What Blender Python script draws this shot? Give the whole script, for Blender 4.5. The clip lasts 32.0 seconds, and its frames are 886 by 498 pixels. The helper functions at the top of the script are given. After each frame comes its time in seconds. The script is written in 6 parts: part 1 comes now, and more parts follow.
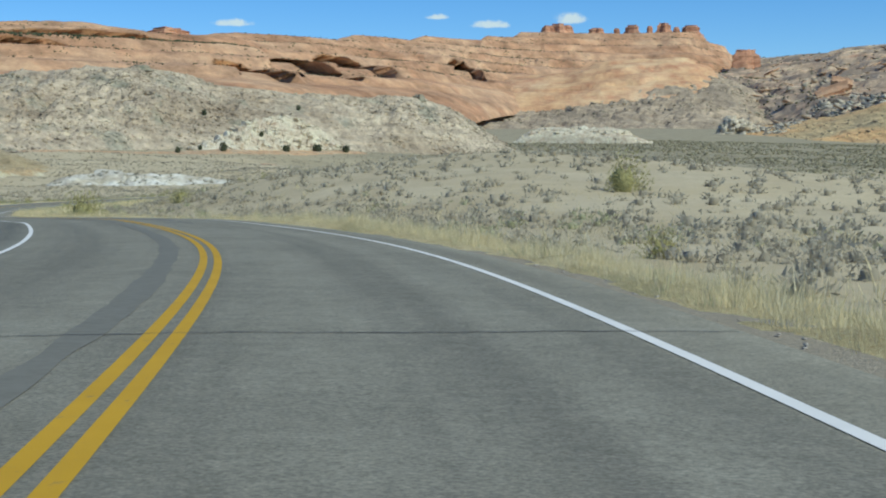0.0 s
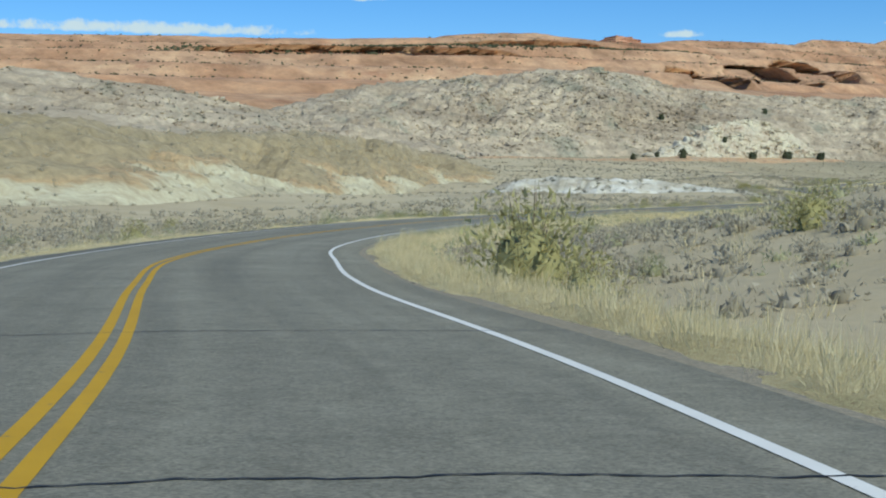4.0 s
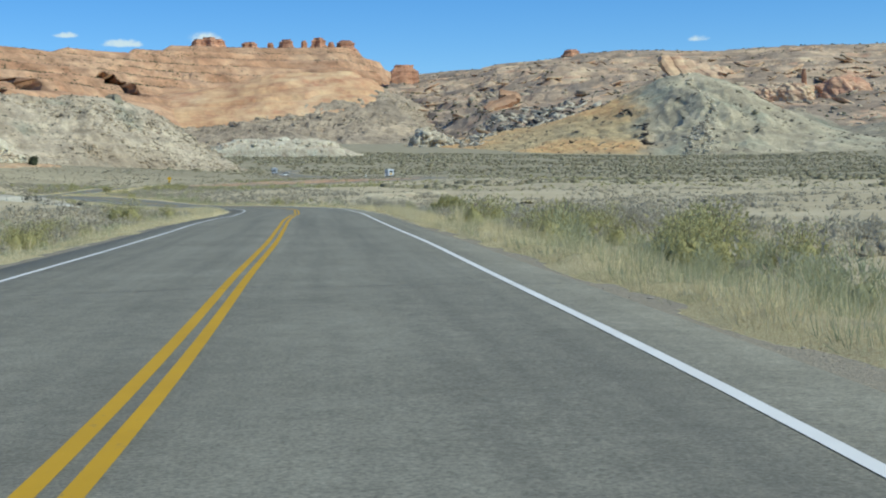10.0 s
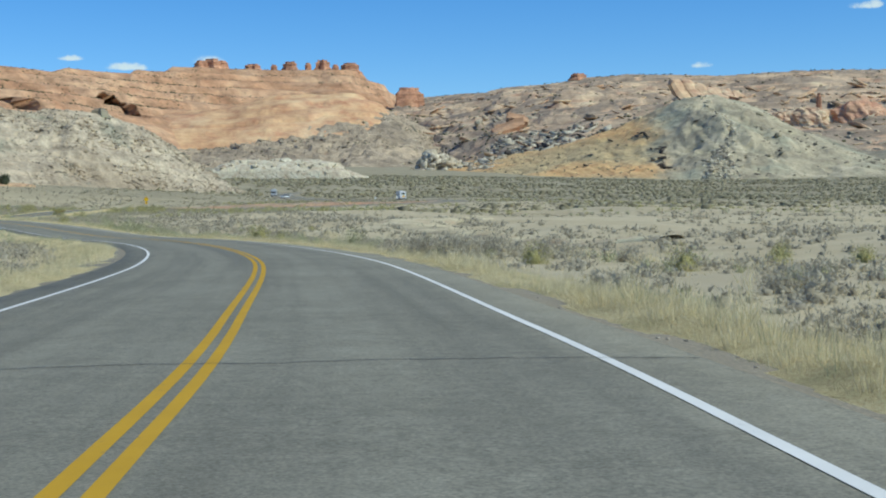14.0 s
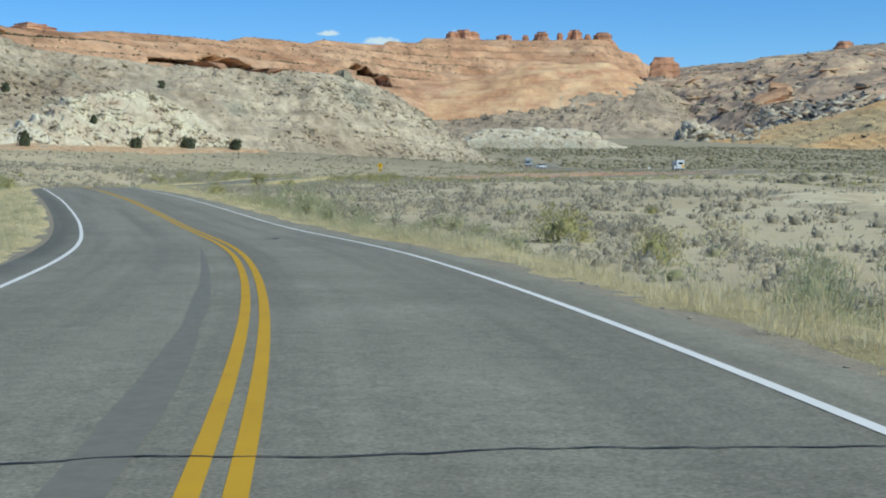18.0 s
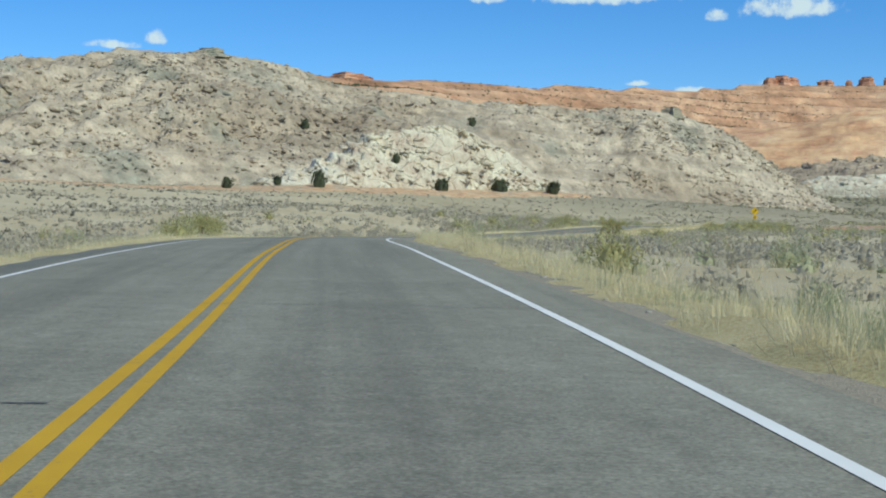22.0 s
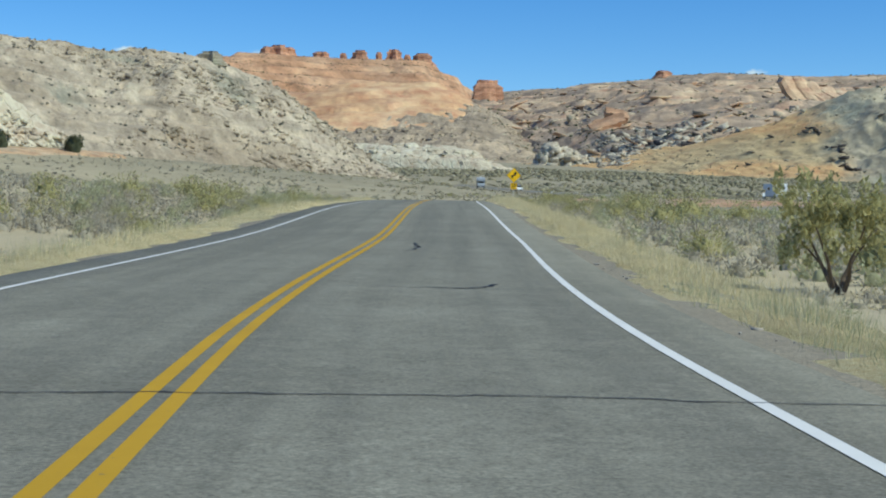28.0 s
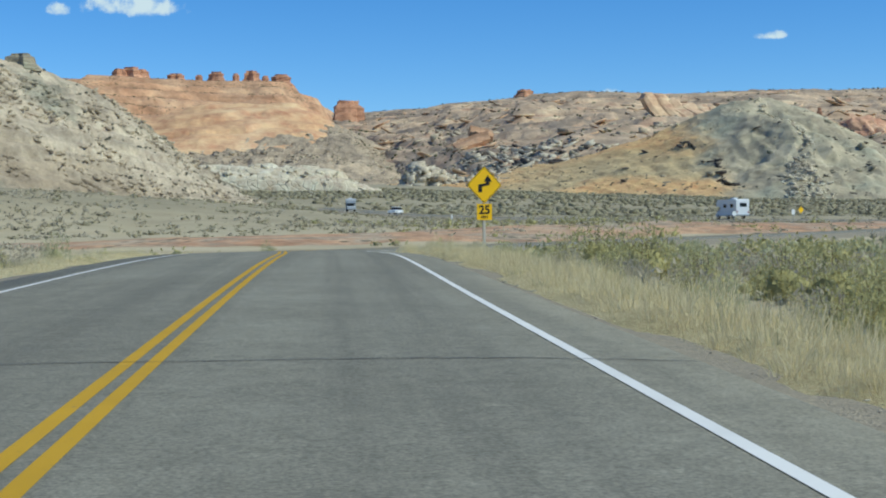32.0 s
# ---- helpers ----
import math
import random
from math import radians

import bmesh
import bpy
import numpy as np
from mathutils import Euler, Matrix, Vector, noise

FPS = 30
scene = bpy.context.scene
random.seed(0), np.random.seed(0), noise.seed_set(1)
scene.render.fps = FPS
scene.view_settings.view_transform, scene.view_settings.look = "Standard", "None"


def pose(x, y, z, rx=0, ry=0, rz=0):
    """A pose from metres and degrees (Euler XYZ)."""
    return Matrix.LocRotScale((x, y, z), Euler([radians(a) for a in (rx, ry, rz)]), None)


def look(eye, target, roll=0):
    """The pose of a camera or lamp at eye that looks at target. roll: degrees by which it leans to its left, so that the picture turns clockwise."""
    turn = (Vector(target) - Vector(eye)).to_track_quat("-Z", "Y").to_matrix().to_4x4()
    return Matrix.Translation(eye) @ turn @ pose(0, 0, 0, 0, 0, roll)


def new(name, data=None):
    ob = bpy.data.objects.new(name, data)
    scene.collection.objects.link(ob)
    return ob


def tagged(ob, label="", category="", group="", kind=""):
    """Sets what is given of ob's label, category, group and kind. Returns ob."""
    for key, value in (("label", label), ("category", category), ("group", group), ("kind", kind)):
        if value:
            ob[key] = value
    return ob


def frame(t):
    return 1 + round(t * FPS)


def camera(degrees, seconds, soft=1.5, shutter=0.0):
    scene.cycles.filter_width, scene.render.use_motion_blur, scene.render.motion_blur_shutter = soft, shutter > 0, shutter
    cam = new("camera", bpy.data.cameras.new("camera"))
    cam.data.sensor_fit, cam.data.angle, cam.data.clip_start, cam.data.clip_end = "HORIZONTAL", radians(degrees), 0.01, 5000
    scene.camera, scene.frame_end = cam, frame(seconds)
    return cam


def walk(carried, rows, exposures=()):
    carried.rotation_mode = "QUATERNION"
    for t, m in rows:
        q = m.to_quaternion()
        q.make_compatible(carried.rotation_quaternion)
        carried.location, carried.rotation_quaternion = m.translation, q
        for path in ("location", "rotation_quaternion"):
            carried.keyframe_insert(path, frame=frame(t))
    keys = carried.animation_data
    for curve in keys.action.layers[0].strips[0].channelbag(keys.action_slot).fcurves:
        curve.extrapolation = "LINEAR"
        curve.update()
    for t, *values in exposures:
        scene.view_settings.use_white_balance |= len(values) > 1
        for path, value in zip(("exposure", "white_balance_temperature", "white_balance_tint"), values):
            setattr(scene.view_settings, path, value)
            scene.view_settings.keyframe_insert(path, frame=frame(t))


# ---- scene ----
from mathutils.bvhtree import BVHTree

FOV = 36.18
cam = camera(FOV, 32.0, soft=2.0)


def shot(x, y, z, pitch, yaw, lean):
    return pose(x, y, z, 90 + pitch, 0, yaw) @ pose(0, 0, 0, 0, 0, lean)


# seconds, place, pitch, yaw and lean of the drive
ROWS = [
    (0, -0.08, -0.02, -0.07, -3.33, 9.50, -0.20),
    (0.5, -2.12, 7.67, -0.15, -3.27, 11.82, 0.09),
    (1, -4.53, 15.30, -0.22, -3.18, 14.31, 0.22),
    (1.5, -7.35, 22.82, -0.33, -3.13, 16.74, 0.43),
    (2, -10.70, 30.45, -0.43, -3.08, 19.20, 0.60),
    (2.5, -14.31, 37.83, -0.61, -3.04, 21.64, 0.75),
    (3, -18.29, 45.22, -0.80, -2.98, 24.12, 0.76),
    (3.5, -22.55, 52.61, -1.01, -2.91, 26.28, 0.60),
    (4, -27.14, 59.83, -1.21, -2.85, 28.09, 0.21),
    (4.5, -32.00, 66.84, -1.42, -2.76, 29.43, -0.43),
    (5, -37.23, 73.65, -1.69, -2.90, 32.43, 0.05),
    (5.5, -42.65, 80.41, -1.97, -2.97, 32.96, 0.53),
    (6, -47.83, 87.39, -2.21, -2.72, 29.61, 1.03),
    (6.5, -52.32, 94.77, -2.38, -2.26, 23.63, 1.57),
    (7, -56.06, 102.53, -2.46, -2.12, 18.99, 1.30),
    (7.5, -59.09, 110.44, -2.50, -1.97, 13.80, 1.39),
    (8, -61.38, 119.11, -2.40, -1.85, 8.83, 1.34),
    (8.5, -62.87, 128.04, -2.35, -1.89, 4.09, 1.10),
    (9, -63.62, 136.74, -2.32, -2.21, -0.40, 0.29),
    (9.5, -63.73, 145.07, -2.25, -2.49, -3.62, -0.75),
    (10, -63.48, 153.10, -2.28, -2.67, -5.57, -1.20),
    (10.5, -63.46, 160.98, -2.30, -2.62, -6.32, -1.13),
    (11, -63.39, 168.52, -2.30, -2.36, -6.09, -0.70),
    (11.5, -63.25, 175.78, -2.32, -2.17, -5.68, -0.73),
    (12, -63.19, 183.06, -2.34, -2.04, -5.43, -0.92),
    (12.5, -63.20, 190.52, -2.33, -1.98, -5.18, -1.00),
    (13, -63.28, 198.18, -2.32, -2.01, -4.97, -1.05),
    (13.5, -63.29, 205.97, -2.34, -2.09, -4.81, -0.97),
    (14, -63.21, 213.82, -2.36, -1.63, -5.48, -0.86),
    (14.5, -63.03, 221.76, -2.43, -1.45, -5.75, -0.79),
    (15, -62.91, 229.81, -2.49, -1.82, -5.04, -0.75),
    (15.5, -62.97, 238.01, -2.49, -2.55, -3.47, -0.73),
    (16, -63.31, 246.39, -2.55, -2.62, -1.88, -0.70),
    (16.5, -63.97, 254.80, -2.66, -2.66, 0.28, -0.68),
    (17, -65.01, 263.31, -2.64, -2.71, 2.41, -0.55),
    (17.5, -66.28, 272.20, -2.73, -2.71, 3.95, -0.43),
    (18, -67.63, 281.30, -2.71, -2.66, 4.95, -0.30),
    (18.5, -69.06, 290.01, -2.81, -2.64, 6.02, -0.22),
    (19, -70.68, 298.18, -2.87, -2.60, 7.55, -0.05),
    (19.5, -72.49, 305.86, -2.90, -2.51, 9.56, -0.05),
    (20, -74.61, 313.32, -2.94, -2.28, 11.77, -0.18),
    (20.5, -76.94, 320.93, -2.97, -1.95, 13.94, -0.19),
    (21, -79.69, 328.80, -2.90, -1.51, 15.97, -0.17),
    (21.5, -82.97, 336.73, -2.77, -0.99, 17.24, 0.15),
    (22, -86.09, 344.38, -2.52, -0.59, 17.80, 0.50),
    (22.5, -89.27, 352.06, -2.28, -0.28, 17.98, 0.57),
    (23, -92.47, 359.54, -2.12, -0.25, 18.04, 0.67),
    (23.5, -95.73, 366.99, -1.95, -0.56, 17.83, 0.94),
    (24, -99.07, 374.76, -1.79, -1.13, 17.48, 1.15),
    (24.5, -102.36, 382.83, -1.68, -1.64, 17.14, 1.16),
    (25, -105.54, 391.23, -1.62, -1.93, 16.58, 0.88),
    (25.5, -108.61, 399.80, -1.57, -2.03, 14.94, 0.64),
    (26, -111.30, 408.45, -1.57, -2.04, 11.96, 0.42),
    (26.5, -113.44, 417.04, -1.57, -2.00, 8.03, 0.22),
    (27, -115.05, 425.38, -1.57, -1.99, 4.26, -0.19),
    (27.5, -116.19, 433.51, -1.53, -1.85, 0.49, -0.04),
    (28, -116.72, 441.68, -1.49, -1.64, -3.50, 0.83),
    (28.5, -116.62, 450.19, -1.39, -1.46, -6.46, 0.67),
    (29, -116.06, 459.09, -1.29, -1.24, -8.21, 0.32),
    (29.5, -115.31, 467.88, -1.12, -0.94, -8.78, -0.14),
    (30, -114.69, 476.52, -0.95, -0.76, -8.93, -0.27),
    (30.5, -114.19, 484.73, -0.75, -0.60, -9.03, -0.33),
    (31, -113.72, 493.20, -0.46, -0.51, -9.10, -0.35),
    (31.5, -113.17, 501.67, -0.22, -0.55, -9.19, -0.35),
    (32, -112.62, 510.14, -0.08, -0.69, -9.26, -0.38),
]
walk(cam, [(r[0], shot(*r[1:])) for r in ROWS], exposures=((0, 0.07, 5950, -5), (4, 0.06, 5950, -5), (8, 0.15, 5950, -5), (32, 0.15, 5950, -5)))

# ---- light ----
SUN_AZ, SUN_EL = 118.0, 47.0        # degrees clockwise from +y; above the horizon
world = bpy.data.worlds.new("sky")
scene.world = world
world.use_nodes = True
wn = world.node_tree
wn.nodes.clear()
sky = wn.nodes.new("ShaderNodeTexSky")
sky.sky_type = "NISHITA"
sky.sun_disc = False
sky.sun_elevation, sky.sun_rotation = radians(SUN_EL), radians(SUN_AZ)
sky.altitude, sky.air_density, sky.dust_density, sky.ozone_density = 1400, 1.0, 0.05, 3.0
bg = wn.nodes.new("ShaderNodeBackground")
bg.inputs["Strength"].default_value = 0.095
wo = wn.nodes.new("ShaderNodeOutputWorld")
deep = wn.nodes.new("ShaderNodeHueSaturation")
deep.inputs["Saturation"].default_value = 1.28
wn.links.new(sky.outputs[0], deep.inputs["Color"])
blue = wn.nodes.new("ShaderNodeMix")
blue.data_type, blue.blend_type = "RGBA", "MULTIPLY"
blue.inputs["Factor"].default_value = 1.0
blue.inputs["B"].default_value = (0.93, 1.0, 1.22, 1)
wn.links.new(deep.outputs[0], blue.inputs["A"])
wn.links.new(blue.outputs["Result"], bg.inputs[0])


def sky_math(how, a, b=0.0):
    n = wn.nodes.new("ShaderNodeMath")
    n.operation = how
    for sock, v in zip(n.inputs, (a, b)):
        if isinstance(v, (int, float)):
            sock.default_value = v
        else:
            wn.links.new(v, sock)
    return n.outputs[0]


# fair-weather clouds low over the mesa: azimuth, height, half width and half height in degrees
CLOUDS = ((-40.5, 6.15, 8.0, 0.42), (-18.2, 6.05, 1.0, 0.26), (-29.8, 7.9, 0.55, 0.5), (-31.5, 7.6, 1.3, 0.3), (-9.7, 6.35, 0.7, 0.2), (-7.5, 6.0, 0.95, 0.28), (-4.2, 6.2, 0.95, 0.42),
          (16.3, 5.8, 0.6, 0.25), (-16.0, 9.9, 1.0, 0.6), (-11.0, 9.9, 3.8, 0.75), (-6.5, 9.0, 0.55, 0.45), (-3.45, 9.2, 2.3, 0.8), (22.9, 7.9, 0.7, 0.3))
toward = wn.nodes.new("ShaderNodeTexCoord").outputs["Generated"]
axes = wn.nodes.new("ShaderNodeSeparateXYZ")
wn.links.new(toward, axes.inputs[0])
azimuth = sky_math("MULTIPLY", sky_math("ARCTAN2", axes.outputs[0], axes.outputs[1]), 57.2958)
upward = sky_math("MULTIPLY", sky_math("ARCSINE", axes.outputs[2]), 57.2958)
billow = wn.nodes.new("ShaderNodeTexNoise")
billow.inputs["Scale"].default_value, billow.inputs["Detail"].default_value, billow.inputs["Roughness"].default_value = 95.0, 7.0, 0.62
wn.links.new(toward, billow.inputs["Vector"])
full = None
for c_az, c_el, c_w, c_h in CLOUDS:
    across = sky_math("DIVIDE", sky_math("SUBTRACT", azimuth, c_az), c_w)
    rise = sky_math("SUBTRACT", upward, c_el)
    above = sky_math("MAXIMUM", sky_math("DIVIDE", rise, c_h), sky_math("DIVIDE", rise, -0.45 * c_h))
    one = sky_math("SUBTRACT", 1.0, sky_math("ADD", sky_math("POWER", sky_math("ABSOLUTE", across), 2.0), sky_math("POWER", above, 2.0)))
    full = one if full is None else sky_math("MAXIMUM", full, one)
veil = wn.nodes.new("ShaderNodeMapRange")
veil.interpolation_type = "SMOOTHSTEP"
veil.inputs["From Min"].default_value, veil.inputs["From Max"].default_value = 0.15, 1.0
wn.links.new(sky_math("ADD", full, sky_math("MULTIPLY", sky_math("SUBTRACT", billow.outputs["Fac"], 0.5), 2.4)), veil.inputs["Value"])
white = wn.nodes.new("ShaderNodeBackground")
white.inputs["Color"].default_value, white.inputs["Strength"].default_value = (0.9, 0.96, 1.0, 1), 0.72
both = wn.nodes.new("ShaderNodeMixShader")
wn.links.new(sky_math("MULTIPLY", veil.outputs[0], 0.92), both.inputs[0])
wn.links.new(bg.outputs[0], both.inputs[1])
wn.links.new(white.outputs[0], both.inputs[2])
wn.links.new(both.outputs[0], wo.inputs[0])
sun_dir = Vector((math.sin(radians(SUN_AZ)) * math.cos(radians(SUN_EL)),
                  math.cos(radians(SUN_AZ)) * math.cos(radians(SUN_EL)), math.sin(radians(SUN_EL))))
lamp = bpy.data.lights.new("sun", "SUN")
lamp.energy, lamp.angle, lamp.color = 3.3, radians(0.53), (1.0, 0.94, 0.84)
sun = new("sun", lamp)
sun.matrix_world = look((0, 0, 900), Vector((0, 0, 900)) - sun_dir)

# ---- materials ----


class Nodes:
    """Short hand for a node tree."""

    def __init__(self, name):
        self.m = bpy.data.materials.new(name)
        self.m.use_nodes = True
        self.t = self.m.node_tree
        self.b = self.t.nodes["Principled BSDF"]
        self.b.inputs["Specular IOR Level"].default_value = 0.25
        self.c = None

    def node(self, kind, **sets):
        n = self.t.nodes.new(kind)
        for k, v in sets.items():
            n.inputs[k.replace("_", " ")].default_value = v
        return n

    def link(self, a, b):
        self.t.links.new(a, b)

    def coords(self, kind="Object"):
        if self.c is None:
            self.c = self.t.nodes.new("ShaderNodeTexCoord")
        return self.c.outputs[kind]

    def squeeze(self, sx, sy, sz):
        n = self.t.nodes.new("ShaderNodeMapping")
        n.inputs["Scale"].default_value = (sx, sy, sz)
        self.link(self.coords(), n.inputs["Vector"])
        return n.outputs[0]

    def noise(self, scale, detail=5, rough=0.6, vec=None, distort=0.0):
        n = self.node("ShaderNodeTexNoise", Scale=scale, Detail=detail, Roughness=rough, Distortion=distort)
        self.link(vec or self.coords(), n.inputs["Vector"])
        return n.outputs["Fac"]

    def t_noise(self, scale, size):
        n = self.node("ShaderNodeTexNoise", Scale=scale, Detail=4)
        self.link(self.coords(), n.inputs["Vector"])
        m = self.t.nodes.new("ShaderNodeVectorMath")
        m.operation = "SCALE"
        m.inputs["Scale"].default_value = size * 0.12
        self.link(n.outputs["Color"], m.inputs[0])
        return m.outputs[0]

    def cells(self, scale, feature="F1", vec=None, out="Distance"):
        n = self.node("ShaderNodeTexVoronoi", Scale=scale)
        n.feature = feature
        self.link(vec or self.coords(), n.inputs["Vector"])
        return n.outputs[out]

    def ramp(self, fac, stops, hard=False):
        n = self.t.nodes.new("ShaderNodeValToRGB")
        e = n.color_ramp.elements
        while len(e) < len(stops):
            e.new(0.5)
        for k, (at, col) in zip(e, stops):
            k.position = at
            k.color = (*col, 1) if len(col) == 3 else col
        if hard:
            n.color_ramp.interpolation = "CONSTANT"
        self.link(fac, n.inputs[0])
        return n.outputs[0]

    def grey(self, fac, lo, hi, a=0.0, b=1.0):
        n = self.t.nodes.new("ShaderNodeMapRange")
        for k, v in zip(("From Min", "From Max", "To Min", "To Max"), (lo, hi, a, b)):
            n.inputs[k].default_value = v
        self.link(fac, n.inputs["Value"])
        return n.outputs[0]

    def mix(self, fac, a, b, how="MIX"):
        n = self.t.nodes.new("ShaderNodeMix")
        n.data_type, n.blend_type = "RGBA", how
        for sock, v in ((n.inputs["Factor"], fac), (n.inputs["A"], a), (n.inputs["B"], b)):
            if isinstance(v, (int, float)):
                sock.default_value = v
            elif isinstance(v, tuple):
                sock.default_value = (*v, 1)
            else:
                self.link(v, sock)
        return n.outputs["Result"]

    def math(self, how, a, b):
        n = self.t.nodes.new("ShaderNodeMath")
        n.operation = how
        for sock, v in zip(n.inputs, (a, b)):
            if isinstance(v, (int, float)):
                sock.default_value = v
            else:
                self.link(v, sock)
        return n.outputs[0]

    def height(self):
        """World height of the point, in metres."""
        g = self.t.nodes.new("ShaderNodeNewGeometry")
        s = self.t.nodes.new("ShaderNodeSeparateXYZ")
        self.link(g.outputs["Position"], s.inputs[0])
        return s.outputs["Z"]

    def steep(self):
        """1 on level faces, 0 on upright ones."""
        g = self.t.nodes.new("ShaderNodeNewGeometry")
        s = self.t.nodes.new("ShaderNodeSeparateXYZ")
        self.link(g.outputs["True Normal"], s.inputs[0])
        return s.outputs["Z"]

    def own(self):
        return self.t.nodes.new("ShaderNodeObjectInfo").outputs["Random"]

    def island(self):
        return self.t.nodes.new("ShaderNodeNewGeometry").outputs["Random Per Island"]

    def done(self, colour, rough=0.9, bump=None, strength=0.4, dist=0.05, metal=0.0):
        for sock, v in ((self.b.inputs["Base Color"], colour), (self.b.inputs["Roughness"], rough)):
            if isinstance(v, tuple):
                sock.default_value = (*v, 1)
            elif isinstance(v, (int, float)):
                sock.default_value = v
            else:
                self.link(v, sock)
        self.b.inputs["Metallic"].default_value = metal
        if bump is not None:
            n = self.node("ShaderNodeBump", Strength=strength, Distance=dist)
            self.link(bump, n.inputs["Height"])
            self.link(n.outputs[0], self.b.inputs["Normal"])
        return self.m


def make_asphalt():
    n = Nodes("asphalt")
    fine = n.noise(90, 4, 0.7)
    wide = n.noise(0.35, 5, 0.6)
    worn = n.noise(1.3, 6, 0.65)
    lane = n.t.nodes.new("ShaderNodeMapping")
    lane.inputs["Scale"].default_value = (1.1, 0.02, 1)
    n.link(n.coords("UV"), lane.inputs["Vector"])
    streak = n.noise(1.0, 5, 0.6, lane.outputs[0])
    c = n.ramp(wide, [(0.3, (0.207, 0.191, 0.145)), (0.55, (0.251, 0.232, 0.176)), (0.75, (0.295, 0.273, 0.208))])
    c = n.mix(n.grey(worn, 0.35, 0.7, 0, 0.35), c, (0.333, 0.31, 0.238))
    c = n.mix(n.grey(streak, 0.42, 0.64, 0.0, 0.65), c, (0.168, 0.156, 0.122))
    n.b.inputs["Specular IOR Level"].default_value = 0.12
    c = n.mix(0.8, c, n.ramp(n.noise(34, 5, 0.8), [(0.3, (0.22, 0.22, 0.22)), (0.5, (0.5, 0.5, 0.5)), (0.7, (0.82, 0.81, 0.79))]), "OVERLAY")
    c = n.mix(0.4, c, n.ramp(n.noise(5, 6, 0.75), [(0.3, (0.3, 0.3, 0.3)), (0.5, (0.5, 0.5, 0.5)), (0.7, (0.72, 0.71, 0.7))]), "OVERLAY")
    return n.done(c, 0.9, fine, 0.6, 0.012)


def make_paint(name, colour, wear):
    n = Nodes(name)
    w = n.noise(9, 6, 0.7)
    c = n.mix(n.grey(n.noise(1.2), 0.3, 0.7, 0, 0.3), colour, tuple(0.6 * v for v in colour))
    c = n.mix(n.grey(w, wear, wear + 0.12), c, (0.13, 0.125, 0.118))
    return n.done(c, 0.75, n.noise(80, 3), 0.3, 0.005)


def make_ground():
    n = Nodes("desert_soil")
    wide, mid, fine = n.noise(0.012, 6, 0.6), n.noise(0.11, 6, 0.65), n.noise(2.2, 6, 0.7)
    c = n.ramp(wide, [(0.32, (0.43, 0.343, 0.195)), (0.5, (0.485, 0.388, 0.228)), (0.62, (0.55, 0.455, 0.275)), (0.72, (0.5, 0.37, 0.205))])
    c = n.mix(n.grey(mid, 0.4, 0.66, 0, 0.75), c, (0.6, 0.505, 0.325))
    c = n.mix(n.grey(n.noise(0.045, 5, 0.6), 0.54, 0.66, 0, 0.4), c, (0.38, 0.32, 0.215))
    c = n.mix(n.grey(fine, 0.42, 0.7, 0, 0.4), c, (0.35, 0.295, 0.2))
    g, x = n.t.nodes.new("ShaderNodeNewGeometry"), n.t.nodes.new("ShaderNodeSeparateXYZ")
    n.link(g.outputs["Position"], x.inputs[0])
    far = n.math("ADD", x.outputs[1], n.math("MULTIPLY", n.math("SUBTRACT", n.noise(0.02, 6, 0.65), 0.5), 260.0))
    c = n.mix(n.grey(far, 620, 760, 0, 0.8), c, n.ramp(n.noise(0.06, 6, 0.7), [(0.3, (0.23, 0.2, 0.125)), (0.5, (0.31, 0.265, 0.165)), (0.7, (0.41, 0.345, 0.215))]))   # the brushy valley floor
    return n.done(c, 0.95, fine, 0.6, 0.08)


def make_gravel():
    n = Nodes("roadside_gravel")
    cell = n.cells(38, out="Color")
    fine = n.noise(14, 6, 0.7)
    c = n.ramp(fine, [(0.3, (0.22, 0.19, 0.138)), (0.5, (0.31, 0.265, 0.19)), (0.7, (0.4, 0.34, 0.235))])
    c = n.mix(0.3, c, n.ramp(cell, [(0.2, (0.25, 0.25, 0.25)), (0.8, (0.7, 0.68, 0.64))]), "OVERLAY")
    c = n.mix(n.grey(n.noise(0.8, 5), 0.45, 0.65, 0, 0.55), c, (0.28, 0.235, 0.165))
    return n.done(c, 0.95, n.cells(38), 0.7, 0.02)


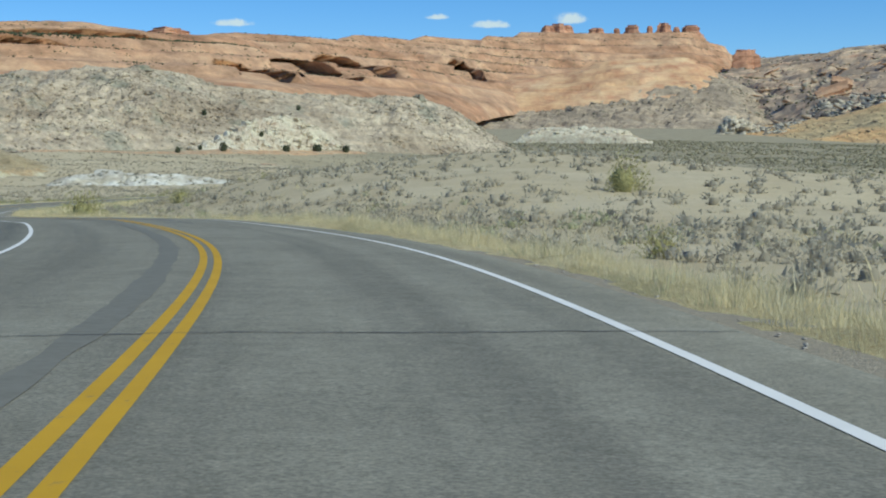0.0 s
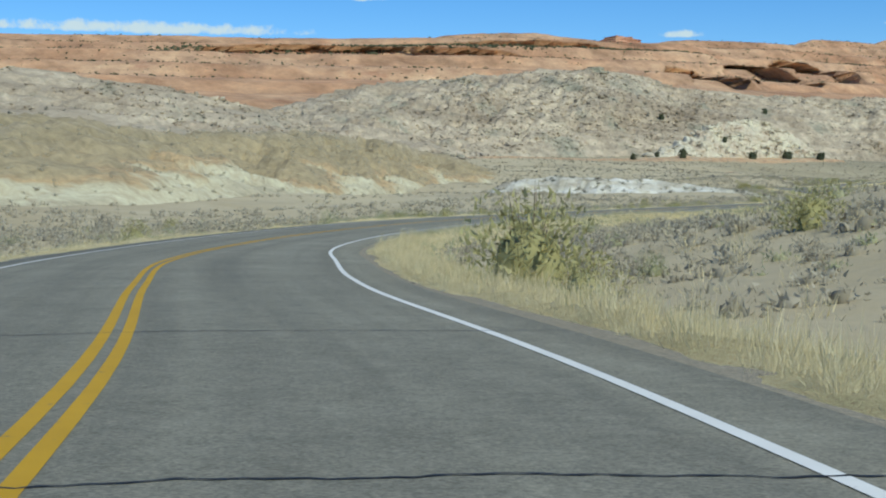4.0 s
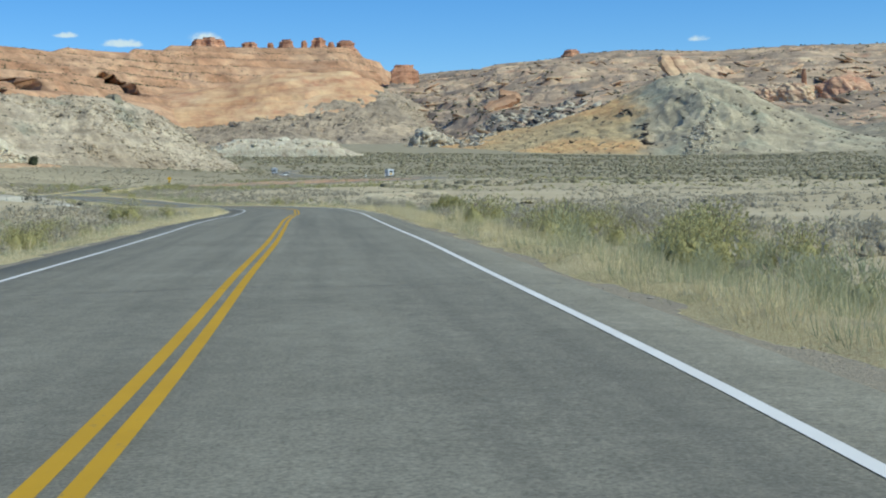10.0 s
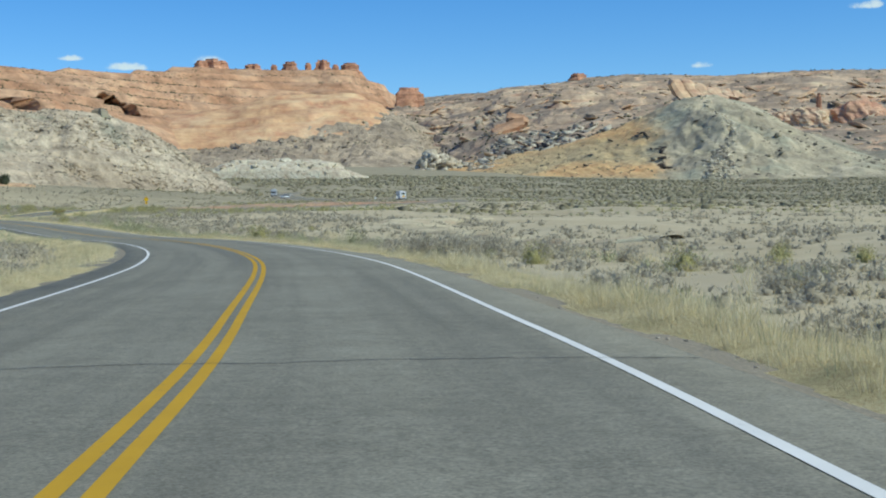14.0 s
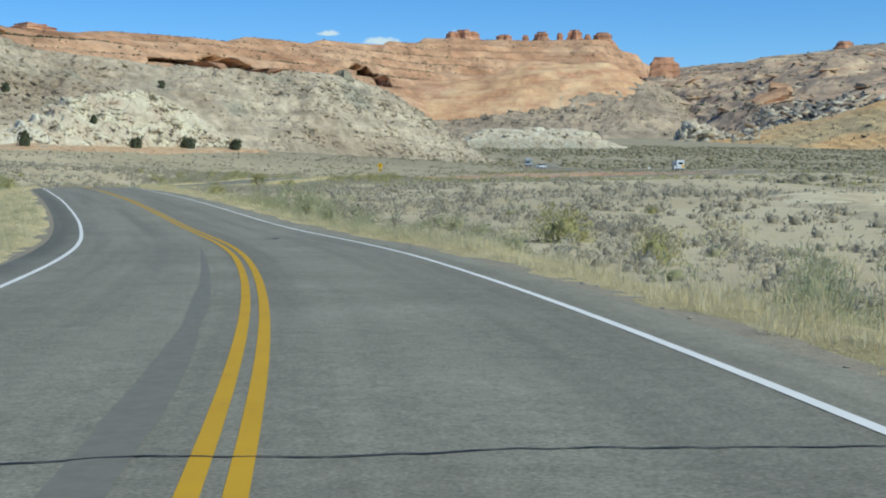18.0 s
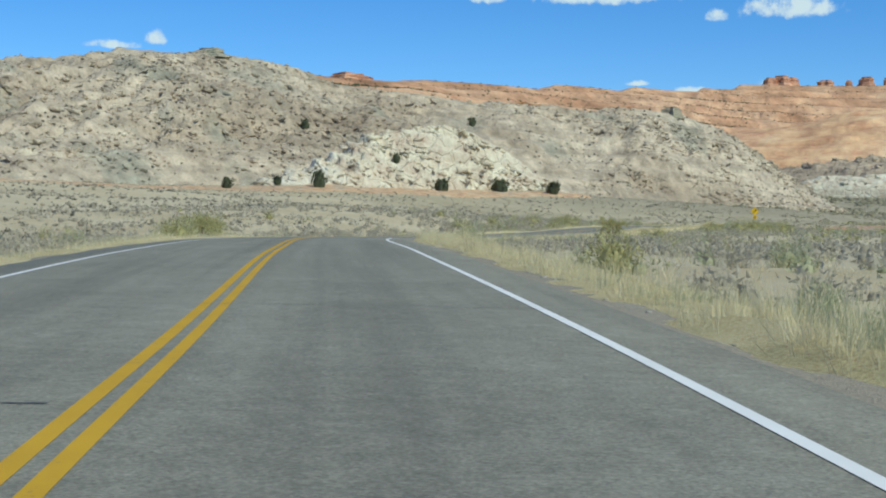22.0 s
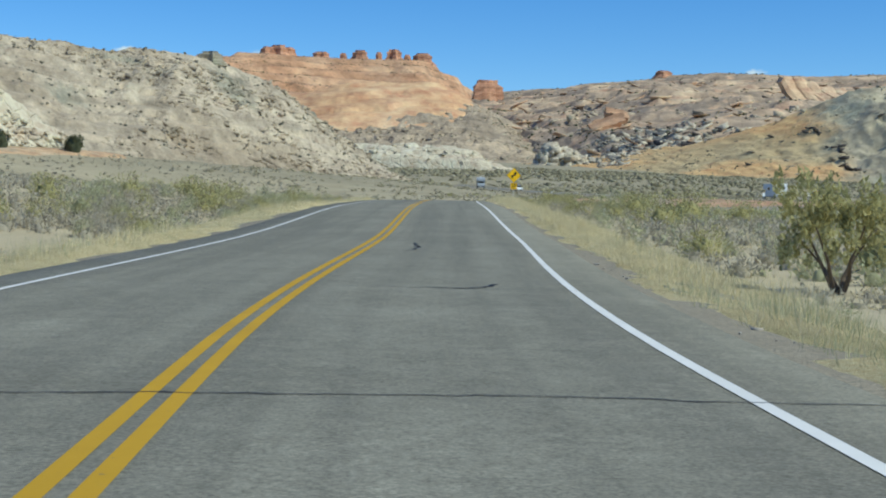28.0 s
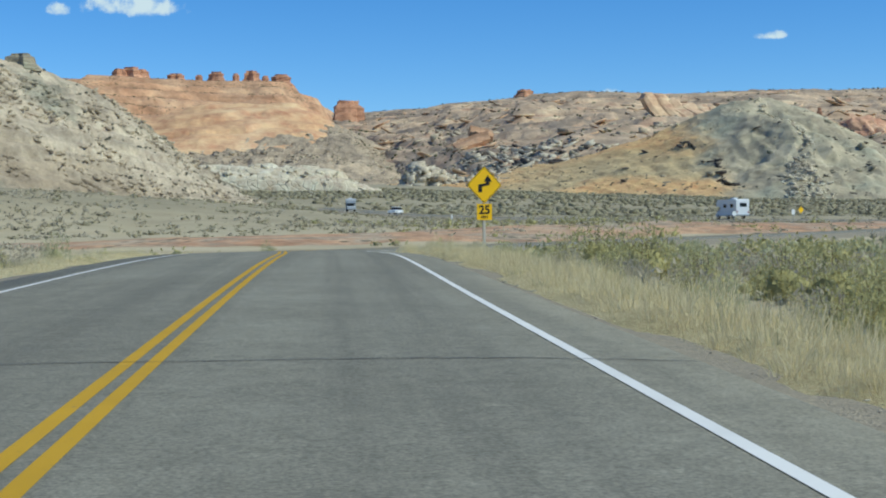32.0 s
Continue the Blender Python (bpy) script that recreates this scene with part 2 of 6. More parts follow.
def make_rock(name, stops, scale, patch=None, patch_at=(0.5, 0.6), strata=0.0, grain=0.06, bump=0.8, dist=1.5, veg=None, flat=None, joints=0.06):
    """Rock face: colour by wide noise, a second colour in patches, level strata, broken joints, dark scrub and soil on the flats."""
    n = Nodes(name)
    wide = n.noise(scale, 7, 0.62)
    c = n.ramp(wide, stops)
    if patch:
        c = n.mix(n.grey(n.noise(scale * 2.7, 6, 0.6), patch_at[0], patch_at[1], 0, 0.85), c, patch)
    band = n.noise(1.0, 5, 0.6, n.squeeze(scale * 0.6, scale * 0.6, scale * 14), 0.3)
    if strata:
        c = n.mix(strata, c, n.ramp(band, [(0.3, (0.16, 0.15, 0.14)), (0.48, (0.5, 0.5, 0.5)), (0.7, (0.78, 0.76, 0.72))]), "OVERLAY")
    rough = n.noise(grain, 8, 0.72)
    crack = n.cells(grain * 1.3, "DISTANCE_TO_EDGE", n.mix(1.0, n.coords(), n.t_noise(grain * 0.8, 3.0 / grain), "ADD"))
    c = n.mix(0.75, c, n.ramp(rough, [(0.28, (0.17, 0.165, 0.16)), (0.5, (0.5, 0.5, 0.5)), (0.72, (0.8, 0.79, 0.77))]), "OVERLAY")
    if flat:
        c = n.mix(n.math("MULTIPLY", n.grey(n.steep(), 0.72, 0.95), n.grey(n.noise(scale * 4, 5), 0.38, 0.56)), c, flat)
    if veg:
        spots = n.math("MULTIPLY", n.grey(n.cells(veg[0]), 0.33, 0.2), n.grey(n.noise(veg[0] * 0.16, 4), veg[1], veg[1] + 0.1))
        c = n.mix(spots, c, (0.075, 0.08, 0.045))
    h = n.math("ADD", rough, n.math("MULTIPLY", n.grey(crack, 0, 0.09), joints))
    return n.done(c, 0.95, h, bump, dist)


def make_earth_hill():
    """Bedded earth: pale yellow banks at the foot, an orange bed, brown scrubby earth above."""
    n = Nodes("bedded_yellow_earth")
    lift = n.math("ADD", n.height(), n.math("MULTIPLY", n.math("SUBTRACT", n.noise(0.035, 6, 0.6), 0.5), 26.0))
    c = n.ramp(n.grey(lift, -6, 12), [(0.0, (0.5, 0.43, 0.28)), (0.14, (0.62, 0.55, 0.36)), (0.25, (0.56, 0.48, 0.3)), (0.33, (0.48, 0.34, 0.18)), (0.42, (0.4, 0.315, 0.18)), (0.75, (0.36, 0.288, 0.165)), (1.0, (0.42, 0.34, 0.215))])
    fine = n.noise(0.5, 7, 0.7)
    c = n.mix(0.6, c, n.ramp(fine, [(0.28, (0.2, 0.2, 0.19)), (0.5, (0.5, 0.5, 0.5)), (0.72, (0.76, 0.75, 0.73))]), "OVERLAY")
    return n.done(c, 0.95, fine, 0.8, 0.6)


def make_shale():
    """Grey-green shale that gives way, along an uneven sloping contact, to smooth ochre beds on its west side."""
    n = Nodes("shale_and_ochre_beds")
    g, x = n.t.nodes.new("ShaderNodeNewGeometry"), n.t.nodes.new("ShaderNodeSeparateXYZ")
    n.link(g.outputs["Position"], x.inputs[0])
    lift = n.math("ADD", x.outputs[2], n.math("MULTIPLY", n.math("SUBTRACT", n.noise(0.014, 5, 0.55), 0.5), 34.0))
    lift = n.math("ADD", lift, n.math("MULTIPLY", n.math("MAXIMUM", n.math("SUBTRACT", 222.0, x.outputs[0]), 0.0), 0.32))   # the beds sink westward
    ochre = n.ramp(n.grey(lift, 18, 110), [(0.0, (0.46, 0.37, 0.22)), (0.14, (0.66, 0.42, 0.195)), (0.26, (0.68, 0.42, 0.185)), (0.36, (0.52, 0.4, 0.215)), (0.52, (0.56, 0.405, 0.205)), (0.66, (0.7, 0.43, 0.185)), (0.86, (0.66, 0.42, 0.19)), (1.0, (0.5, 0.39, 0.225))])
    shale = n.ramp(n.noise(0.02, 7, 0.65), [(0.3, (0.33, 0.275, 0.185)), (0.45, (0.41, 0.345, 0.228)), (0.56, (0.48, 0.405, 0.265)), (0.7, (0.6, 0.505, 0.34))])
    shale = n.mix(n.grey(n.noise(0.016, 6, 0.6), 0.5, 0.64, 0, 0.7), shale, (0.385, 0.375, 0.262))
    shale = n.mix(n.grey(n.noise(0.03, 5, 0.6), 0.6, 0.7, 0, 0.6), shale, (0.52, 0.45, 0.27))
    edge = n.math("SUBTRACT", x.outputs[0], n.math("ADD", 272.0, n.math("MULTIPLY", x.outputs[2], 0.46)))
    edge = n.math("ADD", edge, n.math("MULTIPLY", n.math("SUBTRACT", n.noise(0.022, 6, 0.65), 0.5), 80.0))
    c = n.mix(n.grey(edge, -14, 10), ochre, shale)
    fine = n.noise(0.09, 8, 0.72)
    c = n.mix(0.6, c, n.ramp(fine, [(0.28, (0.2, 0.195, 0.19)), (0.5, (0.5, 0.5, 0.5)), (0.72, (0.76, 0.75, 0.73))]), "OVERLAY")
    return n.done(c, 0.95, fine, 0.9, 2.5)


def make_leaf(name, dark, mid, light, thin_share=0.4):
    n = Nodes(name)
    c = n.ramp(n.island(), [(0.0, dark), (0.5, mid), (1.0, light)])
    c = n.mix(n.grey(n.noise(0.7, 4), 0.35, 0.7, 0, 0.25), c, dark)
    c = n.mix(n.grey(n.own(), 0, 1, 0, 0.35), c, mid)
    m = n.done(c, 0.85)
    thin = n.t.nodes.new("ShaderNodeBsdfTranslucent")
    both = n.t.nodes.new("ShaderNodeMixShader")
    both.inputs[0].default_value = thin_share
    n.link(c, thin.inputs[0])
    n.link(n.b.outputs[0], both.inputs[1])
    n.link(thin.outputs[0], both.inputs[2])
    n.link(both.outputs[0], n.t.nodes["Material Output"].inputs[0])
    return m


def make_plain(name, colour, rough=0.5, metal=0.0, soil=0.25, grain=6.0):
    n = Nodes(name)
    d = n.noise(grain, 6, 0.65)
    c = n.mix(n.grey(d, 0.45, 0.75, 0, soil), colour, tuple(0.5 * v for v in colour))
    return n.done(c, n.grey(d, 0.3, 0.7, rough * 0.85, min(1, rough * 1.2)), d, 0.05, 0.01, metal)


ASPHALT = make_asphalt()
WHITE_LINE = make_paint("white_line_paint", (0.8, 0.765, 0.69), 0.66)
YELLOW_LINE = make_paint("yellow_line_paint", (0.57, 0.325, 0.014), 0.62)
SOIL = make_ground()
GRAVEL = make_gravel()
STONE = make_plain("loose_stone", (0.42, 0.37, 0.3), 0.9, soil=0.5)
TAR = make_plain("crack_sealer", (0.028, 0.027, 0.026), 0.6)
STAIN = make_plain("tyre_darkened_asphalt", (0.19, 0.177, 0.138), 0.88, soil=0.3, grain=7.0)
PALE_ROCK = make_rock("pale_grey_rock", [(0.3, (0.31, 0.242, 0.162)), (0.42, (0.4, 0.32, 0.219)), (0.55, (0.52, 0.43, 0.303)), (0.67, (0.37, 0.29, 0.197))], 0.017,
                      (0.31, 0.29, 0.21), (0.54, 0.66), 0.3, 0.2, 1.0, 1.2, None, (0.44, 0.355, 0.245), 0.08)
WHITE_ROCK = make_rock("cream_jointed_rock", [(0.3, (0.55, 0.462, 0.325)), (0.5, (0.62, 0.533, 0.38)), (0.7, (0.7, 0.615, 0.455))], 0.03,
                       (0.5, 0.42, 0.29), (0.58, 0.68), 0.1, 0.16, 0.9, 1.0, None, None, 0.35)
SANDSTONE = make_rock("orange_sandstone", [(0.3, (0.36, 0.19, 0.1)), (0.47, (0.47, 0.272, 0.15)), (0.6, (0.55, 0.345, 0.2)), (0.72, (0.39, 0.232, 0.135))], 0.0045,
                      (0.43, 0.225, 0.12), (0.54, 0.7), 0.3, 0.02, 0.9, 6.0, None, None)
SLICKROCK = make_rock("smooth_orange_slickrock", [(0.3, (0.56, 0.33, 0.17)), (0.5, (0.63, 0.385, 0.205)), (0.7, (0.68, 0.44, 0.255))], 0.006,
                      (0.5, 0.29, 0.16), (0.56, 0.7), 0.22, 0.02, 0.6, 4.0, None, None, 0.02)
PALE_SLAB = make_rock("pale_orange_slabs", [(0.3, (0.55, 0.36, 0.21)), (0.5, (0.64, 0.44, 0.27)), (0.7, (0.68, 0.5, 0.33))], 0.01,
                      None, (0.5, 0.6), 0.3, 0.05, 0.7, 2.0, None, None)
SALMON = make_rock("salmon_sandstone", [(0.3, (0.5, 0.27, 0.165)), (0.5, (0.58, 0.33, 0.2)), (0.7, (0.62, 0.4, 0.26))], 0.01,
                   None, (0.5, 0.6), 0.3, 0.05, 0.7, 2.0, None, None)
RED_ROCK = make_rock("dark_red_sandstone", [(0.3, (0.4, 0.19, 0.11)), (0.5, (0.48, 0.25, 0.145)), (0.7, (0.56, 0.32, 0.19))], 0.01,
                     None, (0.5, 0.6), 0.5, 0.05, 0.9, 3.0, None, None)
DARK_SLOPE = make_rock("scrubby_rubble_slope", [(0.3, (0.31, 0.245, 0.17)), (0.5, (0.4, 0.315, 0.215)), (0.68, (0.5, 0.39, 0.26))], 0.006,
                       (0.5, 0.34, 0.22), (0.62, 0.72), 0.35, 0.05, 1.0, 5.0, None, None)
GREEN_ROCK = make_rock("grey_green_shale", [(0.3, (0.25, 0.215, 0.15)), (0.47, (0.31, 0.265, 0.185)), (0.57, (0.37, 0.31, 0.21)), (0.68, (0.5, 0.425, 0.29))], 0.014,
                       (0.27, 0.265, 0.18), (0.52, 0.62), 0.2, 0.035, 1.0, 4.0, None, None)
SHALE = make_shale()
YELLOW_EARTH = make_earth_hill()
FAR_MESA = make_rock("far_mesa_slope", [(0.3, (0.33, 0.255, 0.18)), (0.5, (0.4, 0.3, 0.205)), (0.62, (0.53, 0.375, 0.235)), (0.74, (0.38, 0.295, 0.21))], 0.005,
                     (0.66, 0.455, 0.28), (0.54, 0.61), 0.5, 0.014, 1.0, 8.0, None, None)
WHITE_EARTH = make_rock("white_crusted_earth", [(0.3, (0.55, 0.5, 0.39)), (0.5, (0.66, 0.61, 0.49)), (0.7, (0.73, 0.68, 0.56))], 0.05,
                        (0.43, 0.37, 0.26), (0.48, 0.6), 0.0, 0.3, 0.8, 0.4, None, None)
ORANGE_EARTH = make_rock("orange_earth", [(0.3, (0.46, 0.3, 0.165)), (0.5, (0.55, 0.355, 0.195)), (0.7, (0.52, 0.37, 0.22))], 0.06,
                         (0.47, 0.375, 0.245), (0.5, 0.62), 0.0, 0.3, 0.6, 0.3, None, None)
SAND = make_rock("wash_sand", [(0.3, (0.5, 0.405, 0.24)), (0.5, (0.58, 0.48, 0.295)), (0.7, (0.64, 0.54, 0.345))], 0.05, (0.46, 0.38, 0.24), (0.5, 0.62), 0.0, 0.3, 0.8, 0.4, None, None)
SAGE = make_leaf("sage_twigs", (0.36, 0.31, 0.215), (0.5, 0.44, 0.315), (0.62, 0.55, 0.405))
OLIVE = make_leaf("olive_leaves", (0.34, 0.305, 0.125), (0.5, 0.455, 0.2), (0.63, 0.57, 0.28))
GREENLEAF = make_leaf("dusty_green_leaves", (0.36, 0.35, 0.185), (0.5, 0.48, 0.275), (0.6, 0.58, 0.36))
STRAW = make_leaf("dry_grass", (0.64, 0.53, 0.285), (0.81, 0.69, 0.4), (0.9, 0.8, 0.52), 0.4)
TWIG = make_plain("bare_twigs", (0.34, 0.305, 0.245), 0.9, soil=0.4)
VALLEY = make_leaf("valley_brush", (0.3, 0.265, 0.165), (0.41, 0.365, 0.23), (0.51, 0.455, 0.295))
BRUSH = make_leaf("dull_brush", (0.13, 0.12, 0.085), (0.2, 0.185, 0.135), (0.29, 0.265, 0.2))
JUNIPER = make_leaf("juniper_leaves", (0.07, 0.08, 0.045), (0.13, 0.14, 0.075), (0.2, 0.21, 0.11))
BARK = make_plain("grey_bark", (0.17, 0.125, 0.085), 0.9, soil=0.6)

# ---- form helpers ----


def lattice(ix, iy, seed):
    h = (ix * 374761393 + iy * 668265263 + seed * 1442695041).astype(np.int64) & 0x7FFFFFFF
    h = ((h ^ (h >> 13)) * 1274126177) & 0x7FFFFFFF
    return ((h ^ (h >> 16)) & 0xFFFF) / 65535.0


def value(x, y, seed=0):
    x, y = np.asarray(x, float), np.asarray(y, float)
    ix, iy = np.floor(x).astype(np.int64), np.floor(y).astype(np.int64)
    fx, fy = x - ix, y - iy
    fx, fy = fx * fx * (3 - 2 * fx), fy * fy * (3 - 2 * fy)
    a, b = lattice(ix, iy, seed), lattice(ix + 1, iy, seed)
    c, d = lattice(ix, iy + 1, seed), lattice(ix + 1, iy + 1, seed)
    return (a + (b - a) * fx) * (1 - fy) + (c + (d - c) * fx) * fy


def fbm(x, y, octaves=5, seed=0, gain=0.5):
    """Fractal noise about 0, roughly -0.5 to 0.5."""
    s, amp, total = 0, 1.0, 0
    for k in range(octaves):
        s = s + amp * (value(x * 2 ** k, y * 2 ** k, seed + 17 * k) - 0.5)
        total += amp
        amp *= gain
    return s / total * 1.6


def ridged(x, y, octaves=5, seed=0):
    s, amp, total = 0, 1.0, 0
    for k in range(octaves):
        s = s + amp * (1 - np.abs(2 * value(x * 2 ** k, y * 2 ** k, seed + 31 * k) - 1))
        total += amp
        amp *= 0.55
    return s / total


def mesh_of(name, verts, faces, material, smooth=False):
    me = bpy.data.meshes.new(name)
    v = np.asarray(verts, np.float32).reshape(-1, 3)
    f = np.asarray(faces, np.int32)
    k = f.shape[1]
    me.vertices.add(len(v))
    me.vertices.foreach_set("co", v.ravel())
    me.loops.add(f.size)
    me.loops.foreach_set("vertex_index", f.ravel())
    me.polygons.add(len(f))
    me.polygons.foreach_set("loop_start", np.arange(0, f.size, k, dtype=np.int32))
    if smooth:
        me.polygons.foreach_set("use_smooth", np.ones(len(f), bool))
    me.update(calc_edges=True)
    me.materials.append(material)
    return me


def grid_faces(nu, nv):
    i, j = np.meshgrid(np.arange(nu - 1), np.arange(nv - 1), indexing="ij")
    a = (i * nv + j).ravel()
    return np.c_[a, a + nv, a + nv + 1, a + 1]


def part(name, bm, material, parent, label=""):
    me = bpy.data.meshes.new(name)
    bm.to_mesh(me)
    bm.free()
    me.materials.append(material)
    ob = new(name, me)
    ob.parent = parent
    if label:
        ob["label"] = label
    return ob


def empty(name, x, y, z, rz=0.0, s=1.0):
    ob = new(name)
    ob.matrix_world = pose(x, y, z, 0, 0, rz) @ Matrix.Scale(s, 4)
    return ob


def spline(points, n):
    """Catmull-Rom through the points, n samples a span."""
    p = np.array(points, float)
    p = np.vstack([2 * p[0] - p[1], p, 2 * p[-1] - p[-2]])
    t = np.linspace(0, 1, n, endpoint=False)[:, None]
    out = []
    for a, b, c, d in zip(p[:-3], p[1:-2], p[2:-1], p[3:]):
        out.append(0.5 * (2 * b + (c - a) * t + (2 * a - 5 * b + 4 * c - d) * t ** 2 + (3 * b - a - 3 * c + d) * t ** 3))
    return np.vstack(out + [p[-2:-1]])


def along(points, u):
    """Points of a polyline, smoothed, at the shares u of its length."""
    s = spline(points, 12)
    d = np.r_[0, np.cumsum(np.linalg.norm(np.diff(s[:, :2], axis=0), axis=1))]
    return np.stack([np.interp(u * d[-1], d, s[:, k]) for k in range(3)], 1)


# ---- road ----
CENTRE = [(9.50, -60.00, -1.00), (4.50, -25.00, -1.05), (-1.10, -0.25, -1.21), (-8.03, 22.53, -1.46), (-18.75, 44.93, -1.88), (-25.56, 55.64, -2.19),
          (-33.02, 66.10, -2.54), (-41.22, 76.16, -2.91), (-49.18, 86.46, -3.28), (-55.69, 97.77, -3.51), (-60.59, 109.95, -3.59), (-63.46, 123.25, -3.55),
          (-64.68, 136.64, -3.53), (-64.75, 149.09, -3.54), (-64.49, 160.99, -3.53), (-64.43, 172.14, -3.52), (-64.35, 183.10, -3.53), (-64.37, 194.44, -3.55),
          (-64.39, 206.00, -3.55), (-64.28, 217.77, -3.60), (-64.20, 229.80, -3.70), (-64.92, 254.72, -3.83), (-68.09, 281.27, -4.00), (-73.41, 305.60, -4.10),
          (-81.00, 328.26, -4.10), (-90.35, 351.58, -3.46), (-99.96, 374.37, -2.95), (-109.84, 399.36, -2.73), (-116.66, 425.08, -2.74), (-117.80, 450.20, -2.60),
          (-116.11, 476.59, -2.19), (-114.51, 501.80, -1.45), (-112.74, 527.20, -1.00)]
BEYOND = [(-110.94, 550.00, -0.75), (-109.00, 574.00, -0.95), (-101.00, 597.00, -1.10), (-84.00, 617.00, -0.90), (-60.00, 634.00, -0.45), (-33.00, 652.00, 0.20),
          (-15.00, 676.00, 0.90), (-15.00, 702.00, 1.40), (-29.00, 723.00, 1.80), (-48.00, 746.00, 2.30), (-63.00, 782.00, 3.20), (-72.00, 830.00, 4.60),
          (-78.00, 905.00, 7.00), (-72.00, 1000.00, 9.20)]
road_line = spline(CENTRE + BEYOND, 14)
step = np.r_[0, np.cumsum(np.linalg.norm(np.diff(road_line[:, :2], axis=0), axis=1))]
STA = np.arange(0, step[-1], 1.5)
ROAD = np.stack([np.interp(STA, step, road_line[:, k]) for k in range(3)], 1)
tang = np.gradient(ROAD[:, :2], axis=0)
tang /= np.linalg.norm(tang, axis=1)[:, None]
RIGHT = np.stack([tang[:, 1], -tang[:, 0]], 1)


BEND = STA[((ROAD[:, :2] - np.array((-53, 93))) ** 2).sum(1).argmin()]
APEX = STA[((ROAD[:, :2] - np.array((-48.6, 85.6))) ** 2).sum(1).argmin()]


def road_at(s, lat, up=0.0):
    """World points at the stations s along the road, lat metres right of its middle."""
    s, lat = np.broadcast_arrays(np.asarray(s, float), np.asarray(lat, float))
    crown = 0.06 * (1 - np.minimum(np.abs(lat) / 4.3, 1) ** 2)
    lat = lat + np.clip(lat - 1, 0, 2) / 2 * (0.2 * np.exp(-((s - BEND) / 15) ** 2) + 0.65 * np.exp(-((s - APEX) / 9) ** 2))      # the lane widens on the inside of the bend
    p = [np.interp(s, STA, ROAD[:, k]) for k in range(3)]
    r = [np.interp(s, STA, RIGHT[:, k]) for k in range(2)]
    return np.stack([p[0] + r[0] * lat, p[1] + r[1] * lat, p[2] + crown + up], -1)


def road_gap(x, y):
    """Distance of each place from the road's middle, and the road's height there."""
    x, y = np.asarray(x, float).ravel(), np.asarray(y, float).ravel()
    d, z = np.full(len(x), 1e9), np.zeros(len(x))
    near = (x > -260) & (x < 150) & (y > -160) & (y < 1100)
    idx = np.where(near)[0]
    for part_ in np.array_split(idx, max(1, len(idx) // 4000)):
        q = (x[part_, None] - ROAD[None, ::2, 0]) ** 2 + (y[part_, None] - ROAD[None, ::2, 1]) ** 2
        k = q.argmin(1)
        d[part_], z[part_] = np.sqrt(q[np.arange(len(k)), k]), ROAD[::2, 2][k]
    return d, z


# ---- ground ----
LEVELS = np.array([
    (-12, 106, 2.3), (-25, 113, 1.1), (6, 100, 0.3), (-14, 80, -0.3), (22, 86, -1.7), (-10, 126, 0.5), (-38, 120, -2.4), (30, 130, -2.2), (70, 60, -3.6), (90, 250, -5.0), (-15, 250, -4.6), (-80, 262, -2.9), (-86, 285, -3.0), (-77, 240, -3.1), (10, 450, -3.6), (100, 600, -2.6),
    (-24, 754, 2.2), (-66, 990, 8.8), (-100, 910, 7.6), (-161, 838, 10), (-193, 801, 12), (-251, 734, 11.5), (-313, 661, 10.5), (-317, 516, 7),
    (-112, 632, -1.2), (-150, 640, -1.0), (-75, 660, -0.2), (-150, 500, 0.2), (-168, 560, 2.4), (-105, 685, 0.5), (-160, 690, 1.0), (-106, 780, 4.2), (-236, 699, 11.5), (-199, 757, 12.5), (-118, 190, -4.4), (-184, 295, -4.0), (-213, 428, -2.2), (-134, 1316, 26), (40, 1320, 24), (97, 1690, 41), (291, 1656, 27), (515, 1582, 31),
    (132, 1887, 47), (268, 1035, 3), (30, 1095, 14), (-2500, 1500, 60), (2600, 1400, 30), (0, 4000, 130), (3000, 5000, 160), (700, -600, -8),
    (-600, -400, 4)], float)
ROAD_PINS = ROAD[::24] - np.array([0, 0, 0.35])
PINS = np.vstack([LEVELS, ROAD_PINS])


def _solve_levels():
    d = np.linalg.norm(PINS[:, None, :2] - PINS[None, :, :2], axis=2)
    n = len(PINS)
    a = np.zeros((n + 3, n + 3))
    a[:n, :n] = d
    a[:n, n:] = np.c_[np.ones(n), PINS[:, :2] / 1000]
    a[n:, :n] = a[:n, n:].T
    return np.linalg.solve(a + np.diag(np.r_[np.full(n, -0.5), 0, 0, 0]), np.r_[PINS[:, 2], 0, 0, 0])


WEIGHT = _solve_levels()


def ground_z(x, y):
    x, y = np.asarray(x, float), np.asarray(y, float)
    shape = x.shape
    x, y = x.ravel(), y.ravel()
    z = np.zeros(len(x))
    for s in range(0, len(x), 20000):
        e = slice(s, s + 20000)
        d = np.hypot(x[e, None] - PINS[None, :, 0], y[e, None] - PINS[None, :, 1])
        z[e] = d @ WEIGHT[:-3] + WEIGHT[-3] + (x[e] * WEIGHT[-2] + y[e] * WEIGHT[-1]) / 1000
    gap, road_z = road_gap(x, y)
    wild = np.clip((gap - 9) / 25, 0, 1)
    z += wild * (2.2 * fbm(x / 60, y / 60, 4, 3) + 0.55 * fbm(x / 9, y / 9, 3, 9))
    k = np.clip((gap - 6.5) / 16, 0, 1)
    k = k * k * (3 - 2 * k)
    z = np.where(gap < 25, (road_z - 0.42 + 0.12 * fbm(x / 5, y / 5, 2, 4)) * (1 - k) + z * k, z)
    return z.reshape(shape)


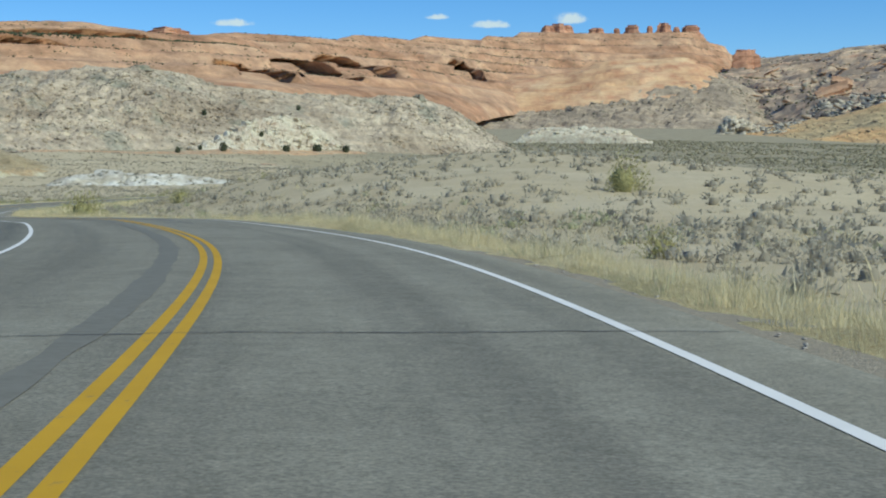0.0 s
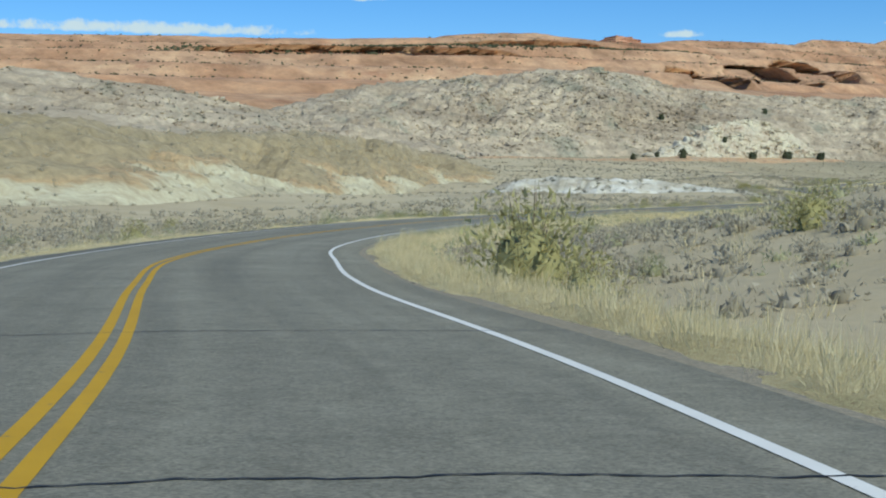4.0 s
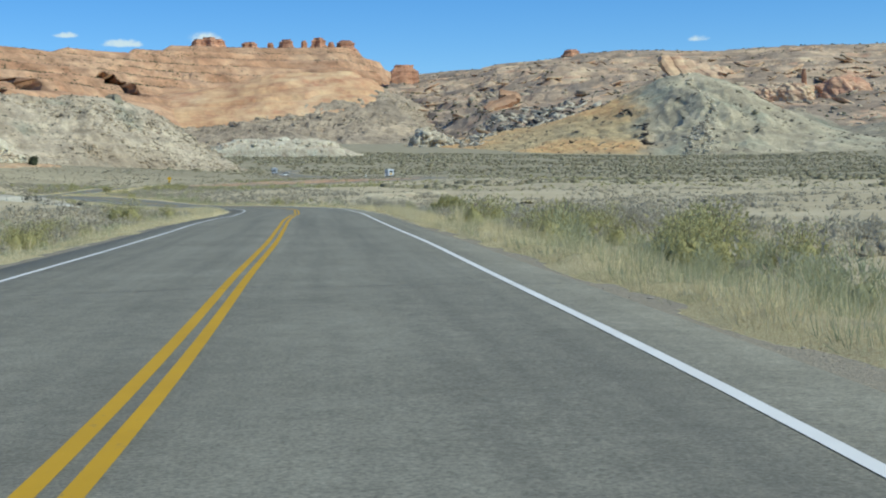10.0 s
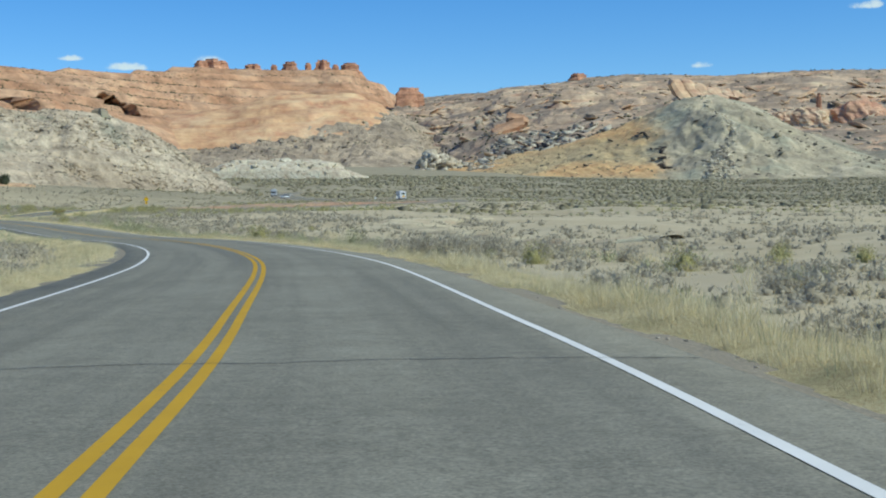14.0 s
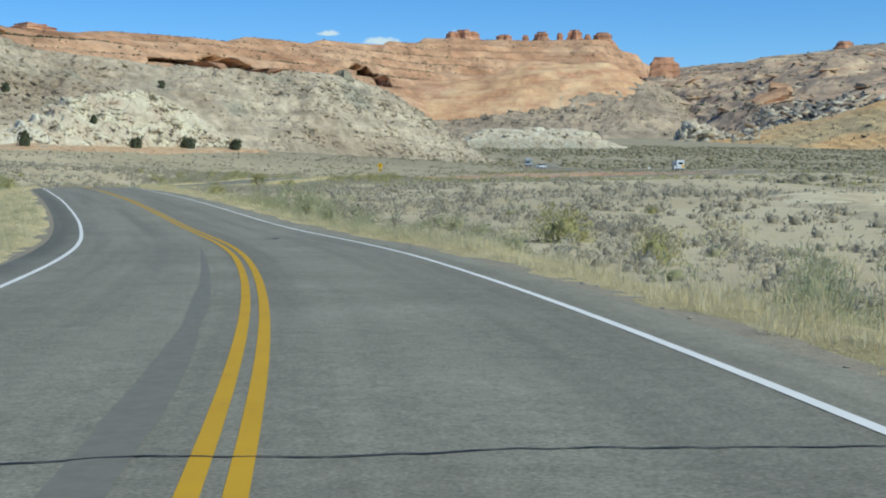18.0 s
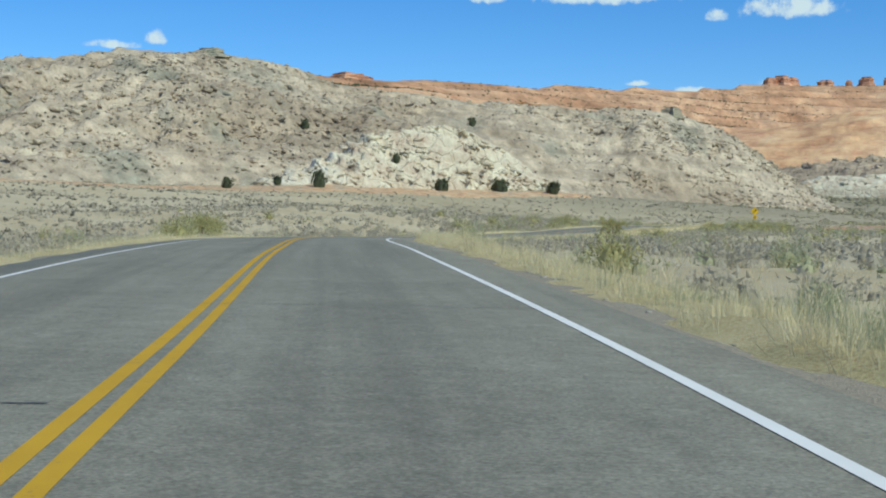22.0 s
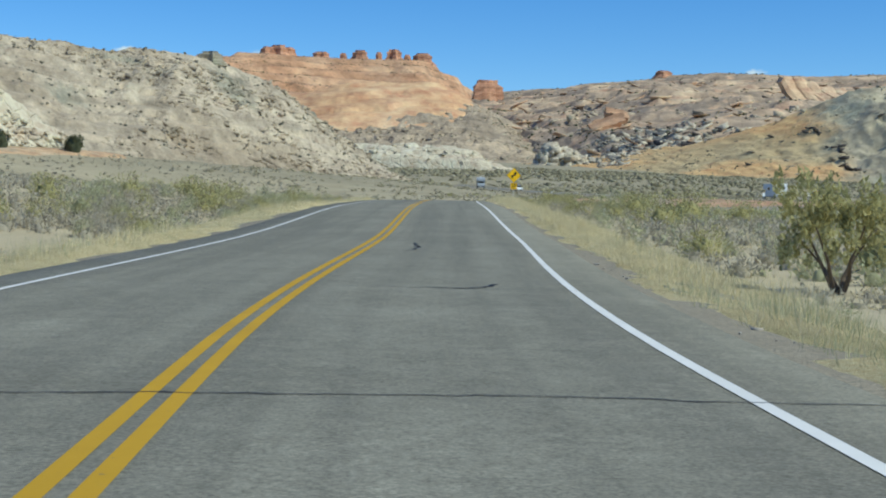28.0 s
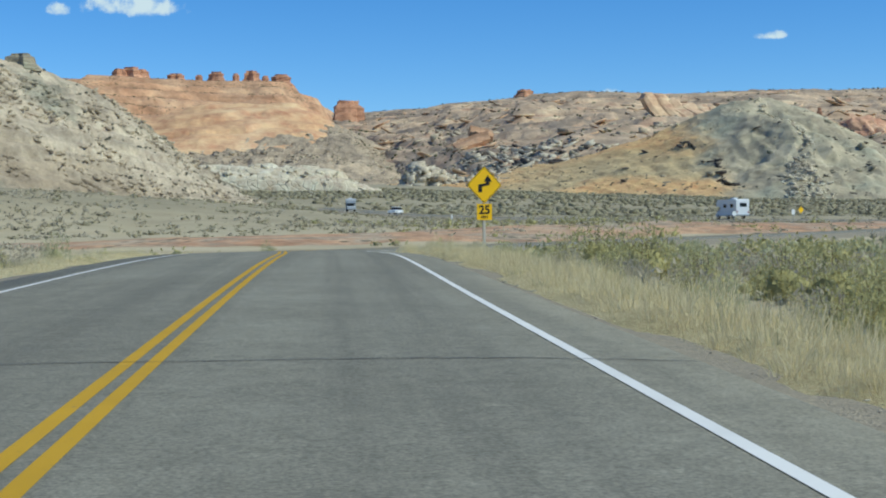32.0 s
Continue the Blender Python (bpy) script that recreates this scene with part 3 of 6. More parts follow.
def build_ground():
    def axis(lo, hi, fine, out_lo, out_hi):
        mid = np.arange(lo, hi, fine)
        g = fine * 1.16 ** np.arange(1, 60)
        up = hi + np.cumsum(g)
        dn = lo - np.cumsum(g)
        return np.r_[dn[dn > out_lo][::-1], mid, up[up < out_hi]]
    xs, ys = axis(-190, 70, 2.4, -5500, 5500), axis(-60, 640, 2.4, -3500, 6500)
    x, y = np.meshgrid(xs, ys, indexing="ij")
    v = np.stack([x, y, ground_z(x, y)], -1)
    ob = new("ground", mesh_of("ground", v, grid_faces(len(xs), len(ys)), SOIL, True))
    return tagged(ob, "sandy desert ground with pale dusty soil", "ground", kind="structure")


build_ground()


def ribbon(name, lats, ups, s0, s1, ds, material):
    s = np.arange(s0, s1 + 1e-6, ds)
    v = np.stack([road_at(s, la, u) for la, u in zip(lats, ups)], 1)
    me = mesh_of(name, v, grid_faces(len(s), len(lats)), material)
    uv = np.stack(np.broadcast_arrays(np.array(lats)[None, :], s[:, None]), -1).reshape(-1, 2)
    where = np.zeros(len(me.loops), np.int32)
    me.loops.foreach_get("vertex_index", where)
    me.uv_layers.new(name="road").data.foreach_set("uv", uv[where].astype(np.float32).ravel())
    return me


END = STA[-1] - 1
tagged(new("road", ribbon("road", (-4.45, -4.3, -3, -1.5, 0, 1.5, 3, 4.3, 4.45), (-0.2, 0, 0, 0, 0, 0, 0, 0, -0.2), 0, END, 1.5, ASPHALT)),
       "worn grey asphalt two-lane road with cracks", "road", kind="structure")
for side, label in ((-1, "gravel shoulder beside the road"), (1, "gravel shoulder beside the road")):
    lat = np.array((4.32, 4.9, 5.8, 7.6)) * side
    tagged(new("shoulder", ribbon("shoulder", lat if side < 0 else lat, (-0.03, -0.06, -0.18, -0.62), 0, END, 1.5, GRAVEL)), label, "road shoulder", kind="structure")
for lat, w, m, name in ((-0.1, 0.054, YELLOW_LINE, "yellow_line"), (0.1, 0.054, YELLOW_LINE, "yellow_line"),
                        (-3.42, 0.054, WHITE_LINE, "white_line"), (3.42, 0.054, WHITE_LINE, "white_line")):
    word = "painted yellow centre line on the asphalt" if "yellow" in name else "painted white edge line on the asphalt"
    tagged(new(name, ribbon(name, (lat - w, lat + w), (0.004, 0.004), 0, END, 0.75, m)), word, "road marking", kind="structure")



def tyre_band(s0, s1, lat, wide, seed):
    """A strip of asphalt polished dark by tyres, ragged along both edges."""
    st = np.arange(s0, s1, 0.5)
    taper = np.clip(np.minimum(st - s0, s1 - st) / 24, 0.02, 1)
    mid = lat + 0.12 * fbm(st / 16, st * 0, 2, seed)
    half = wide / 2 * taper * (1 + 0.5 * fbm(st / 1.2, st * 0 + 5, 4, seed + 1))
    v = np.stack([road_at(st, mid - half, 0.003), road_at(st, mid + half, 0.003)], 1)
    tagged(new("tyre_band", mesh_of("tyre_band", v, grid_faces(len(st), 2), STAIN)), "dark tyre-polished band along the asphalt", "road wear", kind="structure")


for s0, s1, lat, wide, seed in ((50, 132, -0.62, 0.32, 1), (322, 392, -0.6, 0.26, 3)):
    tyre_band(s0, s1, lat, wide, seed)

# ---- hills ----


def hill(name, crest, foot, nu, nv, material, label, profile=1.0, rough=0.1, cell=40.0, back=0.6, seed=1, cliffs=0.0, alcoves=(), ledges=0.0, bed=5.0, dip=0.12):
    """A ridge: a skin from the foot line up to the crest line and down its back; rough: relief as a share of the height."""
    u = np.linspace(0, 1, nu)
    c, f = along(crest, u), along(foot, u)
    fall = np.c_[(c - f)[:, :2] * back, -(c - f)[:, 2] * 1.15]
    rows = []
    run = np.r_[0, np.cumsum(np.linalg.norm(np.diff(c[:, :2], axis=0), axis=1))]
    hgt = np.maximum(c[:, 2] - f[:, 2], 2.0)
    for j, w in enumerate(np.linspace(0, 1.35, nv)):
        up = min(w, 1.0)
        p = f + (c - f) * up
        p[:, 2] = f[:, 2] + (c[:, 2] - f[:, 2]) * up ** profile
        if w > 1:
            p = p + fall * (w - 1) / 0.35
        dist = up * np.linalg.norm((c - f)[:, :2], axis=1)
        a, b = run / cell, dist / cell + 0.35 * fbm(run / cell / 2, dist / cell, 3, seed + 5)
        amp = rough * hgt * (0.25 + 0.75 * np.sin(np.pi * min(up, 0.97)) ** 0.7)
        n = fbm(a, b, 6, seed, 0.6) + 0.7 * (ridged(a * 0.8 + 0.4 * b, b * 0.5, 5, seed + 2) - 0.55)
        p[:, 2] += amp * n
        out = -(c - f)[:, :2] / (np.linalg.norm((c - f)[:, :2], axis=1)[:, None] + 1e-6)
        p[:, :2] += out * (amp * 0.9 * fbm(a + 9.1, b + 3.3, 5, seed + 8, 0.6))[:, None]
        if ledges:
            for size, turn in ((1.0, 0.0), (0.4, 7.0)):
                q = (p[:, 2] + dip * run) / (bed * size) + 0.9 * fbm(a * 0.7 + turn, b * 0.7, 4, seed + 6)
                show = np.clip((fbm(a * 0.9 + turn, b * 1.3 + 5, 4, seed + 9) + 0.2) * 5, 0, 1) * min(1, up * 6) * max(0, min(1, (1.3 - w) * 6))
                t = q - np.floor(q)
                p[:, 2] += ledges * bed * size * show * (np.clip((t - 0.4) / 0.17, 0, 1) - t)
        if cliffs:
            q = p[:, 2] / cliffs + 0.5 * fbm(run / cell / 3, run * 0 + 0.3, 3, seed + 4)
            t = q - np.floor(q)
            p[:, 2] += cliffs * 0.55 * (np.clip((t - 0.5) / 0.22, 0, 1) - t) * min(1, up * 3)
        rows.append(p)
    v = np.stack(rows, 1)
    away = np.c_[(c - f)[:, :2] / (np.linalg.norm((c - f)[:, :2], axis=1)[:, None] + 1e-6), np.zeros(nu)]
    for ax, ay, az, half, tall, deep in alcoves:
        i = np.hypot(v[:, :, 0] - ax, v[:, :, 1] - ay) + 3 * np.abs(v[:, :, 2] - az)
        k = np.unravel_index(i.argmin(), i.shape)[0]
        du = (run - run[k]) / half + 0.35 * fbm(run / half, run * 0 + az, 3, seed)
        mouth = np.sqrt(np.clip(1 - du ** 2, 0, 1))[:, None]
        low, high = az - 0.5 * tall, az - 0.5 * tall + tall * mouth
        inside = (v[:, :, 2] > low) & (v[:, :, 2] < high) & (mouth > 0)
        share = np.clip((v[:, :, 2] - low) / (tall * mouth + 1e-6), 0, 1)
        v = v + away[:, None, :] * (inside * deep * share ** 0.4)[:, :, None]
    ob = new(name, mesh_of(name, v, grid_faces(nu, nv), material))
    return tagged(ob, label, "hill" if "mesa" not in name else "mesa", kind="structure"), v


pale_hill, pale_skin = hill("pale_hill",
    [(-560, 690, 30), (-498, 731, 43), (-453, 761, 56), (-405, 775, 60), (-359, 765, 60), (-318, 787, 64), (-291, 809, 58), (-256, 837, 51), (-211, 874, 49.5), (-172, 906, 50), (-156, 918, 45), (-141, 930, 37), (-125, 943, 25), (-112, 953, 17), (-98, 966, 5)],
    [(-420, 440, 8), (-340, 500, 7), (-318, 560, 7), (-306, 620, 8), (-290, 680, 9), (-268, 712, 10), (-247, 736, 10.5), (-222, 767, 10.5), (-193, 801, 11), (-161, 838, 9), (-126, 880, 6), (-100, 912, 5), (-88, 935, 5)],
    440, 130, PALE_ROCK, "pale grey rocky hill with broken ledges", 0.85, 0.22, 28, 0.8, 11, ledges=0.45, bed=4.0)
cream_mound, cream_skin = hill("cream_rock_mound",
    [(-263, 704, 9.7), (-245, 716, 18.7), (-231, 724, 26.8), (-217, 735, 30.4), (-204, 747, 27.7), (-192, 759, 19.6), (-182, 769, 9.7)],
    [(-265, 682, 7.0), (-250, 686, 7.4), (-232, 703, 7.9), (-217, 720, 7.9), (-206, 733, 7.9), (-191, 752, 8.3), (-180, 763, 7.9)],
    150, 60, WHITE_ROCK, "cream jointed sandstone outcrop at the foot of the hill", 0.7, 0.2, 16, 0.7, 23, ledges=0.8, bed=4.0, dip=0.25)
far_left_hill, fl_skin = hill("grey_hill",
    [(-620, 420, 52), (-560, 470, 52), (-495, 511, 49), (-469, 537, 46), (-434, 567, 40), (-402, 595, 30), (-380, 640, 18), (-370, 680, 10)],
    [(-430, 300, 8), (-385, 370, 9), (-350, 420, 9), (-332, 458, 9), (-322, 500, 9), (-312, 540, 9), (-300, 580, 9), (-292, 620, 8)],
    200, 70, PALE_ROCK, "pale grey rocky hill with scattered scrub", 0.85, 0.16, 34, 0.8, 31, ledges=0.6, bed=5.0)
brown_hill, brown_skin = hill("yellow_earth_hill",
    [(-300, 150, 12), (-235, 205, 11), (-214, 240, 10), (-206, 276, 8), (-215, 331, 10.5), (-240, 410, 11), (-262, 480, 10), (-266, 540, 4), (-262, 570, -1)],
    [(-170, 80, -3.5), (-140, 130, -4.2), (-136, 164, -4.4), (-138, 190, -4.8), (-150, 228, -4.8), (-164, 285, -4.8), (-196, 385, -4.2), (-212, 450, -3.5), (-225, 510, -2.5)],
    260, 70, YELLOW_EARTH, "low hill of pale yellow and brown earth", 0.75, 0.36, 20, 0.7, 41, ledges=0.5, bed=3.0)
mesa, mesa_skin = hill("sandstone_mesa",
    [(-3000, 1150, 262), (-2300, 1600, 262), (-1635, 2167, 271), (-1397, 2374, 284), (-1244, 2508, 293), (-1020, 2703, 292), (-949, 2886, 300), (-779, 3358, 337), (-687, 3616, 358), (-560, 3950, 385), (-470, 4250, 425), (-390, 4400, 446), (-149, 4480, 443), (48, 4530, 452), (103, 4560, 430), (176, 4590, 398), (240, 4620, 350), (330, 4650, 320), (430, 4680, 285)],
    [(-1500, 700, 40), (-1250, 900, 40), (-980, 1150, 40), (-840, 1300, 45), (-700, 1500, 50), (-560, 1700, 55), (-470, 1900, 60), (-410, 2100, 65), (-360, 2300, 75), (-335, 2760, 108), (-250, 3250, 145), (-120, 3500, 170), (0, 3600, 180), (140, 3650, 185), (290, 3700, 185)],
    520, 130, SANDSTONE, "long orange sandstone mesa with ledges and alcoves", 0.72, 0.07, 260, 0.5, 51, 34.0,
    ((-644, 2136, 162, 90, 46, 80), (-652, 2389, 185, 110, 50, 90), (-587, 2598, 201, 130, 56, 95), (-408, 2956, 223, 115, 58, 95), (-1239, 2004, 218, 260, 24, 55), (-1010, 2330, 246, 230, 24, 55)))
bench, _ = hill("slickrock_bench",
    [(-577, 3141, 115), (-502, 3172, 165), (-424, 3204, 200), (-365, 3206, 217), (-253, 3209, 230), (-129, 3209, 253), (-27, 3209, 257), (67, 3209, 244), (168, 3191, 178), (232, 3178, 127)],
    [(-539, 2862, 102), (-476, 2875, 107), (-400, 2888, 109), (-325, 2900, 109), (-237, 2908, 109), (-123, 2913, 109), (-21, 2913, 109), (79, 2913, 107), (168, 2913, 102)],
    220, 80, SLICKROCK, "smooth rounded orange slickrock bench below the mesa", 0.62, 0.07, 90, 0.9, 57, ledges=0.3, bed=26.0, dip=-0.05)
talus, talus_skin = hill("rubble_slope",
    [(-620, 3060, 128), (-442, 3124, 146), (-272, 3186, 160), (-222, 3190, 166), (-147, 3191, 184), (-39, 3193, 208), (48, 3191, 221), (97, 3190, 217), (154, 3187, 196), (204, 3181, 168), (279, 3173, 129), (367, 3167, 92)],
    [(-590, 2400, 68), (-428, 2457, 69), (-253, 2556, 72), (-135, 2571, 72), (14, 2585, 69), (144, 2599, 66), (214, 2606, 65), (310, 2613, 63)],
    220, 70, DARK_SLOPE, "dark scrubby rubble slope below the mesa", 1.05, 0.15, 60, 0.7, 61, ledges=0.8, bed=13.0, dip=0.25)
ledge, ledge_skin = hill("cream_ledge",
    [(-150, 1330, 27), (-135, 1333, 38), (-106, 1334, 41.5), (-75, 1335, 41), (-50, 1335, 40), (-32, 1335, 32), (-15, 1335, 25)],
    [(-152, 1316, 25), (-134, 1316, 25), (-106, 1317, 25), (-51, 1318, 24), (-20, 1318, 23)],
    160, 40, WHITE_ROCK, "low cream sandstone ledge across the valley", 0.3, 0.12, 14, 1.5, 71, ledges=0.5, bed=6.0, dip=0.05)
dark_knoll, knoll_skin = hill("broken_rock_knoll",
    [(66, 1838, 44), (76, 1842, 66), (93, 1841, 65), (112, 1839, 55), (126, 1837, 47), (150, 1836, 42)],
    [(62, 1815, 42), (76, 1815, 43), (95, 1815, 43), (115, 1815, 42), (150, 1815, 41)],
    90, 36, GREEN_ROCK, "broken dark rock outcrop on the valley floor", 0.5, 0.5, 16, 1.2, 81)
right_hill, right_skin = hill("grey_green_hill",
    [(20, 1990, 46), (90, 1930, 55), (150, 1850, 60), (210, 1785, 67), (263, 1752, 82), (310, 1735, 101), (342, 1718, 117), (362, 1704, 123), (394, 1708, 121), (438, 1708, 108), (500, 1690, 74), (580, 1650, 44), (700, 1590, 36), (860, 1520, 30)],
    [(60, 1640, 34), (120, 1590, 28), (165, 1540, 24), (205, 1512, 20), (236, 1496, 18), (262, 1486, 18), (292, 1476, 18), (314, 1470, 18), (342, 1462, 18), (390, 1450, 19), (450, 1440, 20), (520, 1425, 22), (640, 1390, 24), (760, 1350, 24)],
    400, 110, SHALE, "bare shale hill, grey-green on one side and ochre on the other", 1.0, 0.17, 42, 0.8, 91, ledges=0.06, bed=11.0, dip=0.5)
ochre_skin = right_skin[:150]
foothills, foothill_skin = hill("olive_foothills",
    [(490, 2050, 46), (519, 2044, 58), (541, 2037, 76), (564, 2030, 88), (589, 2021, 92), (610, 2013, 96), (628, 2006, 92), (656, 1996, 80), (683, 1984, 70), (716, 1971, 72), (800, 1930, 78), (940, 1850, 78), (1100, 1740, 74)],
    [(395, 1768, 30), (417, 1762, 30), (454, 1750, 30), (491, 1737, 30), (527, 1724, 30), (563, 1710, 30), (596, 1696, 30), (680, 1650, 30), (800, 1570, 30), (930, 1460, 30)],
    240, 90, GREEN_ROCK, "low grey-olive shale foothills with pale gullies", 1.2, 0.22, 44, 0.8, 151)
slab_ridge, _ = hill("slanted_slab_ridge",
    [(820, 3740, 230), (870, 3735, 262), (930, 3725, 285), (1010, 3700, 290), (1090, 3660, 262), (1180, 3620, 250), (1260, 3590, 262), (1330, 3560, 262), (1420, 3520, 235), (1520, 3470, 200)],
    [(700, 3180, 140), (780, 3170, 140), (870, 3150, 138), (960, 3120, 132), (1060, 3080, 128), (1200, 3020, 120), (1350, 2950, 115)],
    160, 60, SANDSTONE, "tilted orange slab ridge behind the shale hill", 0.9, 0.12, 110, 0.6, 111, 18.0)
far_mesa, far_skin = hill("far_mesa",
    [(-100, 4750, 340), (87, 4703, 366), (325, 4644, 366), (452, 4612, 378), (632, 4567, 398), (791, 4527, 411), (931, 4492, 420), (1070, 4458, 414), (1241, 4415, 406), (1493, 4352, 415), (1689, 4303, 414), (2300, 4050, 405), (3100, 3600, 400), (3900, 2900, 400)],
    [(160, 2960, 90), (225, 2600, 72), (300, 2330, 60), (420, 2220, 60), (560, 2250, 66), (800, 2250, 66), (1100, 2150, 60), (1500, 1950, 55), (2000, 1600, 50), (2600, 1200, 45)],
    420, 120, FAR_MESA, "long dark mesa with patchy slabs on the horizon", 0.8, 0.1, 230, 0.4, 121, 26.0)

# ---- rock details ----


def arrays(me):
    v = np.zeros(len(me.vertices) * 3, np.float32)
    me.vertices.foreach_get("co", v)
    me.calc_loop_triangles()
    f = np.zeros(len(me.loop_triangles) * 3, np.int32)
    me.loop_triangles.foreach_get("vertices", f)
    return v.reshape(-1, 3), f.reshape(-1, 3)


def scatter(name, shapes, places, sizes, turns, material, tilt=0.0, flat=None, seed=0):
    """One mesh of many small shapes: places (n, 3), sizes (n,), turns in radians."""
    rng = np.random.default_rng(seed)
    vs, fs, base = [], [], 0
    pick = rng.integers(0, len(shapes), len(places))
    for k, (sv, sf) in enumerate(shapes):
        idx = np.where(pick == k)[0]
        if not len(idx):
            continue
        c, s = np.cos(turns[idx])[:, None], np.sin(turns[idx])[:, None]
        w = sizes[idx, None]
        x, y, z = sv[:, 0][None], sv[:, 1][None], sv[:, 2][None]
        px, py, pz = (x * c - y * s) * w, (x * s + y * c) * w, z * w * (1 if flat is None else flat)
        if tilt:
            pz = pz + tilt * px * rng.uniform(-1, 1, (len(idx), 1))
        p = np.stack([px, py, pz], -1) + places[idx][:, None, :]
        vs.append(p.reshape(-1, 3))
        fs.append((sf[None] + (np.arange(len(idx)) * len(sv))[:, None, None]).reshape(-1, 3) + base)
        base += len(idx) * len(sv)
    return new(name, mesh_of(name, np.vstack(vs), np.vstack(fs), material))


rng = random.Random(5)


def angular_block(sx, sy, sz):
    """A broken block: the hull of a few scattered corners."""
    bm = bmesh.new()
    for k in range(13):
        bm.verts.new((sx * rng.choice((-1, 1)) * rng.uniform(0.45, 1), sy * rng.choice((-1, 1)) * rng.uniform(0.45, 1), sz * rng.choice((-1, 1)) * rng.uniform(0.5, 1)))
    got = bmesh.ops.convex_hull(bm, input=bm.verts)
    bmesh.ops.delete(bm, geom=list({g for g in got["geom_interior"] + got["geom_unused"] if isinstance(g, bmesh.types.BMVert)}), context="VERTS")
    me = bpy.data.meshes.new("block")
    bm.to_mesh(me)
    bm.free()
    return me


BLOCKS = [arrays(angular_block(rng.uniform(0.8, 1.6), rng.uniform(0.5, 1), rng.uniform(0.3, 0.7))) for _ in range(12)]


def on_skin(skin, n, lo, hi, seed):
    """n random places on a hill's skin, between two shares of its height rows."""
    r = np.random.default_rng(seed)
    nu, nv = skin.shape[:2]
    u, w = r.uniform(0, nu - 1.01, n), r.uniform(lo, hi, n) * (nv - 1) / 1.35
    i, j = u.astype(int), np.minimum(w.astype(int), nv - 2)
    a, b = (u - i)[:, None], (w - j)[:, None]
    return (skin[i, j] * (1 - a) + skin[i + 1, j] * a) * (1 - b) + (skin[i, j + 1] * (1 - a) + skin[i + 1, j + 1] * a) * b


def blocks_on(name, skin, n, lo, hi, size, material, label, seed, clump=30.0, keep=0.0, flat=None, sunk=0.0):
    p = on_skin(skin, n, lo, hi, seed)
    m = fbm(p[:, 0] / clump, p[:, 1] / clump + p[:, 2] / clump, 3, seed) > keep
    p = p[m]
    r = np.random.default_rng(seed + 1)
    s = size * np.exp(np.clip(r.normal(0, 0.5, len(p)), -1.0, 1.1))
    p[:, 2] -= sunk * s
    ob = scatter(name, BLOCKS, p, s, r.uniform(0, 6.3, len(p)) if flat is None else r.normal(0, 0.35, len(p)), material, 0.5, flat, seed)
    return tagged(ob, label, "rocks", kind="stuff")


blocks_on("pale_hill_blocks", pale_skin, 16000, 0.05, 1.03, 0.62, PALE_ROCK, "broken pale rock blocks on the hillside", 3, 34, -0.04, 0.75, 0.22)
blocks_on("grey_hill_blocks", fl_skin, 2600, 0.1, 1.0, 0.8, PALE_ROCK, "broken pale rock blocks on the hillside", 4, 26, -0.02)
blocks_on("cream_mound_blocks", cream_skin, 1300, 0.05, 1.0, 0.72, WHITE_ROCK, "cream rock blocks on the outcrop", 5, 10, -0.15, 0.8, 0.42)
blocks_on("rubble_blocks", talus_skin, 2600, 0.1, 1.0, 3.4, PALE_ROCK, "dark and pale boulders on the rubble slope", 6, 60, -0.05, 0.7, 0.3)
blocks_on("shale_hill_blocks", right_skin, 500, 0.05, 1.0, 1.6, GREEN_ROCK, "grey blocks on the shale hill", 7, 50, 0.02)
DARK_ROCK = make_rock("dark_brown_rock", [(0.3, (0.075, 0.06, 0.05)), (0.5, (0.12, 0.1, 0.082)), (0.7, (0.2, 0.165, 0.13))], 0.1, None, (0.5, 0.6), 0.2, 0.3, 0.9, 0.8, None, None)
GREY_BLOCK = make_rock("pale_grey_block", [(0.3, (0.43, 0.37, 0.27)), (0.5, (0.55, 0.475, 0.35)), (0.7, (0.63, 0.555, 0.42))], 0.06, None, (0.5, 0.6), 0.1, 0.2, 0.9, 0.8, None, None)
blocks_on("knoll_blocks", knoll_skin, 300, 0.0, 1.0, 3.4, GREY_BLOCK, "pale angular boulders of the knoll", 18, 20, -0.5)
blocks_on("knoll_blocks", knoll_skin, 70, 0.0, 1.0, 3.2, DARK_ROCK, "dark brown boulders of the knoll", 19, 12, 0.0)
blocks_on("knoll_blocks", knoll_skin, 60, 0.0, 1.0, 2.6, PALE_ROCK, "dark and pale boulders of the knoll", 8, 20, -0.3)
blocks_on("ledge_blocks", ledge_skin, 90, 0.0, 1.0, 1.4, WHITE_ROCK, "cream blocks fallen from the ledge", 9, 20, -0.2)
blocks_on("far_slope_slabs", far_skin, 2400, 0.02, 0.8, 10.0, PALE_SLAB, "pale orange slabs on the far slope", 10, 160, 0.06, 0.22)
blocks_on("far_slope_boulders", far_skin, 3400, 0.0, 0.4, 4.0, PALE_ROCK, "grey boulders on the far slope", 12, 120, 0.0)


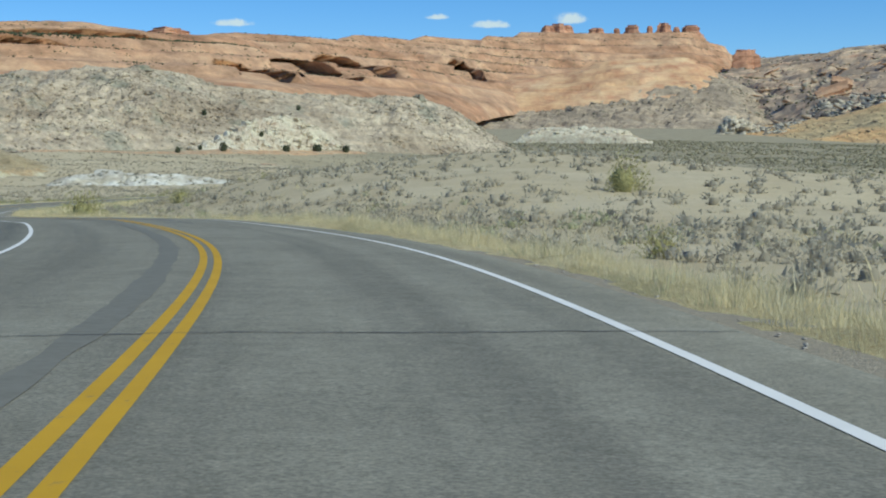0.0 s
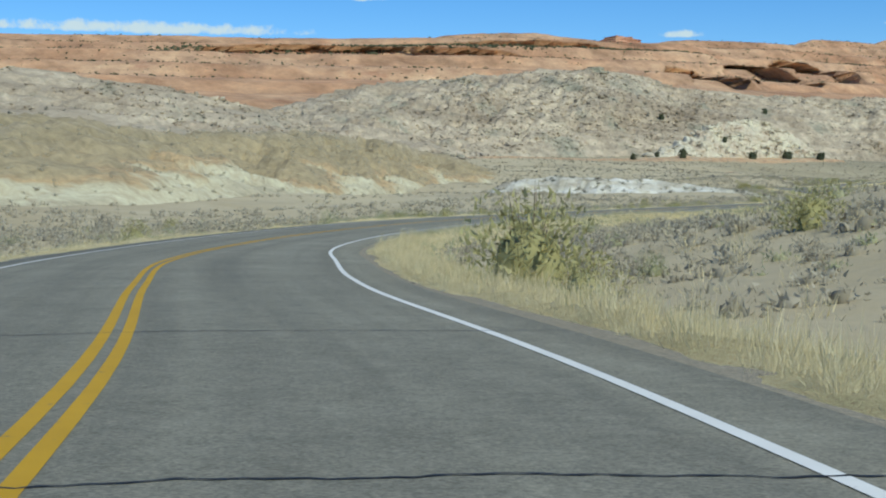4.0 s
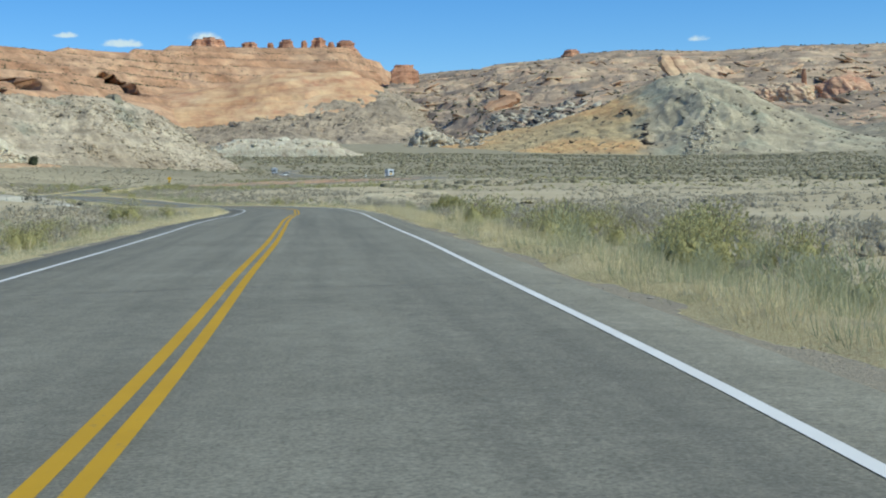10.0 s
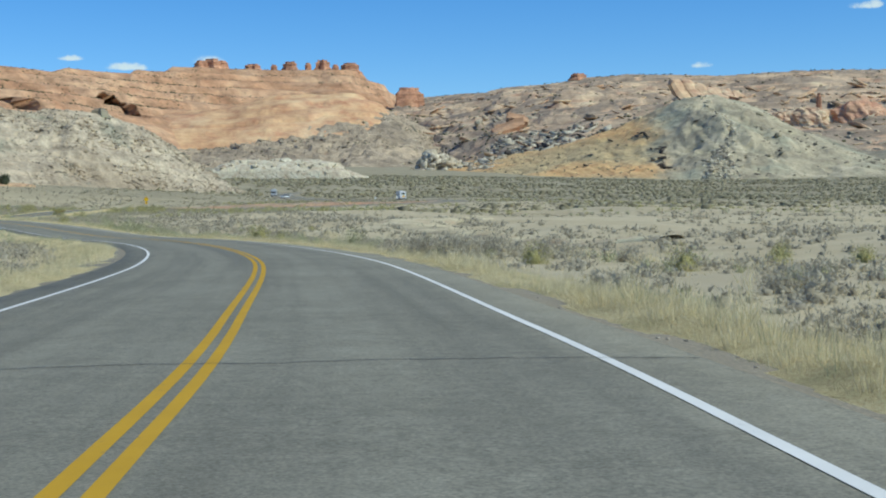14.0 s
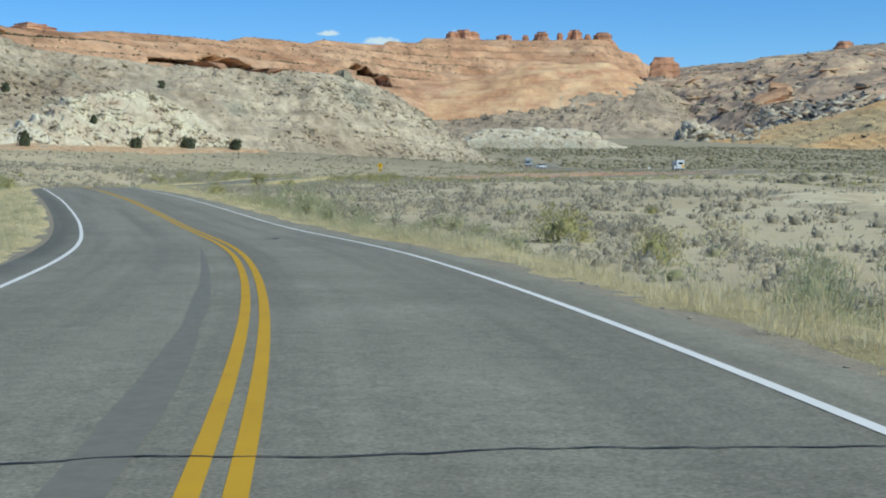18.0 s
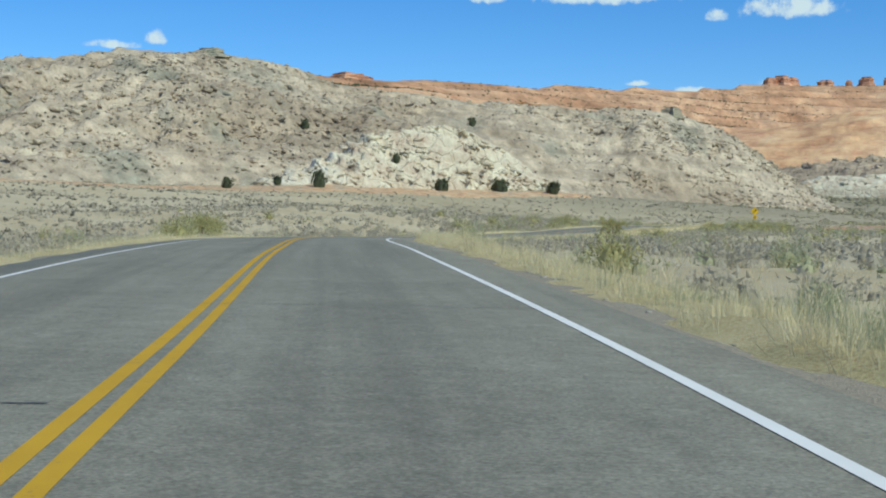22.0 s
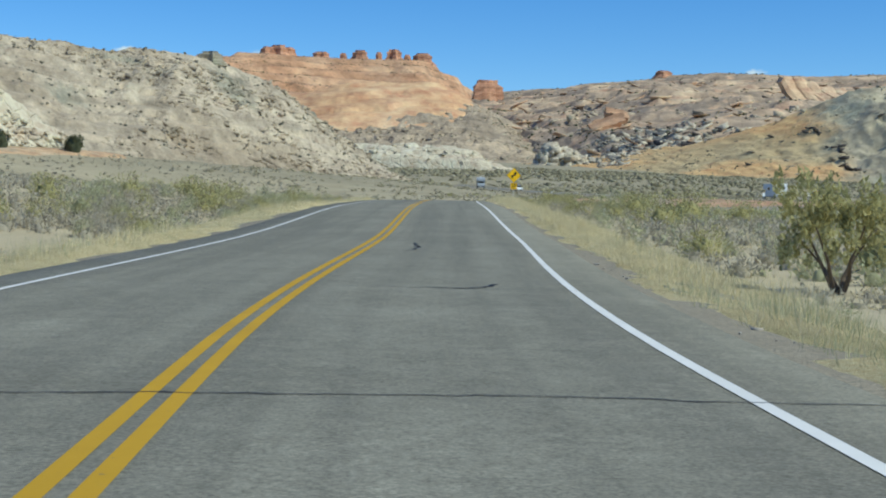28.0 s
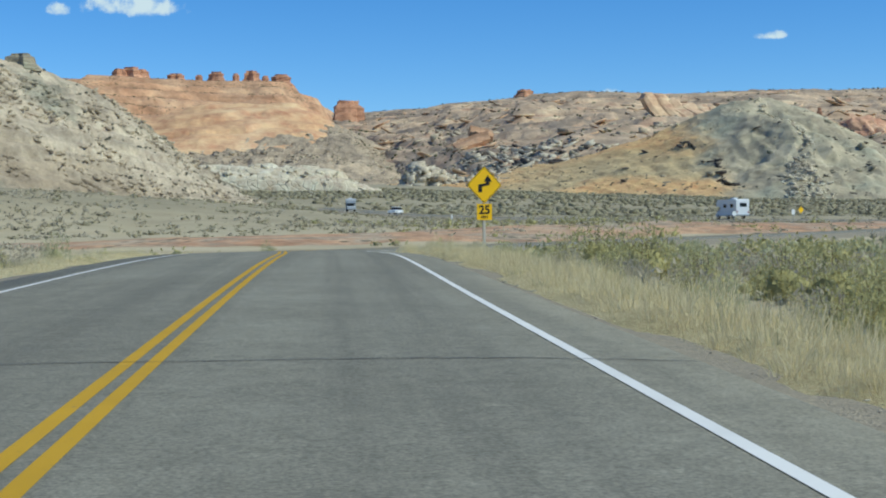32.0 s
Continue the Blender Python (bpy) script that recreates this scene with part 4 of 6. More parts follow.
def pinnacle(x, y, z, w, h, kind, seed, material=None):
    """An eroded rock stump: stacked beds, wider cap or taper."""
    r = random.Random(seed)
    bm = bmesh.new()
    rings, n = 9, 14
    lobes = [(r.uniform(0, 6.3), r.uniform(0.08, 0.25), k) for k in (2, 3, 5)]
    prev = None
    for j in range(rings + 1):
        t = j / rings
        if kind == "stump":
            rad = 1.5 - 0.95 * t if t < 0.4 else 1.14 - 0.22 * t + r.uniform(-0.05, 0.05)
        elif kind == "cap":
            rad = 1.4 - 1.15 * t if t < 0.55 else 0.95 - 0.3 * abs(t - 0.75)
        else:
            rad = 1.12 - 0.14 * t + r.uniform(-0.04, 0.04)
        if t > 0.88:
            rad *= 0.72
        ring = []
        for i in range(n):
            a = 2 * math.pi * i / n
            k = rad * (1 + sum(c * math.sin(m * a + p) for p, c, m in lobes)) * (1 + r.uniform(-0.06, 0.06))
            ring.append(bm.verts.new((k * w / 2 * math.cos(a), k * w / 2 * 0.8 * math.sin(a), h * (t + r.uniform(-0.02, 0.02)) - 0.15 * h)))
        if prev:
            for i in range(n):
                bm.faces.new((prev[i], prev[(i + 1) % n], ring[(i + 1) % n], ring[i]))
        prev = ring
    bm.faces.new(prev)
    me = bpy.data.meshes.new("rock_pinnacle")
    bm.to_mesh(me)
    bm.free()
    me.materials.append(material or RED_ROCK)
    ob = new("rock_pinnacle", me)
    ob.matrix_world = pose(x, y, z)
    return ob


mesa_tree = BVHTree.FromPolygons([tuple(p) for p in mesa_skin.reshape(-1, 3)], grid_faces(*mesa_skin.shape[:2]).tolist())


def mesa_top(x, y, fallback):
    hit = mesa_tree.ray_cast(Vector((x, y, 2000)), Vector((0, 0, -1)))
    return hit[0].z if hit[0] is not None else fallback


# place along the crest, width, height, form
for k, (at, w, h, kind) in enumerate(((0, 60, 22, "stump"), (60, 50, 32, "stump"), (215, 80, 30, "stump"), (285, 38, 30, "stump"), (318, 50, 38, "stump"), (345, 34, 32, "stump"), (448, 48, 24, "cap"), (512, 16, 24, "post"), (566, 42, 36, "stump"), (622, 20, 32, "cap"), (670, 40, 42, "stump"), (712, 15, 26, "post"), (764, 56, 34, "cap"))):
    px, py = -660 + at * 0.95, 4290 + at * 0.33
    if at < 100:
        px, py = -650 + at, 4100 + at * 1.2
    ob = pinnacle(px, py, mesa_top(px, py, 430) - 3, w, h, kind, 40 + k)
    tagged(ob, "weathered red sandstone pinnacle on the mesa rim", "rock pinnacle", "pinnacles on the mesa rim")
ob = pinnacle(207, 3990, 272, 72, 80, "post", 77)
tagged(ob, "tall blocky red sandstone tower at the mesa end", "rock tower")
ob = pinnacle(-1012, 2650, 266, 86, 28, "post", 78)
tagged(ob, "flat red caprock at the end of the ledge", "rock outcrop")
ob = pinnacle(791, 4500, 408, 46, 24, "stump", 79)
tagged(ob, "small butte standing on the far mesa", "butte")
ob = pinnacle(-168, 908, 47, 7, 5, "stump", 80, GREEN_ROCK)
tagged(ob, "dark boulder on the crest of the pale hill", "boulder")
ob = pinnacle(-318, 788, 61, 12, 4, "stump", 81, GREEN_ROCK)
tagged(ob, "rocky cap on the summit of the pale hill", "boulder")



def slab_outcrop(x, y, z, n, length, thick, drop, material, label, seed):
    """Leaning plates of rock stacked side by side, dipping to one side."""
    q = random.Random(seed)
    base = empty("rock_outcrop", x, y, z)
    for k in range(n):
        bm = bmesh.new()
        bmesh.ops.create_cube(bm, size=1)
        bmesh.ops.subdivide_edges(bm, edges=bm.edges, cuts=3, use_grid_fill=True)
        l = length * q.uniform(0.8, 1.1)
        for v in bm.verts:
            v.co = Vector((v.co.x * l, v.co.y * length * 0.7, v.co.z * thick))
            v.co += Vector(noise.noise_vector(v.co * 0.03 + Vector((k * 5.0, 0, seed)))) * thick * 0.3
        bmesh.ops.transform(bm, matrix=Matrix.Translation((k * drop * 0.75, -k * length * 0.08, -k * abs(drop) * 0.45)) @ Matrix.Rotation(radians(math.copysign(13, drop) + q.uniform(-4, 4)), 4, "Y") @ Matrix.Rotation(radians(22 + q.uniform(-3, 3)), 4, "X"), verts=bm.verts)
        part("slab", bm, material, base)
    return tagged(base, label, "rock outcrop")


def leaning_face(x, y, z, wide, tall, plates, material, label, seed):
    """A great tilted rock face of thick plates that lean one on another, parted by deep slanting joints."""
    base = empty("rock_outcrop", x, y, z)
    for k in range(plates):
        q = random.Random(seed + k)
        left = -wide / 2 + wide * k / plates
        high = tall * (1.0 - 0.4 * (k / plates) ** 1.4) * q.uniform(0.92, 1.04)
        span = wide / plates * 1.3
        bm = bmesh.new()
        bmesh.ops.create_cube(bm, size=1)
        bmesh.ops.subdivide_edges(bm, edges=bm.edges, cuts=4, use_grid_fill=True)
        for v in bm.verts:
            u, d, w = v.co.x + 0.5, v.co.y, v.co.z + 0.5
            round_ = 1 - 0.1 * (2 * u - 1) ** 4
            p = Vector((left + span * u + (1 - w) * wide * 0.24, d * 40 * round_ + (w - 0.5) * tall * 0.7 + 9 * u, high * (w * round_ - 0.1) - tall * 0.16 * k / plates))
            v.co = p + Vector(noise.noise_vector(p * 0.045 + Vector((seed, 0, 0)))) * 5.0 + Vector(noise.noise_vector(p * 0.014 + Vector((0, seed, 0)))) * 16.0
        part("slab", bm, material, base)
    return tagged(base, label, "rock outcrop")


leaning_face(818, 3100, 186, 205, 102, 8, PALE_SLAB, "stack of tilted pale orange rock slabs with dark joints", 5)


def rock_dome(x, y, z, rx, ry, rz, material, label, seed):
    """A rounded hump of bare rock with shallow furrows."""
    bm = bmesh.new()
    bmesh.ops.create_icosphere(bm, subdivisions=5, radius=1)
    for v in bm.verts:
        c = v.co.copy()
        k = 1 + 0.2 * noise.fractal(c * 1.6 + Vector((seed, 0, 0)), 0.8, 2.2, 5) + 0.05 * math.sin(c.x * 16 + 5 * c.z + 3 * noise.noise(c * 2))
        v.co = Vector((c.x * rx, c.y * ry, c.z * rz)) * k
    me = bpy.data.meshes.new("rock_dome")
    bm.to_mesh(me)
    bm.free()
    me.materials.append(material)
    ob = new("rock_dome", me)
    ob.matrix_world = pose(x, y, z)
    return tagged(ob, label, "rock outcrop")


rock_dome(931, 2615, 150, 58, 36, 36, SALMON, "rounded red-orange rock hump beside pale slabs", 3)
rock_dome(846, 2622, 150, 42, 30, 26, PALE_SLAB, "low pale rock hump beside a dark pillar", 9)
rock_dome(800, 2640, 150, 30, 26, 20, PALE_SLAB, "low pale rock hump under the slabs", 14)
for x, y, z, n, length, thick, drop, mat, words_ in ((330, 2860, 160, 4, 48, 13, -7, SANDSTONE, "orange rounded slabs standing on the far slope"), (345, 2900, 178, 3, 36, 12, 5, SANDSTONE, "orange rounded slabs standing on the far slope"),
                                                     (300, 2420, 74, 5, 62, 7, 10, PALE_SLAB, "pale orange slabs low on the far slope"), (330, 2500, 84, 4, 54, 7, -9, PALE_SLAB, "pale orange slabs low on the far slope"),
                                                     (290, 2610, 92, 4, 60, 8, 9, PALE_SLAB, "pale orange slabs low on the far slope")):
    slab_outcrop(x, y, z, n, length, thick, drop, mat, words_, x)
ob = pinnacle(859, 2612, 172, 7, 34, "post", 83, RED_ROCK)
tagged(ob, "dark rock pillar beside the slabs", "rock pinnacle")
ob = pinnacle(340, 2680, 108, 26, 26, "stump", 84, RED_ROCK)
tagged(ob, "dark red rock stump on the far slope", "rock pinnacle")


def rubble(name, p, size, material, label, seed):
    q = np.random.default_rng(seed)
    s = size * np.exp(np.clip(q.normal(0, 0.45, len(p)), -0.9, 0.8))
    return tagged(scatter(name, BLOCKS, p, s, q.uniform(0, 6.3, len(p)), material, 0.5, 0.75, seed), label, "rocks", kind="stuff")


p = on_skin(far_skin, 60000, 0.0, 0.6, 201)
m = (np.hypot((p[:, 0] - 372) / 105, (p[:, 1] - 2540) / 190) + 0.9 * fbm(p[:, 0] / 40, p[:, 1] / 40, 3, 7) < 0.9)
rubble("rubble_field", p[m][:420], 5.5, GREY_BLOCK, "field of pale angular boulders on the far slope", 202)
rubble("rubble_field", p[m][420:520], 6.0, DARK_ROCK, "dark boulders among the pale rubble", 203)
p = on_skin(ochre_skin, 9000, 0.0, 1.0, 204)
m = (np.hypot((p[:, 0] - 138) / 30, (p[:, 1] - 1808) / 60) + 0.8 * fbm(p[:, 0] / 16, p[:, 1] / 16, 3, 8) < 0.85)
rubble("rubble_field", p[m][:130], 3.0, GREY_BLOCK, "pale boulders at the end of the ochre ridge", 205)
p = on_skin(right_skin, 40000, 0.0, 1.0, 206)
off = np.abs(p[:, 0] - np.interp(p[:, 2], (26, 37, 69, 97), (322, 334, 364, 376)) + 14 * fbm(p[:, 2] / 14, p[:, 1] / 30, 3, 9))
rubble("pale_streak", p[off < np.interp(p[:, 2], (25, 42, 55, 100), (17, 11, 6, 4))][:900], 1.35, WHITE_ROCK, "pale broken streak down the shale hill", 207)
off = np.abs(p[:, 0] - np.interp(p[:, 2], (36, 52, 70), (291, 299, 309)))
rubble("dark_crag", p[(off < 2.6) & (p[:, 2] > 36) & (p[:, 2] < 62)][:34], 2.4, DARK_ROCK, "dark crag running up the shale hill", 208)
off = np.hypot(p[:, 0] - 297, p[:, 2] - 76)
rubble("dark_crag", p[off < 5][:18], 2.4, DARK_ROCK, "dark crag high on the shale hill", 209)
rubble("pale_streak", on_skin(foothill_skin, 260, 0.05, 0.5, 211), 1.6, WHITE_ROCK, "pale rubble low on the foothills", 212)
m = fbm(p[:, 0] / 30, p[:, 2] / 14, 3, 10) > 0.22
rubble("dark_crag", p[m][:220], 1.4, DARK_ROCK, "small dark outcrops on the shale hill", 210)

# red earth beyond the bend
RED_EARTH = make_rock("red_earth", [(0.3, (0.4, 0.225, 0.125)), (0.5, (0.5, 0.295, 0.165)), (0.7, (0.5, 0.345, 0.21))], 0.05, (0.4, 0.32, 0.22), (0.46, 0.58), 0.1, 0.4, 0.6, 0.3, (0.5, 0.5), None)


def earth_patch(name, line, half, material, label, seed):
    """A low crust of other earth over the ground along a line, with a ragged rim."""
    c = along([(x, y, 0) for x, y in line], np.linspace(0, 1, 60))[:, :2]
    t = np.gradient(c, axis=0)
    t /= np.linalg.norm(t, axis=1)[:, None]
    o = np.stack([t[:, 1], -t[:, 0]], 1)
    w = np.linspace(-1, 1, 17)
    ragged = half * (1 + 0.9 * fbm(np.arange(60) / 5.0, np.zeros(60), 3, seed)) * np.sin(np.linspace(0.12, math.pi - 0.12, 60)) ** 0.5
    p = c[:, None, :] + o[:, None, :] * (w[None, :] * ragged[:, None])[..., None]
    p = p + 2.5 * np.stack([fbm(p[..., 0] / 7, p[..., 1] / 7, 2, seed), fbm(p[..., 0] / 7 + 9, p[..., 1] / 7, 2, seed)], -1)
    z = ground_z(p[..., 0], p[..., 1]) + 0.3 - 0.7 * np.abs(w)[None, :] ** 4
    v = np.concatenate([p, z[..., None]], -1)
    return tagged(new(name, mesh_of(name, v, grid_faces(60, 17), material, True)), label, "ground", kind="structure")


white_bank, white_skin = hill("white_earth_bank",
    [(-132, 267, -3.8), (-126, 269, -1.4), (-119, 271, -0.6), (-111, 274, -0.7), (-103, 277, -1.1), (-90, 276, -2.2), (-80, 272, -4.0)],
    [(-127, 250, -5.2), (-123, 250, -5.1), (-117, 250, -5.1), (-109, 252, -5.1), (-96, 256, -5.0), (-85, 258, -4.9), (-78, 262, -4.9)],
    130, 40, WHITE_EARTH, "white crusted earth bank below the sandy slope", 0.8, 0.6, 6, 1.2, 141)
earth_patch("white_earth", ((-205, 470), (-184, 435), (-158, 395), (-130, 360), (-108, 335)), 14, WHITE_EARTH, "white crusted earth on the low slope", 3)
earth_patch("red_earth", ((-196, 640), (-150, 641), (-112, 644), (-84, 650), (-50, 664), (-20, 690)), 15, RED_EARTH, "bare red earth beyond the bend", 6)
earth_patch("orange_earth", ((-330, 590), (-292, 630), (-262, 660), (-240, 684), (-222, 703), (-205, 723), (-190, 738), (-174, 756)), 13, ORANGE_EARTH, "orange-brown earth below the rocky hill", 4)
earth_patch("sandy_wash", ((-40, 400), (-52, 360), (-50, 330), (-40, 300)), 4, SAND, "pale sandy dry wash in the desert plain", 5)

# ---- plants ----


def leaf_cloud(r, n, w, h, leaf, upright=0.5, hollow=0.35, lobes=5, thin=0.17):
    """Triangles filling a lumpy dome: (verts, faces)."""
    hubs = [(r.uniform(-0.6, 0.6), r.uniform(-0.6, 0.6), r.uniform(0.15, 0.65), r.uniform(0.28, 0.45)) for _ in range(lobes)]
    v = []
    for _ in range(n):
        cx, cy, cz, rad = r.choice(hubs)
        while True:
            d = Vector((r.uniform(-1, 1), r.uniform(-1, 1), r.uniform(-1, 1)))
            if hollow < d.length < 1:
                break
        c = Vector((cx, cy, cz)) + d * rad
        c.z = max(c.z, 0.02)
        c = Vector((c.x * w / 2, c.y * w / 2, c.z * h))
        up = Vector((r.uniform(-1, 1), r.uniform(-1, 1), r.uniform(-1, 1) + 2.5 * upright)).normalized()
        side = up.cross(Vector((r.uniform(-1, 1), r.uniform(-1, 1), r.uniform(-1, 1)))).normalized()
        s = leaf * r.uniform(0.6, 1.4)
        v += [c - side * s * thin, c + side * s * thin, c + up * s]
    a = np.array([tuple(q) for q in v], np.float32)
    return a, np.arange(len(a)).reshape(-1, 3)


def twig_fan(r, n, w, h, thick):
    """Thin upright stems fanning from one base: (verts, faces)."""
    v = []
    for _ in range(n):
        a, lean = r.uniform(0, 6.3), abs(r.gauss(0, 0.5))
        d = Vector((math.cos(a) * lean * w / 2, math.sin(a) * lean * w / 2, h * r.uniform(0.5, 1.0)))
        b = Vector((math.cos(a) * r.uniform(0, 0.3) * w / 2, math.sin(a) * r.uniform(0, 0.3) * w / 2, 0))
        q = Vector((-math.sin(a + r.uniform(-1, 1)), math.cos(a), 0)).normalized() * thick
        mid = b + d * 0.6 + Vector((0, 0, 0.06 * h))
        v += [b - q, b + q, mid, mid - q * 0.7, mid + q * 0.7, b + d * 1.05]
    a = np.array([tuple(p) for p in v], np.float32)
    return a, np.arange(len(a)).reshape(-1, 3)


def joined(*pairs):
    vs, fs, base = [], [], 0
    for v, f in pairs:
        vs.append(v)
        fs.append(f + base)
        base += len(v)
    return np.vstack(vs), np.vstack(fs)


r = random.Random(21)


def shrub_form(kind, foliage, stems, leaves, twigs):
    return mesh_of(kind + "_foliage", *foliage, leaves), mesh_of(kind + "_stems", *stems, twigs)


def dome(r, w, h, around, rings, rough=0.2):
    """The dense heart of a shrub, drawn in at the ground: (verts, faces)."""
    v, f = [], []
    lobes = [(r.uniform(0, 6.3), r.uniform(0.05, 0.16), k) for k in (1, 2, 3)]
    for j in range(rings):
        e = (j + 0.15) / rings * 1.45
        for i in range(around):
            a = 6.2832 * (i + 0.5 * (j % 2)) / around
            k = (1 + sum(c * math.sin(m * a + p) for p, c, m in lobes)) * (1 + r.uniform(-rough, rough)) * (0.72 if j == 0 else 1.0)
            v.append((math.cos(a) * math.cos(e) * k * w / 2, math.sin(a) * math.cos(e) * k * w / 2, max(0.0, math.sin(e) * h * (1 + r.uniform(-rough, rough))) if j else -0.05 * h))
    v.append((0, 0, h * r.uniform(0.85, 1.05)))
    for j in range(rings - 1):
        for i in range(around):
            a0, a1, b0, b1 = j * around + i, j * around + (i + 1) % around, (j + 1) * around + i, (j + 1) * around + (i + 1) % around
            f += [(a0, a1, b0), (a1, b1, b0)]
    f += [((rings - 1) * around + i, (rings - 1) * around + (i + 1) % around, len(v) - 1) for i in range(around)]
    return np.array(v, np.float32), np.array(f)


def broom(r, n, w, h, leaf, thin=0.09, inner=0.45, spread=0.5):
    """Slender leaves and twig ends that point out and up from the foot, in a dome of uneven outline: (verts, faces)."""
    hubs = [(Vector((r.uniform(-1, 1), r.uniform(-1, 1), r.uniform(0, 1))).normalized(), r.uniform(0.05, 0.3)) for _ in range(7)]
    v = []
    for _ in range(n):
        d = Vector((r.gauss(0, 1), r.gauss(0, 1), abs(r.gauss(0, 1)))).normalized()
        far = 0.86 + sum(c * max(0, d.dot(k)) ** 6 for k, c in hubs)
        c = d * far * r.uniform(inner, 1.0) ** 0.6
        c = Vector((c.x * w / 2, c.y * w / 2, max(c.z, 0.03) * h))
        up = (Vector((c.x, c.y, c.z + 0.35 * h)).normalized() + Vector((r.gauss(0, spread), r.gauss(0, spread), r.gauss(0.25, spread)))).normalized()
        side = up.cross(Vector((r.uniform(-1, 1), r.uniform(-1, 1), r.uniform(-1, 1)))).normalized()
        s = leaf * r.uniform(0.6, 1.4)
        v += [c - up * 0.4 * s - side * s * thin, c - up * 0.4 * s + side * s * thin, c + up * 0.6 * s]
    a = np.array([tuple(q) for q in v], np.float32)
    return a, np.arange(len(a)).reshape(-1, 3)


sage_near = [shrub_form("sage", joined(dome(r, 0.5, 0.26, 9, 3, 0.3), broom(r, 760, 1.0, 0.52, 0.085, 0.1, 0.3, 0.75)), twig_fan(r, 60, 1.15, 0.56, 0.003), SAGE, TWIG) for _ in range(8)]
green_near = [shrub_form("rabbitbrush", joined(dome(r, 0.42, 0.36, 9, 3, 0.3), broom(r, 760, 1.0, 0.72, 0.11, 0.075, 0.3, 0.45)), twig_fan(r, 60, 1.05, 0.8, 0.003), GREENLEAF, GREENLEAF) for _ in range(7)]
olive_near = [shrub_form("greasewood", joined(dome(r, 0.5, 0.42, 9, 3, 0.3), broom(r, 1050, 1.0, 0.76, 0.06, 0.2, 0.2, 0.8)), twig_fan(r, 60, 1.0, 0.8, 0.003), OLIVE, BARK) for _ in range(6)]
clump_fine = [joined(dome(r, 0.44, 0.22, 6, 2, 0.4), broom(r, 58, 1.0, 0.46, 0.12, 0.24, 0.25, 0.7)) for _ in range(14)]
clump_mid = [joined(dome(r, 0.4, 0.2, 5, 2, 0.4), broom(r, 36, 1.0, 0.44, 0.15, 0.26, 0.25, 0.7)) for _ in range(10)]
clump_tuft = [broom(r, 34, 0.8, 0.55, 0.26, 0.045, 0.3, 0.25) for _ in range(10)]
clump_far = [joined(dome(r, 0.5, 0.26, 4, 2, 0.4), broom(r, 24, 1.0, 0.44, 0.15, 0.32, 0.25, 0.7)) for _ in range(14)]
clump_slope = [joined(dome(r, 0.5, 0.26, 4, 2, 0.4), broom(r, 12, 1.0, 0.44, 0.24, 0.32, 0.3, 0.7)) for _ in range(12)]
clump_tiny = [joined(dome(r, 0.72, 0.36, 4, 2, 0.4), broom(r, 3, 1.0, 0.42, 0.34, 0.22)) for _ in range(10)]


def bare(x, y):
    """True over the red earth beyond the bend and the white bank, which stay almost bare."""
    return ((x > -178) & (x < -88) & (y > 600) & (y < 660)) | ((x > -128) & (x < -82) & (y > 246) & (y < 274))


def put_shrub(meshes, name, x, y, size, rz, label, category, group, tall=1.0):
    z = float(ground_z(np.array([x]), np.array([y]))[0])
    ob = empty(name, x, y, z - 0.03)
    ob.matrix_world = pose(x, y, z - 0.03, 0, 0, rz) @ Matrix.Diagonal((size, size, size * tall, 1))
    for word, data in zip(("foliage", "woody_base"), meshes[int(rz * 7) % len(meshes)]):
        piece = new(word, data)
        piece.parent = ob
    return tagged(ob, label, category, group)


def near_road_places(n, lo, hi, s0, s1, seed, side=0):
    q = np.random.default_rng(seed)
    s = q.uniform(s0, s1, n)
    lat = q.uniform(lo, hi, n) * (q.choice([-1, 1], n) if side == 0 else side)
    p = road_at(s, lat)
    gap, _ = road_gap(p[:, 0], p[:, 1])
    return p[(gap > min(lo, 6.2) - 0.3) & ~bare(p[:, 0], p[:, 1])], q


